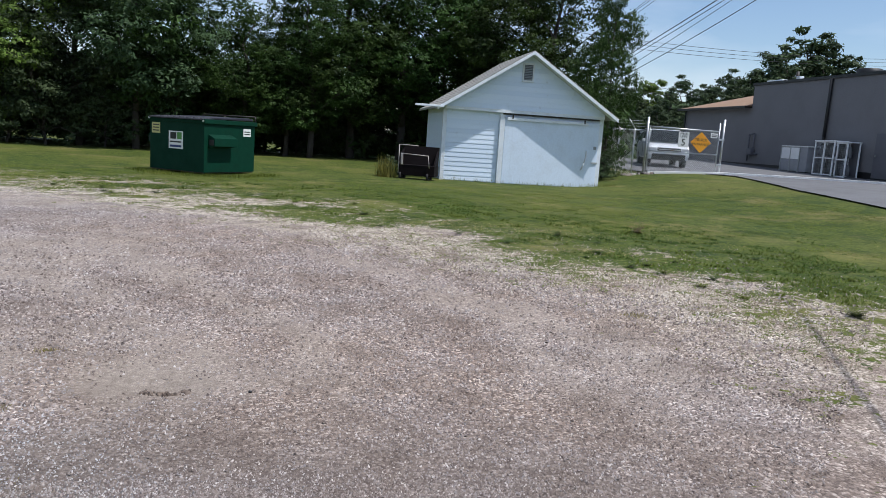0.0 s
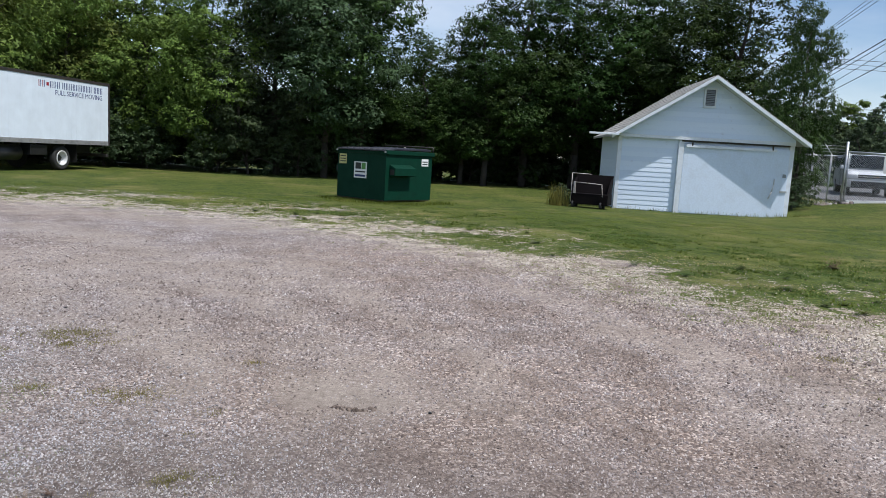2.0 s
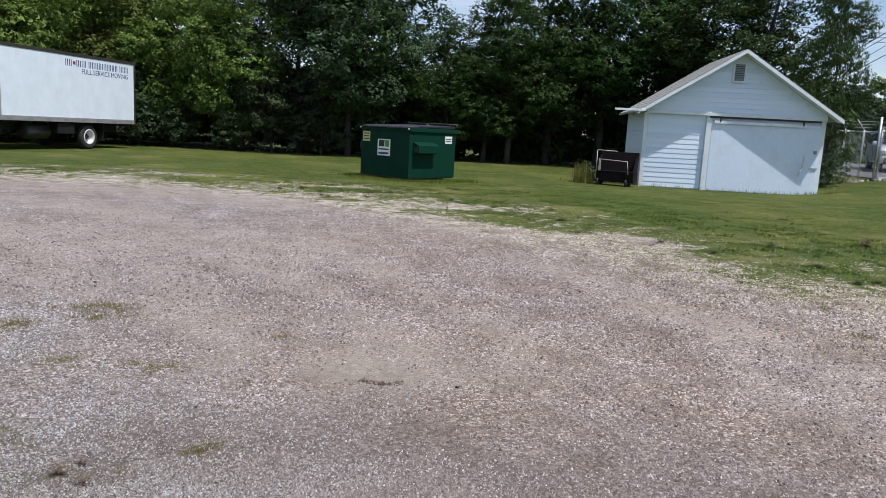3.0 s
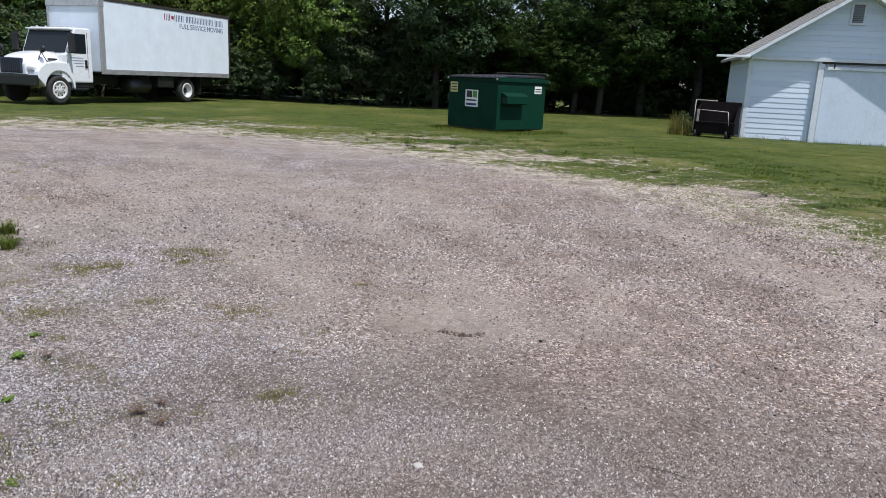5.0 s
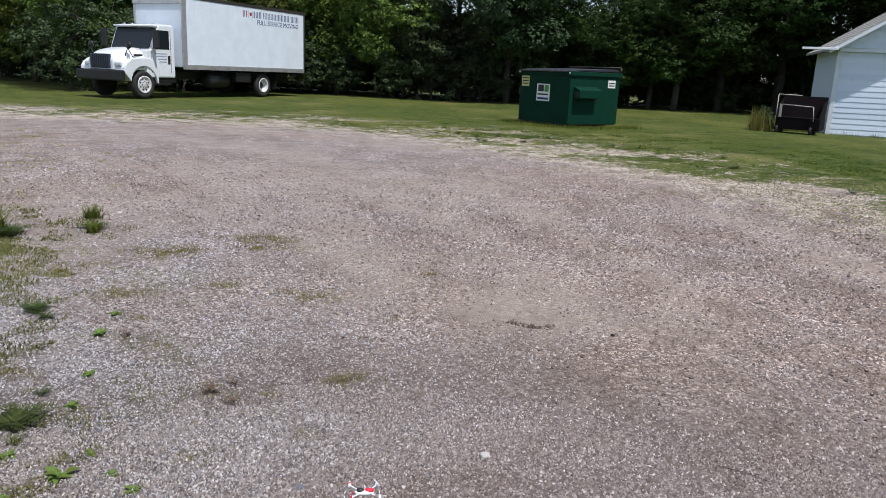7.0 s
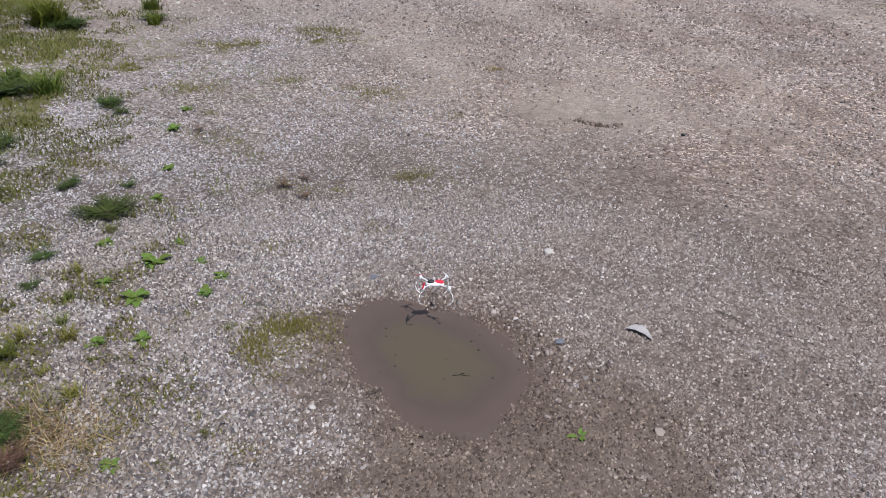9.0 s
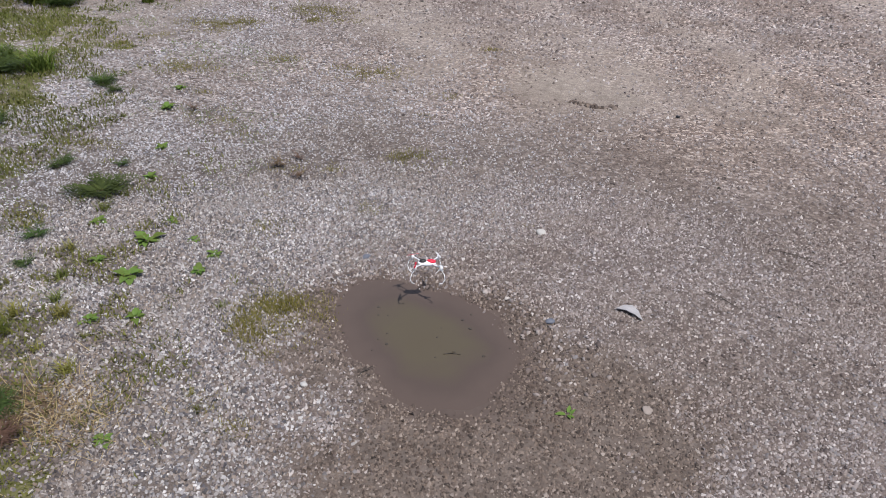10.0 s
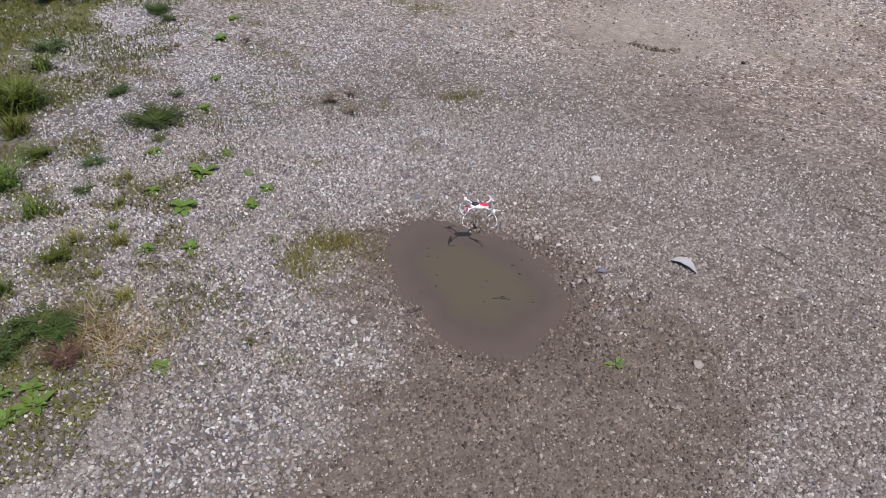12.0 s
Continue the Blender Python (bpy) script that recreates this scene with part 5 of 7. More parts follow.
def build_tree(seed, height, spread_r, low, leaves, size, mat, label, trunk_r=0.2, category="tree", clump=0.45):
    r = random.Random(seed)
    t = thing("tree", Matrix(), label, category, "wood edge trees")
    lobes = []
    pts = [Vector((0, 0, -0.3))]
    k = 6
    for i in range(1, k + 1):
        pts.append(Vector((r.uniform(-0.25, 0.25) * i * 0.5, r.uniform(-0.25, 0.25) * i * 0.5, height * 0.86 * i / k)))
    bm = tapered(None, pts, trunk_r, 0.04)
    n = 15
    for i in range(n):
        u = i / (n - 1)
        z = low + (height - low) * (0.06 + 0.9 * u)
        wide = spread_r * (0.55 + 0.62 * math.sin(math.pi * min(1, u * 0.95 + 0.02)) ** 0.8) * (1.08 - 0.45 * u ** 3)
        a = i * 2.4 + r.uniform(-0.5, 0.5)
        off = wide * r.uniform(0.35, 0.75)
        p = Vector((off * math.cos(a), off * math.sin(a), z))
        rr = wide * r.uniform(0.42, 0.62)
        lobes.append((*p, rr, rr, rr * r.uniform(0.55, 0.85)))
        at = max(0.4, z - off * 0.9)
        j = min(k - 1, max(1, int(at / (height * 0.86) * k)))
        base = pts[j].lerp(pts[j + 1], min(1, max(0, (at - pts[j].z) / (pts[j + 1].z - pts[j].z))))
        mid = base.lerp(p, 0.5) + Vector((0, 0, 0.2))
        bm = tapered(bm, [base, mid, p], trunk_r * 0.42 * (1.1 - u), 0.02, 6)
    part("trunk", bm, BARK, t)
    co, fa = leaf_cloud(seed, lobes, leaves, size, clump)
    cr = new("crown", mesh_of("crown", co, fa, mat))
    cr.parent = t
    return t


def place(t, x, y, s, turn, sz=None):
    return pose(x, y, gz_at(x, y) - 0.05, 0, 0, turn) @ Matrix.Diagonal((s, s, sz or s, 1))


KINDS = [
    build_tree(11, 14.5, 3.6, 1.6, 30000, 0.110, LEAF, "tall leafy green tree at the wood's edge", 0.22),
    build_tree(12, 13.0, 3.4, 1.4, 30000, 0.105, LEAF_GREY, "grey green leafy tree at the wood's edge", 0.18),
    build_tree(13, 15.5, 3.9, 2.6, 30000, 0.112, LEAF, "tall dark broadleaf tree at the wood's edge", 0.26),
    build_tree(14, 11.0, 3.1, 1.0, 28000, 0.102, LEAF_YELLOW, "bright green young tree at the wood's edge", 0.15),
]
SHRUB = build_tree(15, 3.6, 1.7, 0.05, 6500, 0.078, LEAF_GREY, "dense leafy shrub under the trees", 0.06, "shrub", 0.28)
FRONT = [(-36, 31, 2), (-31.5, 32, 3), (-27.0, 31, 3), (-23.4, 33.0, 3), (-20.2, 35.5, 3), (-16.2, 36.5, 3), (-12.6, 35.6, 3), (-9.2, 36.0, 1),
         (-6.6, 35.5, 1), (-5.0, 37.0, 0), (3.9, 38.4, 2), (6.6, 38.2, 2), (8.8, 37.8, 0), (11.2, 36.0, 0), (13.1, 33.4, 2)]
BACK = [(-41, 38), (-34, 39), (-29, 40), (-24, 40), (-19, 42)]
LIGHT = [
    build_tree(16, 15.0, 4.0, 0.5, 9500, 0.24, LEAF, "tall leafy tree deeper in the wood", 0.24, clump=0.6),
    build_tree(17, 14.0, 3.6, 0.4, 8500, 0.28, LEAF_GREY, "tall grey green tree deeper in the wood", 0.2, clump=0.6),
    build_tree(18, 12.0, 3.6, 0.3, 8500, 0.32, LEAF_YELLOW, "broad green tree standing further off", 0.2, clump=0.6),
]
rt = random.Random(5)
used = set()
for x, y, k in FRONT:
    s = rt.uniform(0.93, 1.08)
    if x > 3:
        s *= 0.78
    if -18 < x < -11:
        s *= 0.88
    m = place(None, x, y, s * (1.15 if x > 3 else 1.0), rt.uniform(0, 360), s * rt.uniform(0.95, 1.08))
    if k in used:
        repeat(KINDS[k], m)
    else:
        used.add(k)
        KINDS[k].matrix_world = m
for x, y, h in ((-1.6, 36.4, 0.52), (0.4, 37.0, 0.48), (1.6, 36.2, 0.6), (-0.6, 41.0, 0.5), (1.2, 44.0, 0.55)):
    repeat(KINDS[rt.choice((0, 1, 2))], place(None, x, y, h * 1.15, rt.uniform(0, 360), h))
for x, y in BACK:
    k = rt.choice((0, 0, 1))
    s = rt.uniform(1.0, 1.12) * (0.66 if -22 < x < -11 else 1.0)
    m = place(None, x, y, s, rt.uniform(0, 360))
    if k + 10 in used:
        repeat(LIGHT[k], m)
    else:
        used.add(k + 10)
        LIGHT[k].matrix_world = m
first = True
for i in range(15):
    x = -38 + i * 3.5 + rt.uniform(-0.8, 0.8)
    y = (39.2 if x > -12 else 39.6 if x > -20 else 36.0) + rt.uniform(-0.3, 1.0)
    if x > 10:
        y -= 1.5
    s = rt.uniform(0.8, 1.3)
    m = place(None, x, y, s, rt.uniform(0, 360))
    if first:
        SHRUB.matrix_world = m
        first = False
    else:
        repeat(SHRUB, m)
for x, y, k, s in ((-24.5, 28.0, 3, 1.05), (-22.2, 31.0, 3, 1.05), (-19.2, 34.6, 3, 0.9)):
    repeat(KINDS[k], place(None, x, y, s, rt.uniform(0, 360)))
repeat(KINDS[0], place(None, 13.2, 26.4, 0.33, 40, 0.58))
for x, y, s in ((-21.2, 29.6, 1.2), (-20.2, 31.8, 1.2), (-19.0, 33.4, 1.2), (-17.4, 34.6, 1.1), (-22.4, 27.2, 1.1), (-23.6, 25.4, 1.1)):
    repeat(SHRUB, place(None, x, y, s, rt.uniform(0, 360)))
for x, y, s in ((-10.2, 34.6, 1.25), (-12.0, 34.9, 0.9), (-7.9, 35.2, 0.8), (-15.4, 35.0, 0.85)):
    repeat(SHRUB, place(None, x, y, s, rt.uniform(0, 360)))
for x, y, s in ((12.9, 25.9, 0.42), (13.3, 26.9, 0.5), (12.7, 28.6, 0.7), (14.0, 29.6, 0.6), (12.4, 30.5, 0.9), (3.6, 23.6, 0.22)):
    repeat(SHRUB, place(None, x, y, s, rt.uniform(0, 360)))
# the dark inside of the wood, behind its edge
lobes = []
for i in range(44):
    x = -46 + i * 1.55
    top = 9.5 if x < -14 else 5.6 if x < -3.5 else 4.6 if x < 2.0 else 7.2 if x < 13 else 4.0
    z = 0.5
    while z < top:
        lobes.append((x, 40.6 + 1.2 * math.sin(i * 1.7 + z), z, 1.5, 0.9, 1.2))
        z += 1.1 if z < 3.5 else 1.9
co, fa = leaf_cloud(91, lobes, 60000, 0.36, 0.8)
tagged(new("undergrowth", mesh_of("undergrowth", co, fa, LEAF)), "dense dark undergrowth inside the wood", "undergrowth", kind="stuff")
# trees far behind the building: direction in plan, distance, height
for dx, dy, dist, h, k in ((0.43, 0.90, 62, 7.5, 0), (0.46, 0.888, 74, 7.8, 1), (0.49, 0.87, 80, 8.4, 2), (0.522, 0.853, 76, 9.0, 1), (0.545, 0.84, 84, 8.6, 0),
                           (0.567, 0.824, 82, 10.4, 3), (0.59, 0.807, 80, 10.2, 0), (0.612, 0.79, 84, 11.6, 1), (0.632, 0.775, 82, 13.0, 0), (0.652, 0.758, 82, 12.6, 1),
                           (0.675, 0.738, 88, 8.0, 3), (0.50, 0.866, 58, 5.0, 3), (0.535, 0.845, 62, 5.2, 1), (0.46, 0.89, 50, 4.6, 1), (0.475, 0.88, 66, 6.6, 1), (0.51, 0.86, 70, 7.0, 0), (0.555, 0.832, 74, 7.6, 1), (0.58, 0.815, 74, 8.4, 1), (0.62, 0.785, 76, 9.4, 0)):
    x, y = -0.8 + dx * dist, -1.7 + dy * dist
    k = (1, 1, 2, 1)[k]
    h *= 0.84 if dx < 0.6 else 1.0
    s = h / (15.0, 14.0, 12.0)[k]
    m = place(None, x, y, s * 1.15, rt.uniform(0, 360), s)
    if k + 10 in used:
        repeat(LIGHT[k], m)
    else:
        used.add(k + 10)
        LIGHT[k].matrix_world = m


# ---------------------------------------------------------------- overhead wires
def build_wire(name, a, b, r, sag, label):
    a, b = Vector(a), Vector(b)
    pts = []
    for i in range(25):
        u = i / 24
        p = a.lerp(b, u)
        p.z -= sag * 4 * u * (1 - u)
        pts.append(p)
    solo(name, path_rod(pts, r, 5), CABLE, Matrix(), label, "cable", "overhead wires")


# unseen cables added overhead, placed so their shadows cross the gravel and the lawn
build_wire("overhead_cable", (6.9, 1.74, 6.5), (-14.0, -32.0, 6.5), 0.016, 0.0, "unseen thick black overhead cable that casts a shadow line")
build_wire("overhead_cable", (6.9, 1.74, 6.5), (10.43, 8.81, 6.5), 0.010, 0.0, "unseen black overhead cable linking two shadow casting ones")
build_wire("overhead_cable", (10.43, 8.81, 6.5), (40.0, 5.2, 7.2), 0.035, 0.1, "unseen thick black overhead cable that casts a shadow line")
EYE = Vector((-0.83, -2.10, 1.46))


def line_wire(d0, far, d1, near, r, bow, label="thin black overhead cable"):
    """A wire between two directions and distances as seen from the lot, running on overhead."""
    a, b = EYE + Vector(d0) * far, EYE + Vector(d1) * near
    b.z += bow
    build_wire("overhead_cable", a - (b - a) * 0.25, b + (b - a) * 0.9, r, bow, label)


line_wire((0.458, 0.889, 0.122), 60, (0.617, 0.787, 0.252), 44, 0.032, 0.2, "thick black overhead power cable")
line_wire((0.461, 0.888, 0.119), 60, (0.624, 0.781, 0.252), 44, 0.022, 0.2, "plain black overhead cable")
line_wire((0.456, 0.890, 0.104), 60, (0.593, 0.805, 0.221), 46, 0.018, 0.2)
line_wire((0.455, 0.890, 0.101), 60, (0.650, 0.760, 0.250), 42, 0.024, 1.0, "plain black overhead cable")
line_wire((0.445, 0.896, 0.159), 62, (0.553, 0.833, 0.256), 46, 0.016, 0.2)
line_wire((0.445, 0.896, 0.163), 62, (0.546, 0.837, 0.256), 46, 0.016, 0.2)
line_wire((0.451, 0.893, 0.170), 62, (0.536, 0.844, 0.256), 46, 0.016, 0.2)
for k in range(3):
    build_wire("overhead_cable", (22, 52, 10.1 - 0.34 * k), (66, 62, 12.7 - 0.34 * k), 0.018, 0.55, "thin black overhead cable")
for k in range(2):
    build_wire("overhead_cable", (22, 52, 6.9 - 0.5 * k), (52, 66, 7.6 - 0.5 * k), 0.014, 0.2, "thin black overhead cable")


# ---------------------------------------------------------------- loose stones, as stuff
def lot_z(x, y):
    return (ground_z(x, y) - 0.03 * smooth(-0.35, 0.45, puddle_amount(x, y))
            - 0.02 * np.exp(-(((x + 1.27) / 0.35) ** 2 + ((y - 1.9) / 0.25) ** 2)))


def stone_shape(fine):
    """The upper part of a stone: five-sided, flat-topped when fine, a broken point otherwise."""
    ring = [(math.cos(1.2566 * i), math.sin(1.2566 * i)) for i in range(5)]
    co = [(x, y, -0.6) for x, y in ring]
    if fine:
        co += [(0.78 * x, 0.78 * y, 0.55) for x, y in ring]
        fa = [f for i in range(5) for f in ((i, (i + 1) % 5, 5 + i), ((i + 1) % 5, 5 + (i + 1) % 5, 5 + i))] + [(5, 6, 7), (5, 7, 8), (5, 8, 9)]
    else:
        co += [(0.12, 0.08, 0.95)]
        fa = [(i, (i + 1) % 5, 5) for i in range(5)]
    return np.array(co), np.array(fa)


def stones(name, x, y, r, seed, fine, mat, label):
    g = np.random.default_rng(seed)
    base, faces = stone_shape(fine)
    n, k = len(x), len(base)
    co = base[None] * (1 + g.normal(scale=0.17, size=(n, k, 1)))
    co = co * np.stack([g.uniform(0.75, 1.3, n), g.uniform(0.65, 1.05, n), g.uniform(0.7, 1.25, n)], -1)[:, None, :] * r[:, None, None]
    tilt, turn = g.normal(scale=0.5, size=n), g.uniform(0, 2 * np.pi, n)
    ct, st, c, s = np.cos(tilt)[:, None], np.sin(tilt)[:, None], np.cos(turn)[:, None], np.sin(turn)[:, None]
    X, Y, Z = co[..., 0], co[..., 1], co[..., 2]
    Y, Z = Y * ct - Z * st, Y * st + Z * ct
    X, Y = X * c - Y * s, X * s + Y * c
    z0 = lot_z(x, y) + r * 0.3
    out_co = np.stack([X + x[:, None], Y + y[:, None], Z + z0[:, None]], -1).reshape(-1, 3)
    out_fa = (faces[None] + (np.arange(n) * k)[:, None, None]).reshape(-1, faces.shape[1])
    ob = new(name, mesh_of(name, out_co, out_fa, mat))
    return tagged(ob, label, "gravel", kind="stuff")


def scatter(seed, n, x0, x1, y0, y1, keep):
    g = np.random.default_rng(seed)
    x, y = g.uniform(x0, x1, n), g.uniform(y0, y1, n)
    ok = g.uniform(size=n) < keep(x, y)
    return x[ok], y[ok], g


def stone_material(name, stops, rough=0.8, silt=(0.225, 0.185, 0.160)):
    m, nt, b = material(name, rough)
    g = nt.nodes.new("ShaderNodeNewGeometry")
    c = ramp(nt, g.outputs["Random Per Island"], stops)
    f = noise_tex(nt, g.outputs["Position"], 160, 3)
    c = mix(nt, 0.35, c, ramp(nt, f, [(0.3, (0.5, 0.5, 0.5)), (0.7, (1, 1, 1))]), "MULTIPLY")
    drifts = noise_tex(nt, g.outputs["Position"], 1.15, 5, 0.68)
    c = mix(nt, 0.9, c, ramp(nt, drifts, [(0.34, (0.78, 0.72, 0.68)), (0.46, (1.0, 0.97, 0.95)), (0.54, (1.05, 1.05, 1.07)), (0.66, (1.20, 1.20, 1.23))]), "MULTIPLY")
    dust = noise_tex(nt, g.outputs["Position"], 2.6, 4, 0.7)
    c = mix(nt, ramp(nt, dust, [(0.52, (0, 0, 0)), (0.68, (0.5, 0.5, 0.5))]), c, tuple(silt))
    nt.links.new(c, b.inputs["Base Color"])
    bump(nt, b, f, 0.3, 0.003)
    b.inputs["Specular IOR Level"].default_value = 0.3
    return m


STONE_LIGHT = stone_material("limestone gravel", [(0.0, (0.060, 0.054, 0.053)), (0.18, (0.118, 0.113, 0.122)), (0.34, (0.190, 0.155, 0.128)), (0.5, (0.220, 0.210, 0.212)), (0.62, (0.250, 0.202, 0.162)), (0.78, (0.295, 0.282, 0.276)), (0.92, (0.40, 0.385, 0.368)), (1.0, (0.58, 0.562, 0.54))], 0.8, (0.235, 0.210, 0.192))
STONE_PINK = stone_material("pink grey gravel", [(0.0, (0.090, 0.071, 0.064)), (0.22, (0.150, 0.120, 0.109)), (0.5, (0.218, 0.183, 0.166)), (0.6, (0.214, 0.200, 0.198)), (0.8, (0.290, 0.248, 0.226)), (0.93, (0.375, 0.336, 0.315)), (1.0, (0.54, 0.50, 0.47))])
STONE_GREY = stone_material("bluish grey gravel", [(0.0, (0.094, 0.088, 0.090)), (0.2, (0.196, 0.194, 0.207)), (0.4, (0.275, 0.248, 0.231)), (0.6, (0.330, 0.325, 0.332)), (0.85, (0.396, 0.391, 0.394)), (1.0, (0.495, 0.487, 0.484))], 0.8, (0.330, 0.314, 0.299))
STONE_TAN = stone_material("yellowish limestone gravel", [(0.0, (0.12, 0.098, 0.066)), (0.3, (0.225, 0.19, 0.138)), (0.6, (0.325, 0.284, 0.222)), (0.85, (0.43, 0.388, 0.32)), (1.0, (0.56, 0.52, 0.455))], 0.8, (0.28, 0.24, 0.185))
STONE_DAMP = stone_material("damp brown gravel", [(0.0, (0.048, 0.037, 0.03)), (0.4, (0.117, 0.089, 0.073)), (0.75, (0.186, 0.146, 0.118)), (0.95, (0.262, 0.216, 0.183)), (1.0, (0.373, 0.328, 0.286))], 0.65, (0.115, 0.088, 0.072))


def eye_far(x, y):
    return np.hypot(x + 0.93, y + 1.88)


wet = lambda x, y: smooth(-0.02, 0.10, puddle_amount(x, y))
def in_loose(x, y):
    w = 0.25 + 0.75 * smooth(1.9, 3.4, eye_far(x, y))
    return np.clip((inside(LOOSE, x, y) + 1.1 * w * (value_noise(x * 1.7, y * 1.7, 9) - 0.5)) / (2 * w) + 0.55 + 0.75 * np.exp(-((x + 0.68) / 0.07) ** 2 - ((y + 0.46) / 0.16) ** 2), 0, 1)



in_damp = lambda x, y: smooth(-0.10, 0.10, inside(DAMP, x, y) + 0.22 * (value_noise(x * 7, y * 7, 4) - 0.5) + 0.26 * (value_noise(x * 2.6, y * 2.6, 6) - 0.5))
SEEN = [(-2.2, -1.5), (-3.1, -0.75), (-4.1, 0.2), (-4.9, 1.0), (-4.0, 2.2), (0.6, 2.6), (0.3, 1.2), (0.15, 0.4), (-0.1, -0.2), (-0.2, -0.75), (-1.2, -1.2)]
seen = lambda x, y: smooth(-0.12, 0.0, inside(SEEN, x, y))
near = lambda x, y: 1 - smooth(2.5, 2.9, eye_far(x, y))
patch = lambda x, y: smooth(0.37, 0.54, 0.55 * value_noise(x * 2.1 + 3, y * 2.1, 18) + 0.45 * value_noise(x * 6, y * 6, 19))
verge = lambda x, y: smooth(0.2, 0.85, turf_level(x, y)) * (inside(VERGE, x, y) > -0.6)
mats = lambda x, y: smooth(-0.7, 0.1, inside(VERGE, x, y)) * smooth(0.50, 0.60, 0.3 * value_noise(x * 1.6, y * 1.6, 101) + 0.4 * value_noise(x * 5.5, y * 5.5, 102) + 0.3 * value_noise(x * 15, y * 15, 103) + 0.20 * (smooth(-0.5, 0.3, inside(VERGE, x, y)) - 0.5)) * np.minimum(1, 4.5 / eye_far(x, y) ** 2 + 0.15)
bare = lambda x, y: (1 - 0.9 * verge(x, y) * patch(x, y)) * (1 - 0.75 * mats(x, y))
silty = lambda x, y: smooth(0.50, 0.66, 0.6 * value_noise(x * 1.7, y * 1.7, 111) + 0.4 * value_noise(x * 5.0, y * 5.0, 112))
worn = lambda x, y: (1 - 0.35 * silty(x, y)) * (1 - 1.15 * dried(x, y)) * (1 - 0.9 * lane_amount(x, y))


def mid_stones():
    """Stones over the middle of the lot, thinning with distance: places and sizes of the pale ones, those at the lawn's margin and the pinkish ones."""
    g = np.random.default_rng(8)
    n = 640000
    far = 12.5 / (1 + g.random(n) * (12.5 / 2.3 - 1))
    turn = g.uniform(-0.93, 0.82, n)
    x, y = -0.93 + far * np.sin(turn), -1.95 + far * np.cos(turn)
    few = np.minimum(1, 0.115 * far) * (0.46 + 0.4 * in_loose(x, y) * (1 - smooth(3, 6, far)))
    keep = 1.1 * few * worn(x, y) * bare(x, y) * smooth(2.45, 2.8, far) * (1 - 0.9 * smooth(0.35, 0.9, turf_level(x, y))) * (0.7 + 0.3 * smooth(0.3, 0.62, value_noise(x * 1.4, y * 1.4, 5)))
    ok = g.random(n) < keep
    x, y, far = x[ok], y[ok], far[ok]
    r = np.minimum(0.0017 * far + 0.0014, 0.0130) * (0.55 + 0.75 * g.random(len(x)) ** 1.7)
    tan = g.random(len(x)) < 0.9 * np.exp(-((lawn_d(x, y) - 0.3) / 0.9) ** 2)
    pale = ~tan & (g.random(len(x)) < in_loose(x, y) * (1 - 0.5 * smooth(5, 8, far)))
    return [(x[k], y[k], r[k]) for k in (pale, tan, ~pale & ~tan)]


pale_keep = lambda x, y: seen(x, y) * near(x, y) * in_loose(x, y) * (1 - in_damp(x, y)) * (1 - wet(x, y)) * bare(x, y)
x, y, g = scatter(1, 190000, -3.9, -0.6, -1.5, 1.5, pale_keep)
stones("pale_gravel", x, y, 0.0042 + 0.0036 * g.random(len(x)) ** 1.6, 21, False, STONE_LIGHT, "loose pale grey limestone gravel on the lot")
x, y, g = scatter(9, 190000, -3.9, -0.6, -1.5, 1.5, pale_keep)
stones("pale_grit", x, y, 0.0030 + 0.0022 * g.random(len(x)), 29, False, STONE_LIGHT, "fine pale grit between the gravel stones")
PALE_MID, TAN_MID, PINK_MID = mid_stones()
stones("far_pale_gravel", PALE_MID[0], PALE_MID[1], 0.78 * PALE_MID[2], 27, False, STONE_GREY, "loose pale gravel further along the lot")
stones("margin_gravel", *TAN_MID, 30, False, STONE_TAN, "yellowish limestone gravel at the lawn's margin")
stones("far_pinkish_gravel", *PINK_MID, 28, False, STONE_PINK, "small pinkish gravel further along the lot")
x, y, g = scatter(2, 90000, -1.95, -0.1, -1.5, 0.15, lambda x, y: seen(x, y) * in_damp(x, y) * (1 - smooth(-0.10, 0.14, puddle_amount(x, y) + 0.3 * (value_noise(x * 11, y * 11, 44) - 0.5))) * 0.9)
stones("damp_gravel", x, y, 0.0025 + 0.0042 * g.random(len(x)) ** 2.2, 22, False, STONE_DAMP, "small damp brown gravel round the puddle")
ring = lambda x, y: np.exp(-((puddle_amount(x, y) + 0.30) / 0.26) ** 2) * smooth(-0.45, -0.15, y + 0.35 * (x + 1.4))
x, y, g = scatter(3, 3600, -2.05, -0.9, -0.7, 0.3, lambda x, y: ring(x, y))
stones("pebble_ring", x, y, 0.0042 + 0.0050 * g.random(len(x)) ** 1.5, 23, True, STONE_PINK, "coarser pebbles along the puddle's rim")
x, y, g = scatter(4, 265000, -2.4, 0.6, -1.5, 1.2, lambda x, y: seen(x, y) * near(x, y) * (1 - in_loose(x, y)) * (1 - in_damp(x, y)) * (1 - wet(x, y)) * (1 - 0.5 * silty(x, y)))
stones("pinkish_gravel", x, y, 0.0032 + 0.0040 * g.random(len(x)) ** 2.0, 24, False, STONE_PINK, "small pinkish grey gravel packed on the lot")
x, y, g = scatter(6, 12000, -13, 5.5, 3.0, 17, lambda x, y: np.exp(-((lawn_d(x, y) - 0.4) / 1.1) ** 2) * 0.8)
stones("edge_gravel", x, y, 0.007 + 0.011 * g.random(len(x)) ** 2, 26, False, STONE_TAN, "pale gravel strewn along the lawn's edge")


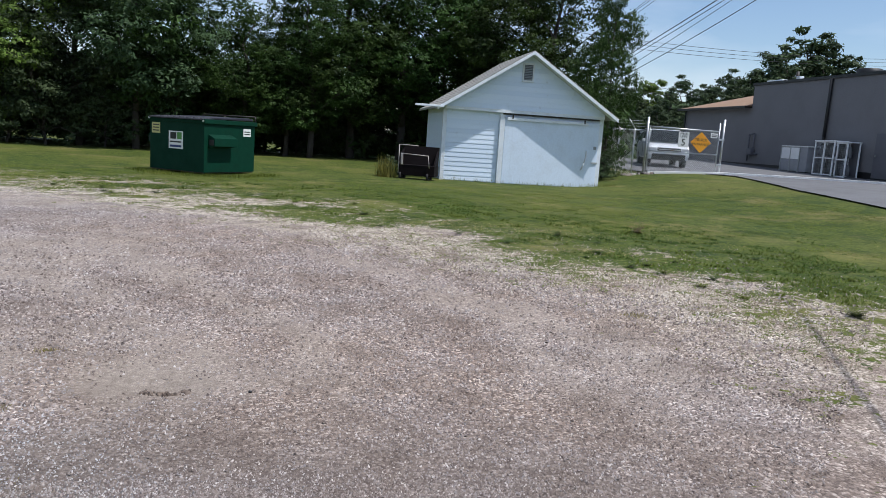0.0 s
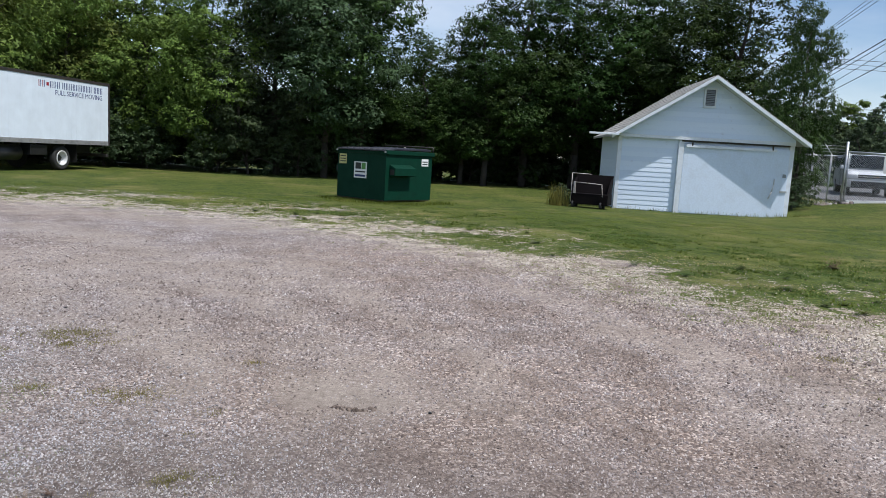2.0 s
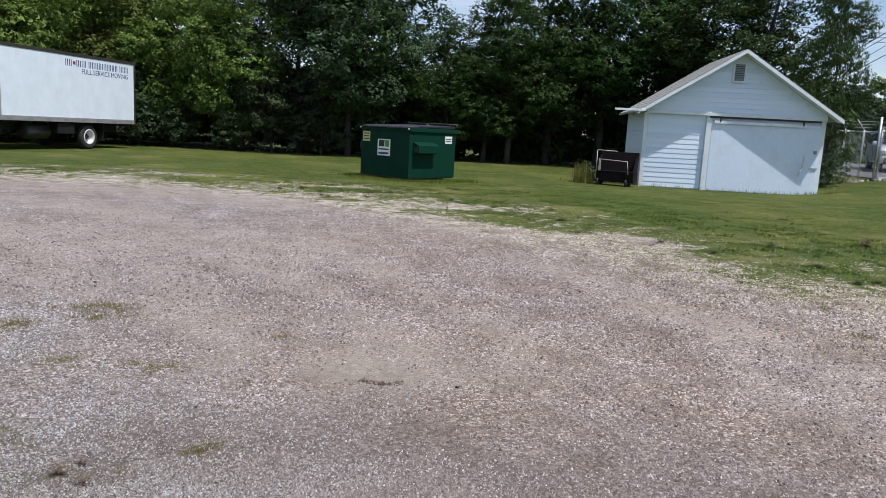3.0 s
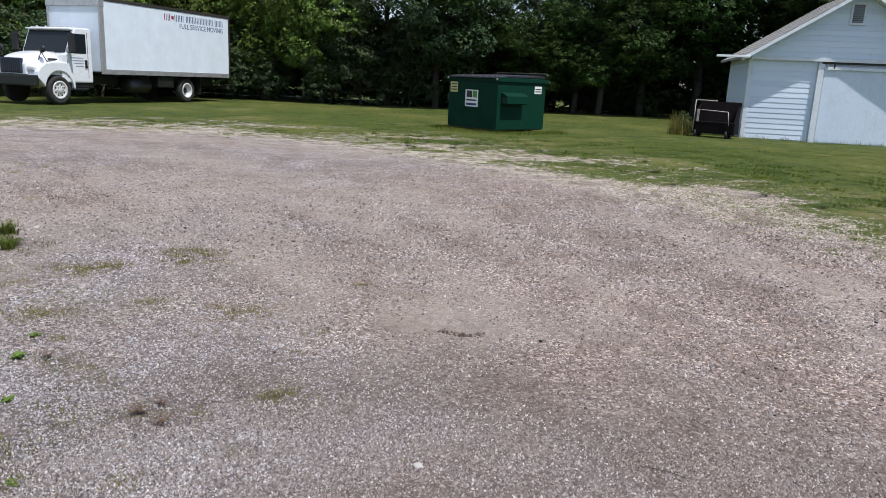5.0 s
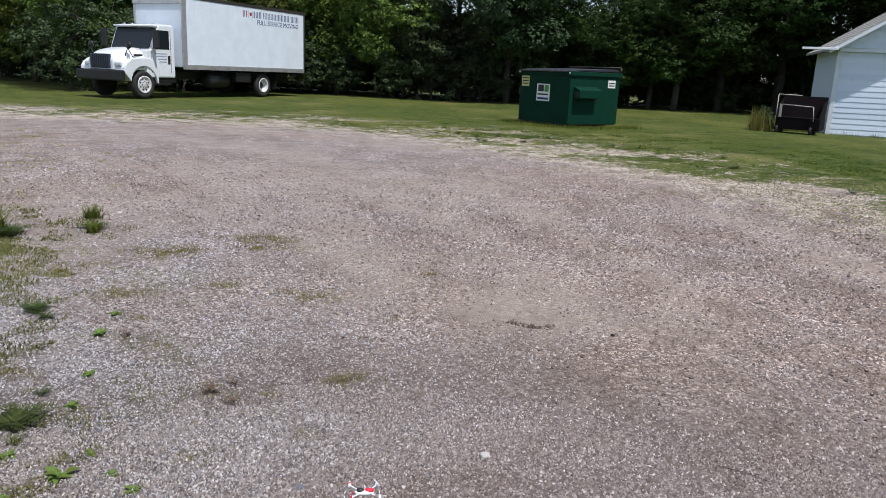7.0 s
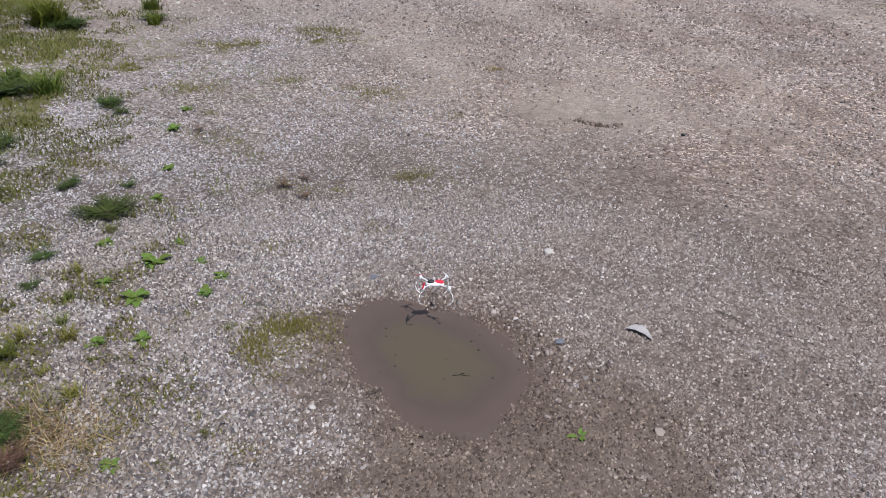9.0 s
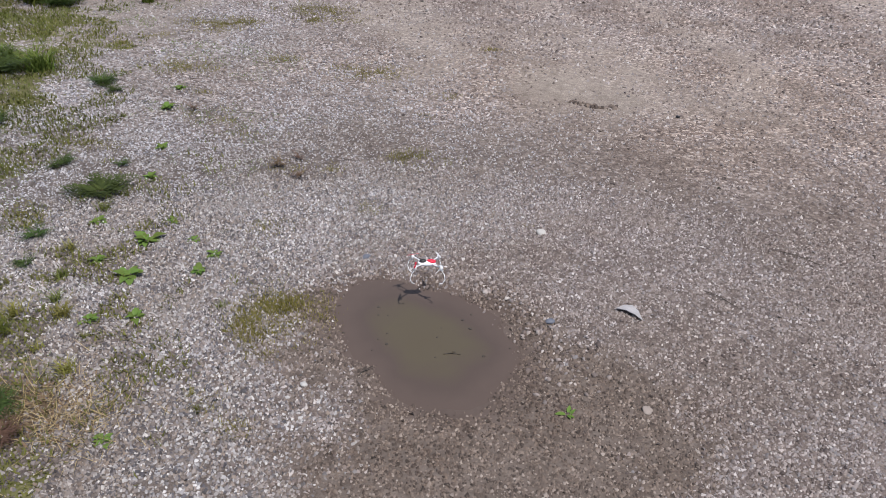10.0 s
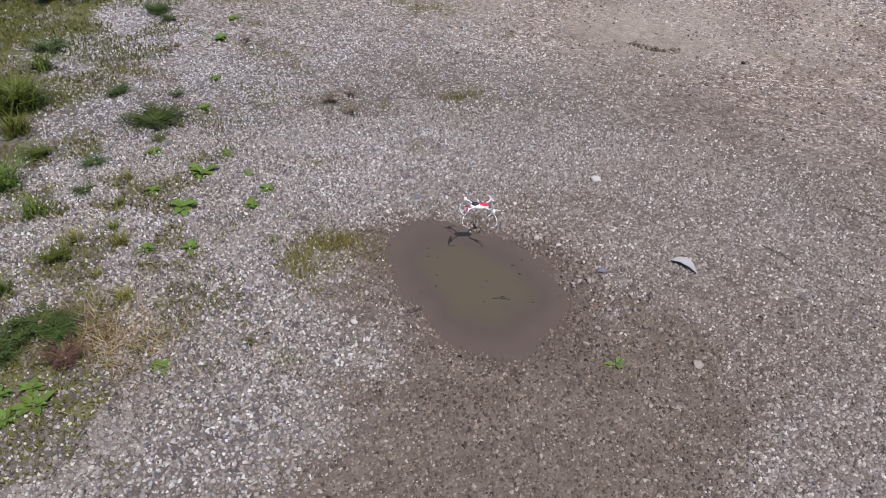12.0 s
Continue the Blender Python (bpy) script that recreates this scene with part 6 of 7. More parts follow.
# ---------------------------------------------------------------- grass, as stuff
def blades(name, x, y, length, seed, mat, label, lean=0.45, width=0.09, flat=0.0):
    g = np.random.default_rng(seed)
    n = len(x)
    a = g.uniform(0, 2 * np.pi, n)
    out = flat + np.abs(g.normal(scale=lean, size=n))
    d = np.stack([np.cos(a) * out, np.sin(a) * out, np.ones(n)], -1)
    d /= np.linalg.norm(d, axis=1)[:, None]
    side = np.stack([-np.sin(a), np.cos(a), np.zeros(n)], -1)
    root = np.stack([x, y, lot_z(x, y) - 0.004], -1)
    w = (length * width)[:, None]
    tip = root + d * length[:, None]
    co = np.stack([root - side * w, root + side * w, tip], 1).reshape(-1, 3)
    ob = new(name, mesh_of(name, co, np.arange(3 * n).reshape(-1, 3), mat))
    return tagged(ob, label, "grass", kind="stuff")


on_road = lambda x, y: smooth(-0.3, 0.1, inside(ROAD, x, y))
lawn = lambda x, y: smooth(-1.5, 2.4, -lawn_d(x, y)) * (1 - on_road(x, y)) * smooth(0.35, 0.8, turf_level(x, y))
clump = lambda x, y: smooth(0.32, 0.66, 0.6 * value_noise(x * 1.7, y * 1.7, 11) + 0.4 * value_noise(x * 5, y * 5, 12))
x, y, g = scatter(31, 240000, -13, 14, 3.0, 20, lambda x, y: lawn(x, y) ** 1.5 * (0.12 + 0.88 * clump(x, y)))
blades("lawn_grass", x, y, g.uniform(0.016, 0.036, len(x)) * (0.6 + 1.0 * clump(x, y)) * (0.35 + 0.65 * smooth(0.7, 1.8, turf_level(x, y))), 41, BLADE, "short mown green lawn grass", 0.9, 0.22, 1.6)
x, y, g = scatter(32, 26000, -34, 16, 18, 35, lambda x, y: lawn(x, y) * (0.35 + 0.65 * clump(x, y)))
blades("far_lawn_grass", x, y, g.uniform(0.03, 0.06, len(x)), 42, BLADE, "mown green grass in front of the wood", 0.6, 0.5, 3.0)
x, y, g = scatter(33, 60000, -13, 9, 2.2, 18, lambda x, y: np.exp(-((lawn_d(x, y) + 0.6) / 1.5) ** 2) * (1 - clump(x, y)) * 0.7)
blades("straw", x, y, g.uniform(0.02, 0.045, len(x)), 43, BLADE_DRY, "dry straw coloured grass at the lawn's edge", 1.5, 0.10, 1.0)
weedy = lambda x, y: (0.42 * smooth(-0.7, 0.1, turf_level(x, y)) + 0.58 * smooth(0.1, 0.6, turf_level(x, y))) * np.exp(-((lawn_d(x, y) - 0.3) / 1.8) ** 2) * smooth(0.40, 0.54, 0.55 * value_noise(x * 1.1, y * 1.1, 15) + 0.45 * value_noise(x * 3.5, y * 3.5, 16))
x, y, g = scatter(34, 260000, -13, 9, 1.5, 18, weedy)
blades("edge_weeds", x, y, g.uniform(0.012, 0.034, len(x)), 44, BLADE, "low green weeds creeping onto the gravel", 1.2, 0.22, 0.8)
x, y, g = scatter(41, 560000, -10, 13, 2.5, 18, lambda x, y: lawn(x, y) * np.exp(-((lawn_d(x, y) + 2.2) / 3.2) ** 2) * smooth(0.48, 0.60, 0.5 * value_noise(x * 1.1, y * 1.6, 81) + 0.5 * value_noise(x * 3.5, y * 4.5, 82)))
blades("lawn_clumps", x, y, g.uniform(0.025, 0.065, len(x)) * (0.5 + 0.5 * smooth(0.7, 1.8, turf_level(x, y))), 51, LAWN_DARK, "darker green grass clumps in the lawn", 1.1, 0.22, 1.0)
def clusters(seed, n, keep, per, r0, r1):
    """Leaf places bunched into many small plants of differing size: x, y and each one's plant size."""
    g = np.random.default_rng(seed)
    x, y, g = scatter(seed, n, -12, 12, 2.5, 17, keep)
    r = g.uniform(0, 1, len(x)) ** 2 * (r1 - r0) + r0
    k = np.repeat(np.arange(len(x)), np.maximum(6, per * r / r1).astype(int))
    off = g.normal(scale=0.5, size=(len(k), 2)) * r[k][:, None]
    return x[k] + off[:, 0], y[k] + off[:, 1], r[k], g


margin = lambda x, y: np.exp(-((lawn_d(x, y) - 0.2) / 1.1) ** 2) * smooth(0.34, 0.58, value_noise(x * 0.9, y * 0.9, 121))
x, y, r, g = clusters(61, 18000, margin, 26, 0.02, 0.10)
blades("margin_weeds", x, y, np.minimum(r * g.uniform(0.25, 0.6, len(x)), 0.045), 62, BLADE, "small green weed plants along the lawn's margin", 1.0, 0.13, 0.5)
x, y, r, g = clusters(63, 18000, lambda x, y: margin(x + 9, y + 4), 26, 0.02, 0.11)
blades("yellow_margin_grass", x, y, np.minimum(r * g.uniform(0.25, 0.6, len(x)), 0.045), 64, BLADE_MOSS, "yellow green grass tufts in the pale margin", 1.0, 0.11, 0.5)
x, y, r, g = clusters(65, 9000, lambda x, y: smooth(0.2, 1.5, -lawn_d(x, y)) * np.exp(-((lawn_d(x, y) + 2.5) / 2.5) ** 2) * smooth(0.42, 0.6, 0.5 * value_noise(x * 0.6, y * 0.6, 131) + 0.5 * value_noise(x * 2.2, y * 2.2, 132)), 46, 0.04, 0.16)
blades("clover", x, y, r * g.uniform(0.2, 0.5, len(x)), 66, BLADE_BRIGHT, "bright broad-leaved weeds standing in the lawn", 0.9, 0.24, 0.5)
x, y, g = scatter(67, 90000, -6, 13, 3.5, 17, lambda x, y: smooth(0.3, 1.2, -lawn_d(x, y)) * np.exp(-((lawn_d(x, y) + 2.6) / 2.2) ** 2) * smooth(0.53, 0.66, 0.6 * value_noise(x * 0.45, y * 0.7, 141) + 0.4 * value_noise(x * 1.9, y * 2.3, 142)))
blades("lawn_straw", x, y, g.uniform(0.025, 0.06, len(x)), 68, BLADE_DRY, "dry yellowed grass patches in the lawn", 1.0, 0.10, 1.4)
# taller fringe round the dumpster and the shed's foot
fringe = lambda x, y: np.exp(-(np.abs(np.hypot(x + 2.35, y - 20.75) - 1.75) / 0.32) ** 2) * (y < 20.9)
x, y, g = scatter(35, 16000, -5, 1, 17.5, 21.5, fringe)
blades("long_grass", x, y, g.uniform(0.03, 0.11, len(x)), 45, BLADE, "longer unmown grass round the dumpster", 0.6, 0.10)
x, y, g = scatter(36, 9000, 2.2, 12.2, 22.6, 24.1, lambda x, y: np.exp(-((y - 23.86 + 0.105 * (x - 5.6)) / 0.10) ** 2) * 0.7)
blades("shed_grass", x, y, g.uniform(0.06, 0.18, len(x)), 46, BLADE, "uncut grass along the shed's foot", 0.5, 0.05)
x, y, g = scatter(69, 2600, 2.6, 4.2, 22.6, 24.0, lambda x, y: np.exp(-(((x - 3.42) / 0.22) ** 2 + ((y - 23.25) / 0.35) ** 2)))
blades("tall_dry_grass", x, y, g.uniform(0.25, 0.85, len(x)), 70, BLADE_MOSS, "tall yellowing grass beside the cart", 0.28, 0.022)
# verge beside the lot, close to the camera
x, y, g = scatter(37, 210000, -7.5, -2.0, -1.6, 3.6, lambda x, y: verge(x, y) * patch(x, y))
blades("verge_grass", x, y, g.uniform(0.008, 0.022, len(x)) * (0.6 + 0.8 * patch(x, y)) * (1 + 0.5 * smooth(3.5, 6, eye_far(x, y))), 47, BLADE_VERGE, "patchy green grass growing through gravel", 1.1, 0.10, 0.5)
x, y, g = scatter(38, 30000, -7.0, -1.9, -1.6, 3.4, lambda x, y: verge(x, y) * (1 - patch(x, y)) * 0.35 * smooth(0.4, 0.7, value_noise(x * 3, y * 3, 20)))
blades("verge_straw", x, y, g.uniform(0.02, 0.06, len(x)), 48, BLADE_DRY, "dry grass stems among the verge gravel", 1.3, 0.03)
# tiny seedlings and withered scraps sprinkled through the loose gravel
sown = lambda x, y: smooth(0.1, 0.6, inside(LOOSE, x, y)) * smooth(0.56, 0.68, 0.5 * value_noise(x * 3.1, y * 3.1, 23) + 0.5 * value_noise(x * 9, y * 9, 24))
x, y, g = scatter(52, 110000, -5.5, -1.7, -1.5, 4.0, sown)
blades("seedlings", x, y, g.uniform(0.008, 0.018, len(x)) * (1 + 0.10 * np.maximum(0, eye_far(x, y) - 1.6)), 53, BLADE_WEED, "tiny green seedlings between the stones", 1.0, 0.14, 0.6)
x, y, g = scatter(54, 40000, -5.0, -1.7, -1.5, 2.6, lambda x, y: sown(x + 7, y + 3) * 0.6)
blades("withered_scraps", x, y, g.uniform(0.008, 0.022, len(x)), 55, WEED_BROWN, "withered brown scraps between the stones", 1.2, 0.10, 1.2)
# low mats of creeping weed running together along the verge
x, y, g = scatter(56, 420000, -7.0, -1.9, -1.6, 3.6, mats)
blades("verge_mats", x, y, g.uniform(0.012, 0.030, len(x)) * (0.8 + 0.12 * eye_far(x, y)), 57, BLADE_VERGE, "low creeping olive weed mats along the verge", 0.8, 0.13, 0.5)
# thin yellowing growth on the lot itself
MATS = [(-1.88, 0.86, 0.13), (-2.43, 0.57, 0.10), (-3.0, 0.97, 0.14), (-3.50, 3.10, 0.30), (-3.35, 2.90, 0.24), (-3.97, 2.43, 0.24), (-3.85, 2.60, 0.2), (-1.91, -0.38, 0.12), (-1.93, -0.45, 0.09), (-1.89, -0.31, 0.08),
        (-1.86, -0.55, 0.07), (-1.90, -0.80, 0.06), (-1.78, -0.84, 0.05), (-3.3, 0.45, 0.12), (-1.98, 0.84, 0.08), (-2.6, 1.9, 0.2), (-3.6, 1.6, 0.2), (-1.32, 0.43, 0.035), (2.44, 3.56, 0.14)]
MATS += 5 * [(-1.91, -0.38, 0.12), (-1.93, -0.47, 0.10), (-1.89, -0.30, 0.08)]
rm = random.Random(8)
MATS += [(rm.uniform(-4.4, -1.9), rm.uniform(-0.4, 3.2), rm.uniform(0.03, 0.11)) for _ in range(20)]
g = np.random.default_rng(39)
xy = np.concatenate([np.array((cx, cy)) + g.normal(size=(int(56000 * r * r) + 60, 2)) * np.array((r, r * 0.7)) * 0.6 for cx, cy, r in MATS])
xy = xy[g.uniform(size=len(xy)) < 0.25 + 0.75 * smooth(0.42, 0.58, value_noise(xy[:, 0] * 12, xy[:, 1] * 12, 22))]
x, y = xy[:, 0], xy[:, 1]
blades("yellow_weeds", x, y, g.uniform(0.011, 0.025, len(x)) * (1 + 0.02 * np.maximum(0, eye_far(x, y) - 1.6)), 49, BLADE_MOSS, "thin yellow green weeds on the gravel", 1.1, 0.09, 0.3)


# ---------------------------------------------------------------- single plants near the camera
def leaf_bm(length, width, curl=0.25):
    """One broad leaf along x with a folded midrib."""
    bm = bmesh.new()
    rows = []
    for i in range(6):
        u = i / 5
        w = width * math.sin(math.pi * (0.08 + 0.9 * u) ** 0.8) * 0.5
        z = length * (0.30 * u - curl * u * u * 1.6)
        rows.append([bm.verts.new((length * u, s * w, z + abs(s) * w * 0.35)) for s in (-1, 0, 1)])
    for a, b in zip(rows, rows[1:]):
        for i in range(2):
            bm.faces.new((a[i], a[i + 1], b[i + 1], b[i])).smooth = True
    return bm


def build_weed(x, y, size, n, mat, label, seed, curl=0.25, narrow=0.62):
    r = random.Random(seed)
    t = thing("weed", pose(x, y, float(lot_z(np.array(x), np.array(y))), 0, 0, r.uniform(0, 360)), label, "weed", "weeds on the gravel")
    first = None
    for i in range(n):
        m = Matrix.Rotation(i * 2.4 + r.uniform(-0.4, 0.4), 4, "Z") @ Matrix.Translation((size * r.uniform(0.0, 0.7) * (i / n) ** 0.5, 0, size * r.uniform(0.02, 0.22))) @ Matrix.Rotation(-r.uniform(-0.15, 0.55), 4, "Y") @ Matrix.Diagonal((*(r.uniform(0.55, 1.1),) * 3, 1))
        if first is None:
            first = part("leaf", leaf_bm(size, size * narrow, curl), mat, t)
            first.matrix_local = m
        else:
            again("leaf", first, t, m)
    return t


for i, (x, y, s, n) in enumerate(((-2.55, -0.16, 0.085, 9), (-2.46, -0.36, 0.075, 8), (-2.27, -0.26, 0.05, 7), (-2.28, -0.15, 0.045, 6), (-2.40, -0.09, 0.04, 6), (-2.55, 0.0, 0.035, 5),
                                  (-2.30, -0.54, 0.05, 6), (-2.42, -0.60, 0.045, 5), (-2.62, -0.32, 0.05, 5), (-2.8, -0.1, 0.05, 6), (-2.86, 0.28, 0.05, 6), (-3.28, 0.97, 0.07, 7), (-2.05, -0.98, 0.04, 5),
                                  (-3.0, 0.55, 0.05, 5), (-3.4, 1.25, 0.06, 6))):
    build_weed(x, y, s * 0.56, n + 9, WEED_LEAF, "small broadleaf weed sprouting from gravel", 60 + i)
for i, (x, y, s, n) in enumerate(((-2.23, -1.20, 0.036, 16), (-2.28, -1.16, 0.028, 14), (-2.26, -1.26, 0.030, 14), (-2.33, -1.21, 0.026, 12))):
    build_weed(x, y, s, n, WEED_LEAF, "large bright broadleaf weed at the verge", 90 + i, 0.25, 0.6)


def build_tuft(x, y, r, n, mat, label, seed, rise=0.5):
    """A low feathery weed: thin stems with small leaflets, one mesh."""
    g = np.random.default_rng(seed)
    stems = g.uniform(0, 2 * np.pi, n)
    reach = r * g.uniform(0.45, 1.0, n)
    lift = g.uniform(0.15, rise, n)
    co, k = [], 9
    for a, d, h in zip(stems, reach, lift):
        for j in range(k):
            u = (j + 1) / k
            p = np.array((math.cos(a) * d * u, math.sin(a) * d * u, d * h * (1.6 * u - 0.9 * u * u)))
            for sgn in (-1, 1):
                t = a + sgn * g.uniform(0.5, 1.2)
                q = np.array((math.cos(t), math.sin(t), g.uniform(-0.1, 0.5))) * r * 0.22 * (1.1 - 0.6 * u)
                w = np.cross(q, (0, 0, 1)) * 0.16
                co += [p, p + q * 0.5 + w, p + q, p + q * 0.5 - w]
    co = np.array(co) + np.array((0, 0, 0.004))
    ob = new("weed", mesh_of("weed", co, np.arange(len(co)).reshape(-1, 4), mat))
    ob.matrix_world = pose(x, y, float(lot_z(np.array(x), np.array(y))))
    return tagged(ob, label, "weed", "weeds on the gravel")


for i, (x, y, s, n) in enumerate(((-2.95, 0.09, 0.15, 40), (-4.48, 1.11, 0.24, 60), (-4.72, 1.06, 0.22, 60), (-3.79, 1.13, 0.07, 24), (-2.93, -0.26, 0.07, 20), (-3.28, 0.23, 0.07, 20), (-3.84, 1.17, 0.12, 30), (-3.28, 0.27, 0.07, 16), (-4.89, 2.94, 0.16, 40),
                                  (-5.3, 2.5, 0.22, 50), (-3.68, 1.08, 0.09, 20), (-2.44, -0.98, 0.10, 36), (-3.05, 0.34, 0.06, 14), (-2.82, -0.42, 0.06, 14), (-3.5, 0.0, 0.12, 30), (-3.9, 0.5, 0.12, 30))):
    build_tuft(x, y, s, n, WEED_DARK, "dark feathery ground weed on the gravel", 120 + i)
for i, (x, y, s, n) in enumerate(((-3.55, -0.10, 0.10, 40), (-2.62, -0.75, 0.07, 30), (-3.15, -0.3, 0.08, 34), (-2.8, -0.85, 0.08, 30), (-3.9, 0.1, 0.12, 40))):
    build_tuft(x, y, s, n, BLADE, "bushy green grass tuft on the verge", 140 + i, 1.2)
for i, (x, y, s, n) in enumerate(((-2.36, -1.00, 0.075, 34), (-2.44, -1.10, 0.09, 36), (-2.28, -1.06, 0.07, 30))):
    build_tuft(x, y, s, n, WEED_BROWN if i == 2 else WEED_DARK, "reddish withered weed at the verge" if i == 2 else "dark bushy weed at the verge", 180 + i, 0.9)


def build_grass_tuft(x, y, r, n, mat, label, seed):
    """Arching grass blades from one root, one mesh."""
    g = np.random.default_rng(seed)
    co, fa = [], []
    for a, d, h in zip(g.uniform(0, 2 * np.pi, n), r * g.uniform(0.4, 1.1, n), r * g.uniform(0.5, 1.2, n)):
        ox, oy = g.normal(scale=r * 0.22, size=2)
        side = np.array((-math.sin(a), math.cos(a), 0)) * r * 0.035
        k = len(co)
        for u in (0.0, 0.4, 0.75, 1.0):
            p = np.array((ox + math.cos(a) * d * u ** 1.3, oy + math.sin(a) * d * u ** 1.3, h * (1.5 * u - 0.85 * u * u)))
            co += [p - side * (1.02 - u), p + side * (1.02 - u)]
        fa += [(k + 2 * q, k + 2 * q + 1, k + 2 * q + 3, k + 2 * q + 2) for q in range(3)]
    ob = new("grass_tuft", mesh_of("grass_tuft", np.array(co), np.array(fa), mat))
    ob.matrix_world = pose(x, y, float(lot_z(np.array(x), np.array(y))))
    return tagged(ob, label, "grass", "grass tufts on the verge")


for i, (x, y, r, n) in enumerate(((-3.52, -0.04, 0.16, 170), (-3.10, -0.53, 0.13, 150), (-3.36, -0.20, 0.10, 80), (-2.86, -0.60, 0.08, 70), (-2.64, -0.93, 0.07, 70), (-5.50, 2.52, 0.26, 200),
                                  (-5.14, 3.27, 0.15, 90), (-4.30, 1.22, 0.16, 110), (-4.79, 2.83, 0.12, 80), (-4.62, 1.30, 0.12, 90), (-3.75, 0.30, 0.10, 70), (-2.90, -0.80, 0.10, 80))):
    build_grass_tuft(x, y, r, n, BLADE_BRIGHT if i % 3 < 2 else BLADE, "bright green grass tuft in the verge gravel" if i % 3 < 2 else "olive green grass tuft in the verge gravel", 700 + i)
for i, (x, y, r, n) in enumerate(((-2.50, -0.61, 0.055, 60), (-2.58, -0.55, 0.045, 50), (-2.31, -0.81, 0.050, 60), (-1.90, -0.82, 0.030, 36), (-1.95, -0.77, 0.024, 30), (-2.37, -0.67, 0.028, 30),
                                  (-2.46, -0.76, 0.035, 40), (-2.09, -0.41, 0.030, 34), (-2.64, -0.66, 0.060, 60), (-2.66, -0.44, 0.040, 44), (-2.75, -0.30, 0.050, 50), (-2.84, -0.02, 0.050, 50))):
    build_grass_tuft(x, y, r, n, BLADE_VERGE if i % 2 else BLADE_MOSS, "low olive grass tuft among pale gravel" if i % 2 else "yellowing grass tuft among pale gravel", 740 + i)
# taller weeds standing along the lawn's ragged edge
rw = random.Random(17)
k = 0
while k < 46:
    x, y = rw.uniform(-9, 8), rw.uniform(3, 15)
    d = float(inside(LAWN_EDGE, np.array([x]), np.array([y]))[0])
    if -3.4 < d < 0.4:
        big = rw.uniform(0.06, 0.17)
        build_tuft(x, y, big, 22, WEED_DARK if k % 3 else BLADE, "low green weed tuft at the lawn's edge", 400 + k, 0.9)
        k += 1
build_tuft(5.71, 9.59, 0.22, 34, WEED_BROWN, "tall seedy brown green weed on the lawn", 460, 1.6)
for i, (x, y, s, n) in enumerate(((-2.43, 0.57, 0.07, 10), (-2.38, 0.66, 0.05, 8), (-2.30, 0.50, 0.05, 7), (-3.15, 1.0, 0.06, 8))):
    build_tuft(x, y, s * 0.9, n + 4, WEED_BROWN, "withered brown weed on the gravel", 150 + i, 1.4)
x, y, g = scatter(58, 30000, -2.6, -1.9, -1.3, -0.7, lambda x, y: np.exp(-(((x + 2.30) / 0.13) ** 2 + ((y + 0.95) / 0.08) ** 2)))
blades("dead_leaves", x, y, g.uniform(0.010, 0.026, len(x)), 59, WEED_BROWN, "brown dead leaf litter under the straw", 1.0, 0.2, 0.8)
x, y, g = scatter(40, 4200, -2.55, -1.9, -1.2, -0.7, lambda x, y: np.exp(-(((x + 2.22) / 0.15) ** 2 + ((y + 0.94) / 0.09) ** 2)))
blades("dead_grass", x, y, g.uniform(0.04, 0.09, len(x)), 50, BLADE_DRY, "flattened clump of dead straw grass", 1.2, 0.017, 2.0)


# ---------------------------------------------------------------- puddle and small litter
rings, turns = 14, 72
co, deep, fa = [], [], []
for i in range(turns):
    a = 2 * math.pi * i / turns
    reach = 0.12
    while float(puddle_amount(np.array(PUDDLE[0] + reach * math.cos(a)), np.array(PUDDLE[1] + reach * math.sin(a)))) > 0.01:
        reach += 0.003
    for k in range(rings):
        u = k / (rings - 1)
        px, py = PUDDLE[0] + reach * u * math.cos(a), PUDDLE[1] + reach * u * math.sin(a)
        co.append((px, py, -0.0150))
        deep.append(float(smooth(0.0, 0.75, puddle_amount(np.array(px), np.array(py)))))
        if k:
            j = (i + 1) % turns
            fa.append((i * rings + k - 1, i * rings + k, j * rings + k, j * rings + k - 1))
me = mesh_of("puddle", np.array(co), np.array(fa), MUDDY, True)
at = me.attributes.new("deep", "FLOAT", "POINT")
at.data.foreach_set("value", np.array(deep, dtype=np.float32))
tagged(new("puddle", me), "shallow muddy brown puddle in the gravel", "puddle")


def build_pebble(name, x, y, r, mat, label, flat=0.6, seed=0, category="stone"):
    bm = bmesh.new()
    bmesh.ops.create_icosphere(bm, subdivisions=3, radius=r)
    for v in bm.verts:
        k = 1 + 0.22 * noise.noise(v.co / r * 1.3 + Vector((seed, 0, 0)))
        v.co = Vector((v.co.x * k * 1.2, v.co.y * k, v.co.z * k * flat))
    for f in bm.faces:
        f.smooth = True
    return solo(name, bm, mat, pose(x, y, float(lot_z(np.array(x), np.array(y))) + r * flat * 0.55, 8, 5, seed * 40), label, category)


build_pebble("stone", -1.255, 0.40, 0.015, PALE_STONE, "rounded white stone lying on the gravel", 0.65, 1)
build_pebble("stone", -0.805, -0.422, 0.014, TAN_STONE, "flat tan stone lying on the gravel", 0.35, 2)
build_pebble("stone", -0.83, 1.856, 0.010, BLACK_TRIM, "small black stone on the gravel", 0.8, 3)
build_pebble("stone", -1.69, -0.638, 0.009, PALE_STONE, "small pale stone beside the puddle", 0.7, 4)
build_pebble("stone", -5.10, 3.56, 0.022, PALE_STONE, "flat white stone on the far gravel", 0.35, 8)
build_pebble("stone", -1.12, -0.13, 0.013, BLUE_STONE, "blue grey stone at the puddle's rim", 0.6, 5)
build_pebble("stone", -1.79, 0.02, 0.012, BLUE_STONE, "dark stone at the puddle's rim", 0.6, 6)

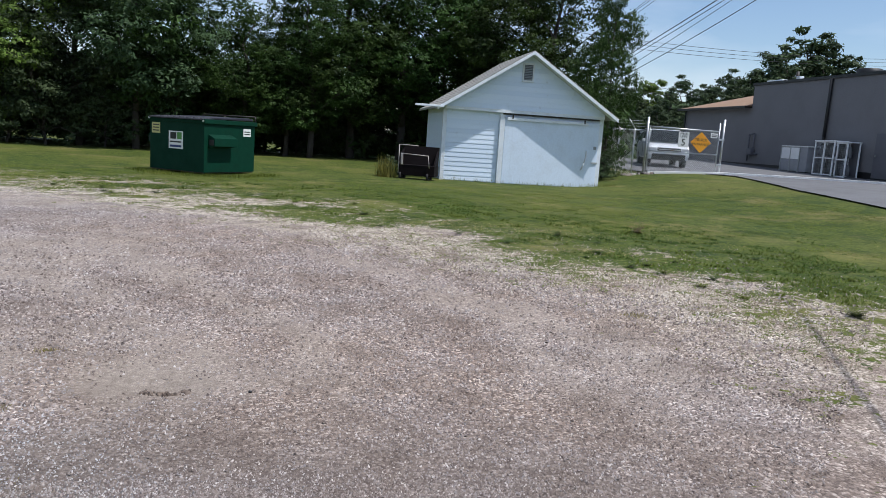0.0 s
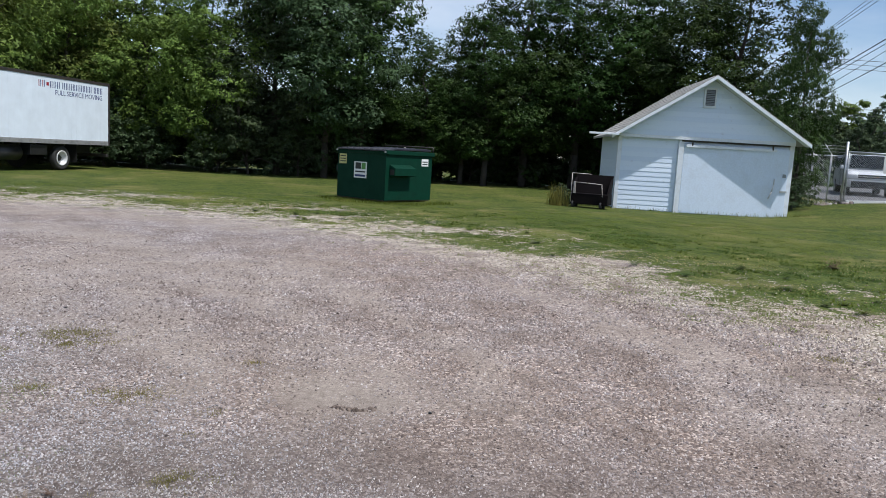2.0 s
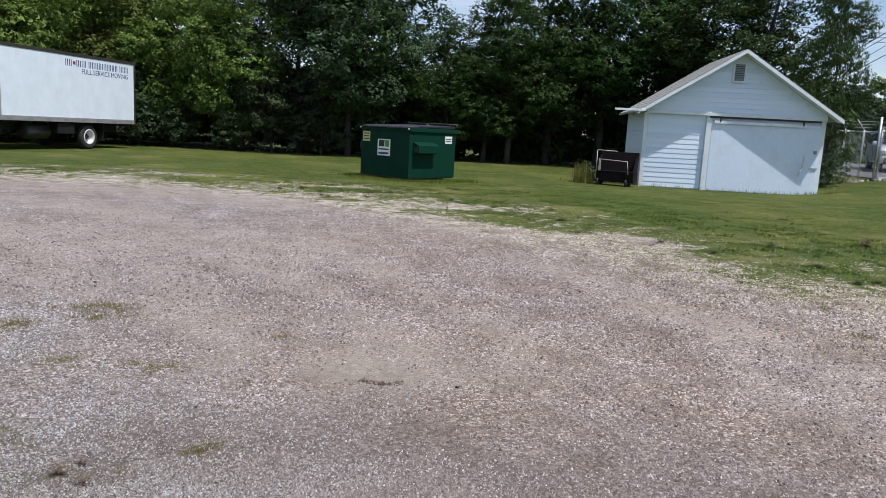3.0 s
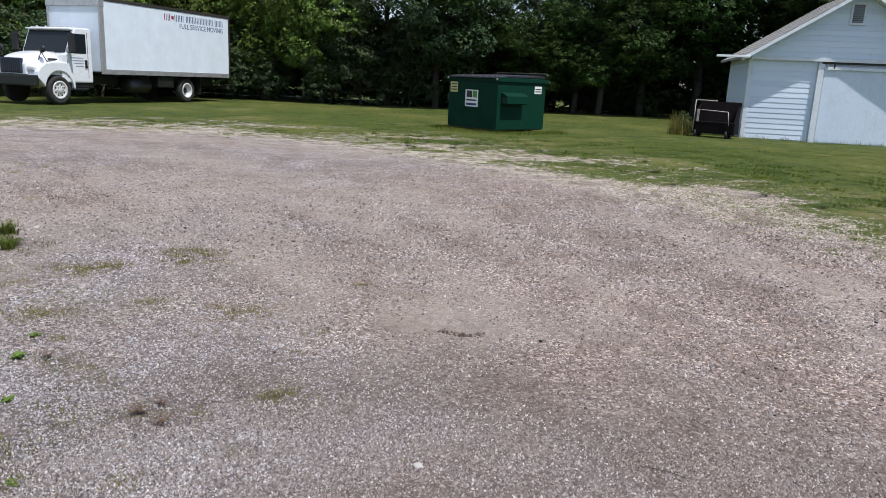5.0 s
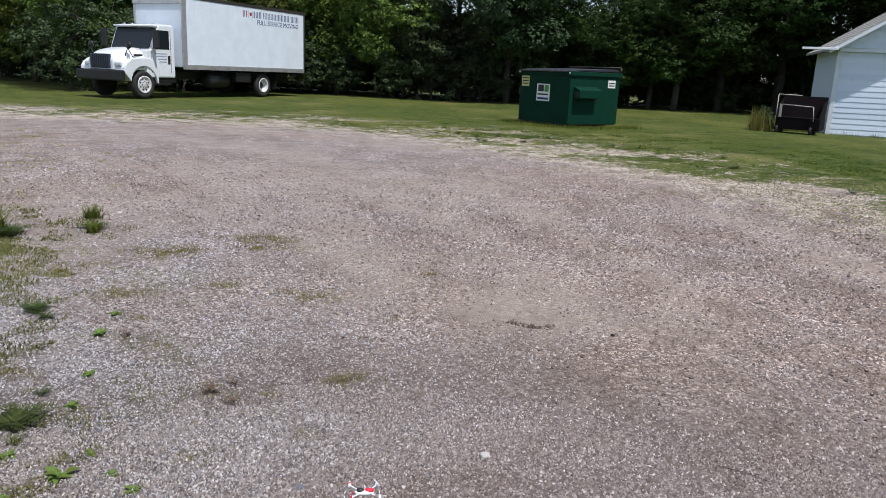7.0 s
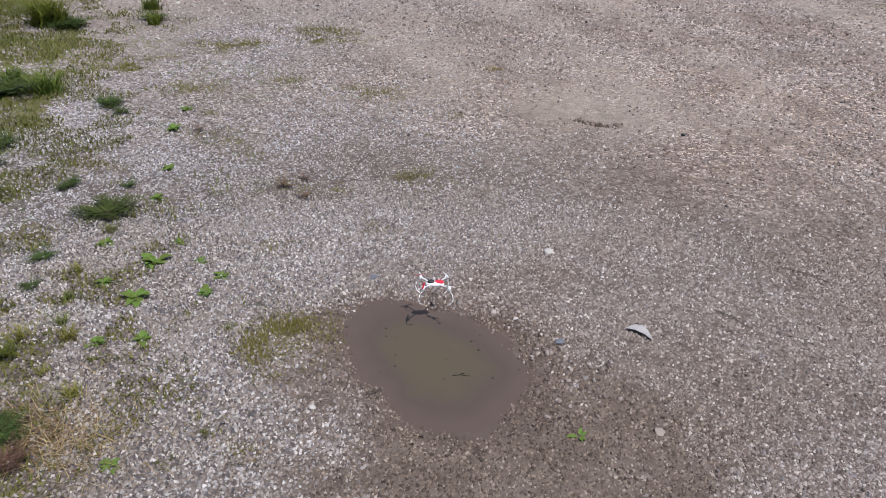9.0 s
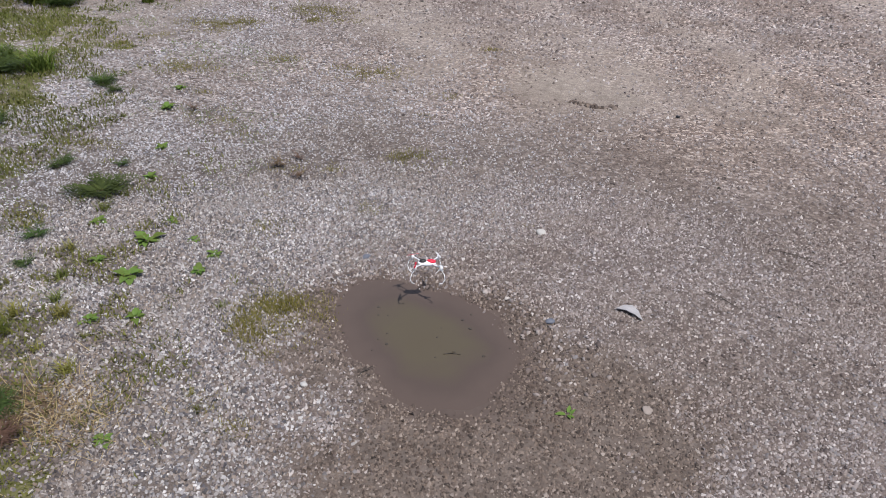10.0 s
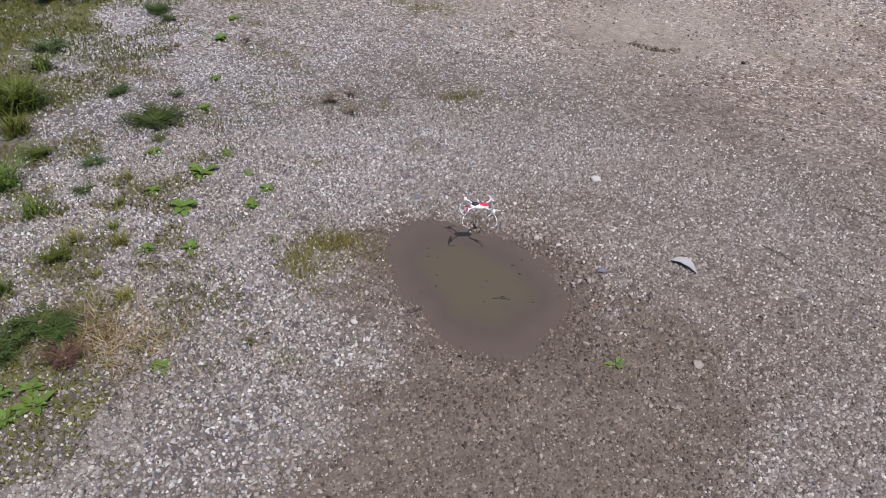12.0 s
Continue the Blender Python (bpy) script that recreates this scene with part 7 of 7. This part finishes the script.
# scrap of clear plastic
bm = bmesh.new()
pts = [(-0.075, 0.010), (-0.03, 0.032), (0.015, 0.034), (0.05, 0.012), (0.078, -0.045), (0.03, -0.022), (-0.02, -0.004)]
vs = [bm.verts.new((px * 0.54, py * 0.72, 0.006 + 0.004 * math.cos(px * 40))) for px, py in pts]
bm.faces.new(vs)
bmesh.ops.triangulate(bm, faces=bm.faces[:])
bmesh.ops.solidify(bm, geom=bm.faces[:], thickness=0.002)
solo("plastic_scrap", bm, SCRAP, pose(-0.895, 0.0, float(lot_z(np.array(-0.9), np.array(0.0))) + 0.006, 6, 0, 5), "torn scrap of whitish plastic on the gravel", "litter")


def build_twig(x, y, length, turn, label, z=0.006):
    bm = path_rod([(-length / 2, 0, 0), (-length * 0.1, length * 0.05, 0.002), (length * 0.5, -length * 0.02, 0)], 0.0012, 5)
    rod((0, 0.01, 0.0), (length * 0.2, length * 0.14, 0.003), 0.0009, 5, bm=bm)
    solo("twig", bm, TWIG, pose(x, y, float(lot_z(np.array(x), np.array(y))) + z, 0, 0, turn), label, "twig", "fallen twigs")


build_twig(-1.36, -0.36, 0.05, 20, "tiny dark twig in the puddle", 0.016)
build_twig(-1.56, -0.53, 0.06, 70, "thin dark twig at the puddle's rim")
build_twig(-0.62, 0.18, 0.12, -30, "thin dark twig on the gravel")
build_twig(-0.35, 0.55, 0.14, -20, "thin dark twig on the gravel")
for i in range(16):
    rr = random.Random(300 + i)
    a, far = rr.uniform(0, 6.28), rr.uniform(0.02, 1.0) ** 0.5
    clod = build_pebble("mud_clod", PUDDLE[0] + 0.26 * far * math.cos(a), PUDDLE[1] + 0.17 * far * math.sin(a), rr.uniform(0.002, 0.005), TWIG, "dark crumb floating in the puddle", 0.6, i, "debris")
    clod.location.z = -0.0145
build_weed(-1.0, -0.51, 0.028, 5, WEED_LEAF, "fallen green leaf sprig on damp gravel", 170, 0.1, 0.5)


# ---------------------------------------------------------------- toy quadcopter hovering over the puddle
def build_drone():
    d = thing("quadcopter", pose(-1.515, -0.145, 0.135, -6, 4, 25), "small white and red toy quadcopter hovering at the puddle", "drone")
    bm = bmesh.new()
    bmesh.ops.create_icosphere(bm, subdivisions=3, radius=1.0)
    for v in bm.verts:
        v.co = Vector((v.co.x * 0.029, v.co.y * 0.012, v.co.z * 0.009))
    for f in bm.faces:
        f.smooth = True
    part("body", bm, DRONE_WHITE, d)
    for name, x0, half, mat, label in (("canopy", 0.013, 0.015, DRONE_RED, "red plastic canopy"), ("canopy_stripe", -0.012, 0.012, BLACK_TRIM, "black plastic stripe")):
        bm = bmesh.new()
        bmesh.ops.create_icosphere(bm, subdivisions=3, radius=1.0)
        for v in bm.verts:
            v.co = Vector((x0 + v.co.x * half, v.co.y * 0.0085, 0.006 + v.co.z * 0.0075))
        for f in bm.faces:
            f.smooth = True
        part(name, bm, mat, d, label)
    for sx in (-1, 1):
        for sy in (-1, 1):
            x, y = sx * 0.040, sy * 0.038
            arm = part("arm", path_rod([(sx * 0.014, sy * 0.008, 0.0), (sx * 0.028, sy * 0.025, 0.003), (x, y, 0.004)], 0.0021, 7), DRONE_WHITE, d)
            part("motor", rod((x, y, -0.006), (x, y, 0.010), 0.0045, 10), DRONE_WHITE, arm)
            part("landing_leg", path_rod([(x, y, -0.004), (x + sx * 0.010, y + sy * 0.007, -0.016), (x + sx * 0.013, y + sy * 0.009, -0.032), (x + sx * 0.008, y + sy * 0.006, -0.046), (x - sx * 0.002, y - sy * 0.001, -0.052)], 0.0014, 6), DRONE_WHITE, arm)
            pr = bmesh.new()
            for q in (-1, 1):
                pv = [pr.verts.new(p) for p in ((0, -0.0015, 0), (q * 0.008, -0.0035, 0.0008), (q * 0.021, -0.002, 0.0004), (q * 0.021, 0.002, -0.0004), (q * 0.008, 0.0025, -0.0006), (0, 0.0015, 0))]
                pr.faces.new(pv)
            bmesh.ops.solidify(pr, geom=pr.faces[:], thickness=0.0006)
            p = part("propeller", pr, DRONE_WHITE if sx > 0 else DRONE_RED, arm)
            p.matrix_local = Matrix.Translation((x, y, 0.011)) @ Matrix.Rotation(0.7 * sx + 1.1 * sy, 4, "Z")
    return d


build_drone()


# ---------------------------------------------------------------- old dark bin cart beside the shed
def build_cart():
    c = thing("old_cart", pose(3.76, 22.78, gz_at(4.3, 22.6) - 0.01, 0, 0, -24), "dark rusted steel cart with a pale tube frame beside the shed", "cart")
    w = 1.28
    part("base_box", box(0.0, w, 0.0, 0.75, 0.14, 0.50, 0.02), MAROON, c)
    part("back_panel", prism([(0.62, 0.50), (0.78, 1.12), (0.72, 1.14), (0.56, 0.50)], w, "x", start=0.0), MAROON, c)
    for x in (0.0, w - 0.05):
        part("side_panel", prism([(0.02, 0.50), (0.60, 0.50), (0.72, 1.04), (0.45, 0.92)], 0.05, "x", start=x), MAROON, c)
    part("tube_frame", path_rod([(0.02, -0.02, 0.20), (0.02, 0.0, 1.18), (0.62, 0.30, 1.16)], 0.013, 8), PALE_TUBE, c)
    part("front_frame", path_rod([(0.18, -0.03, 0.50), (0.10, -0.03, 0.88), (1.05, -0.03, 0.84), (1.10, -0.03, 0.42)], 0.013, 8), PALE_TUBE, c)
    part("front_bracket", box(0.10, 0.17, -0.05, -0.02, 0.50, 0.88, 0.008), PALE_TUBE, c)
    for x in (0.12, w - 0.2):
        for y in (0.1, 0.6):
            part("wheel", lathe([(0.03, 0.0), (0.13, 0.0), (0.14, 0.02), (0.14, 0.06), (0.13, 0.08), (0.03, 0.08)], 18, "y"), RUBBER, c).matrix_local = Matrix.Translation((x, y, 0.14)) @ Matrix.Rotation(math.pi / 2, 4, "Z")
    return c


build_cart()
# dark stones laid in an arc for the shade in a small dip of the dried puddle
g = np.random.default_rng(79)
u = g.uniform(-1, 1, 60)
x, y = -1.27 + 0.11 * u + g.normal(scale=0.015, size=60), 1.90 + 0.035 * u * u - 0.02 + g.normal(scale=0.012, size=60)
ob = stones("dried_crust", x, y, g.uniform(0.006, 0.016, 60), 80, True, STONE_DAMP, "dark stones standing in for shade in a small dip")
# rubble beside the gate post
g = np.random.default_rng(77)
x, y = g.uniform(14.3, 15.8, 46), g.uniform(26.6, 27.1, 46)
stones("rubble", x, y, g.uniform(0.03, 0.10, 46), 78, True, STONE_LIGHT, "pale broken rubble at the fence's foot")
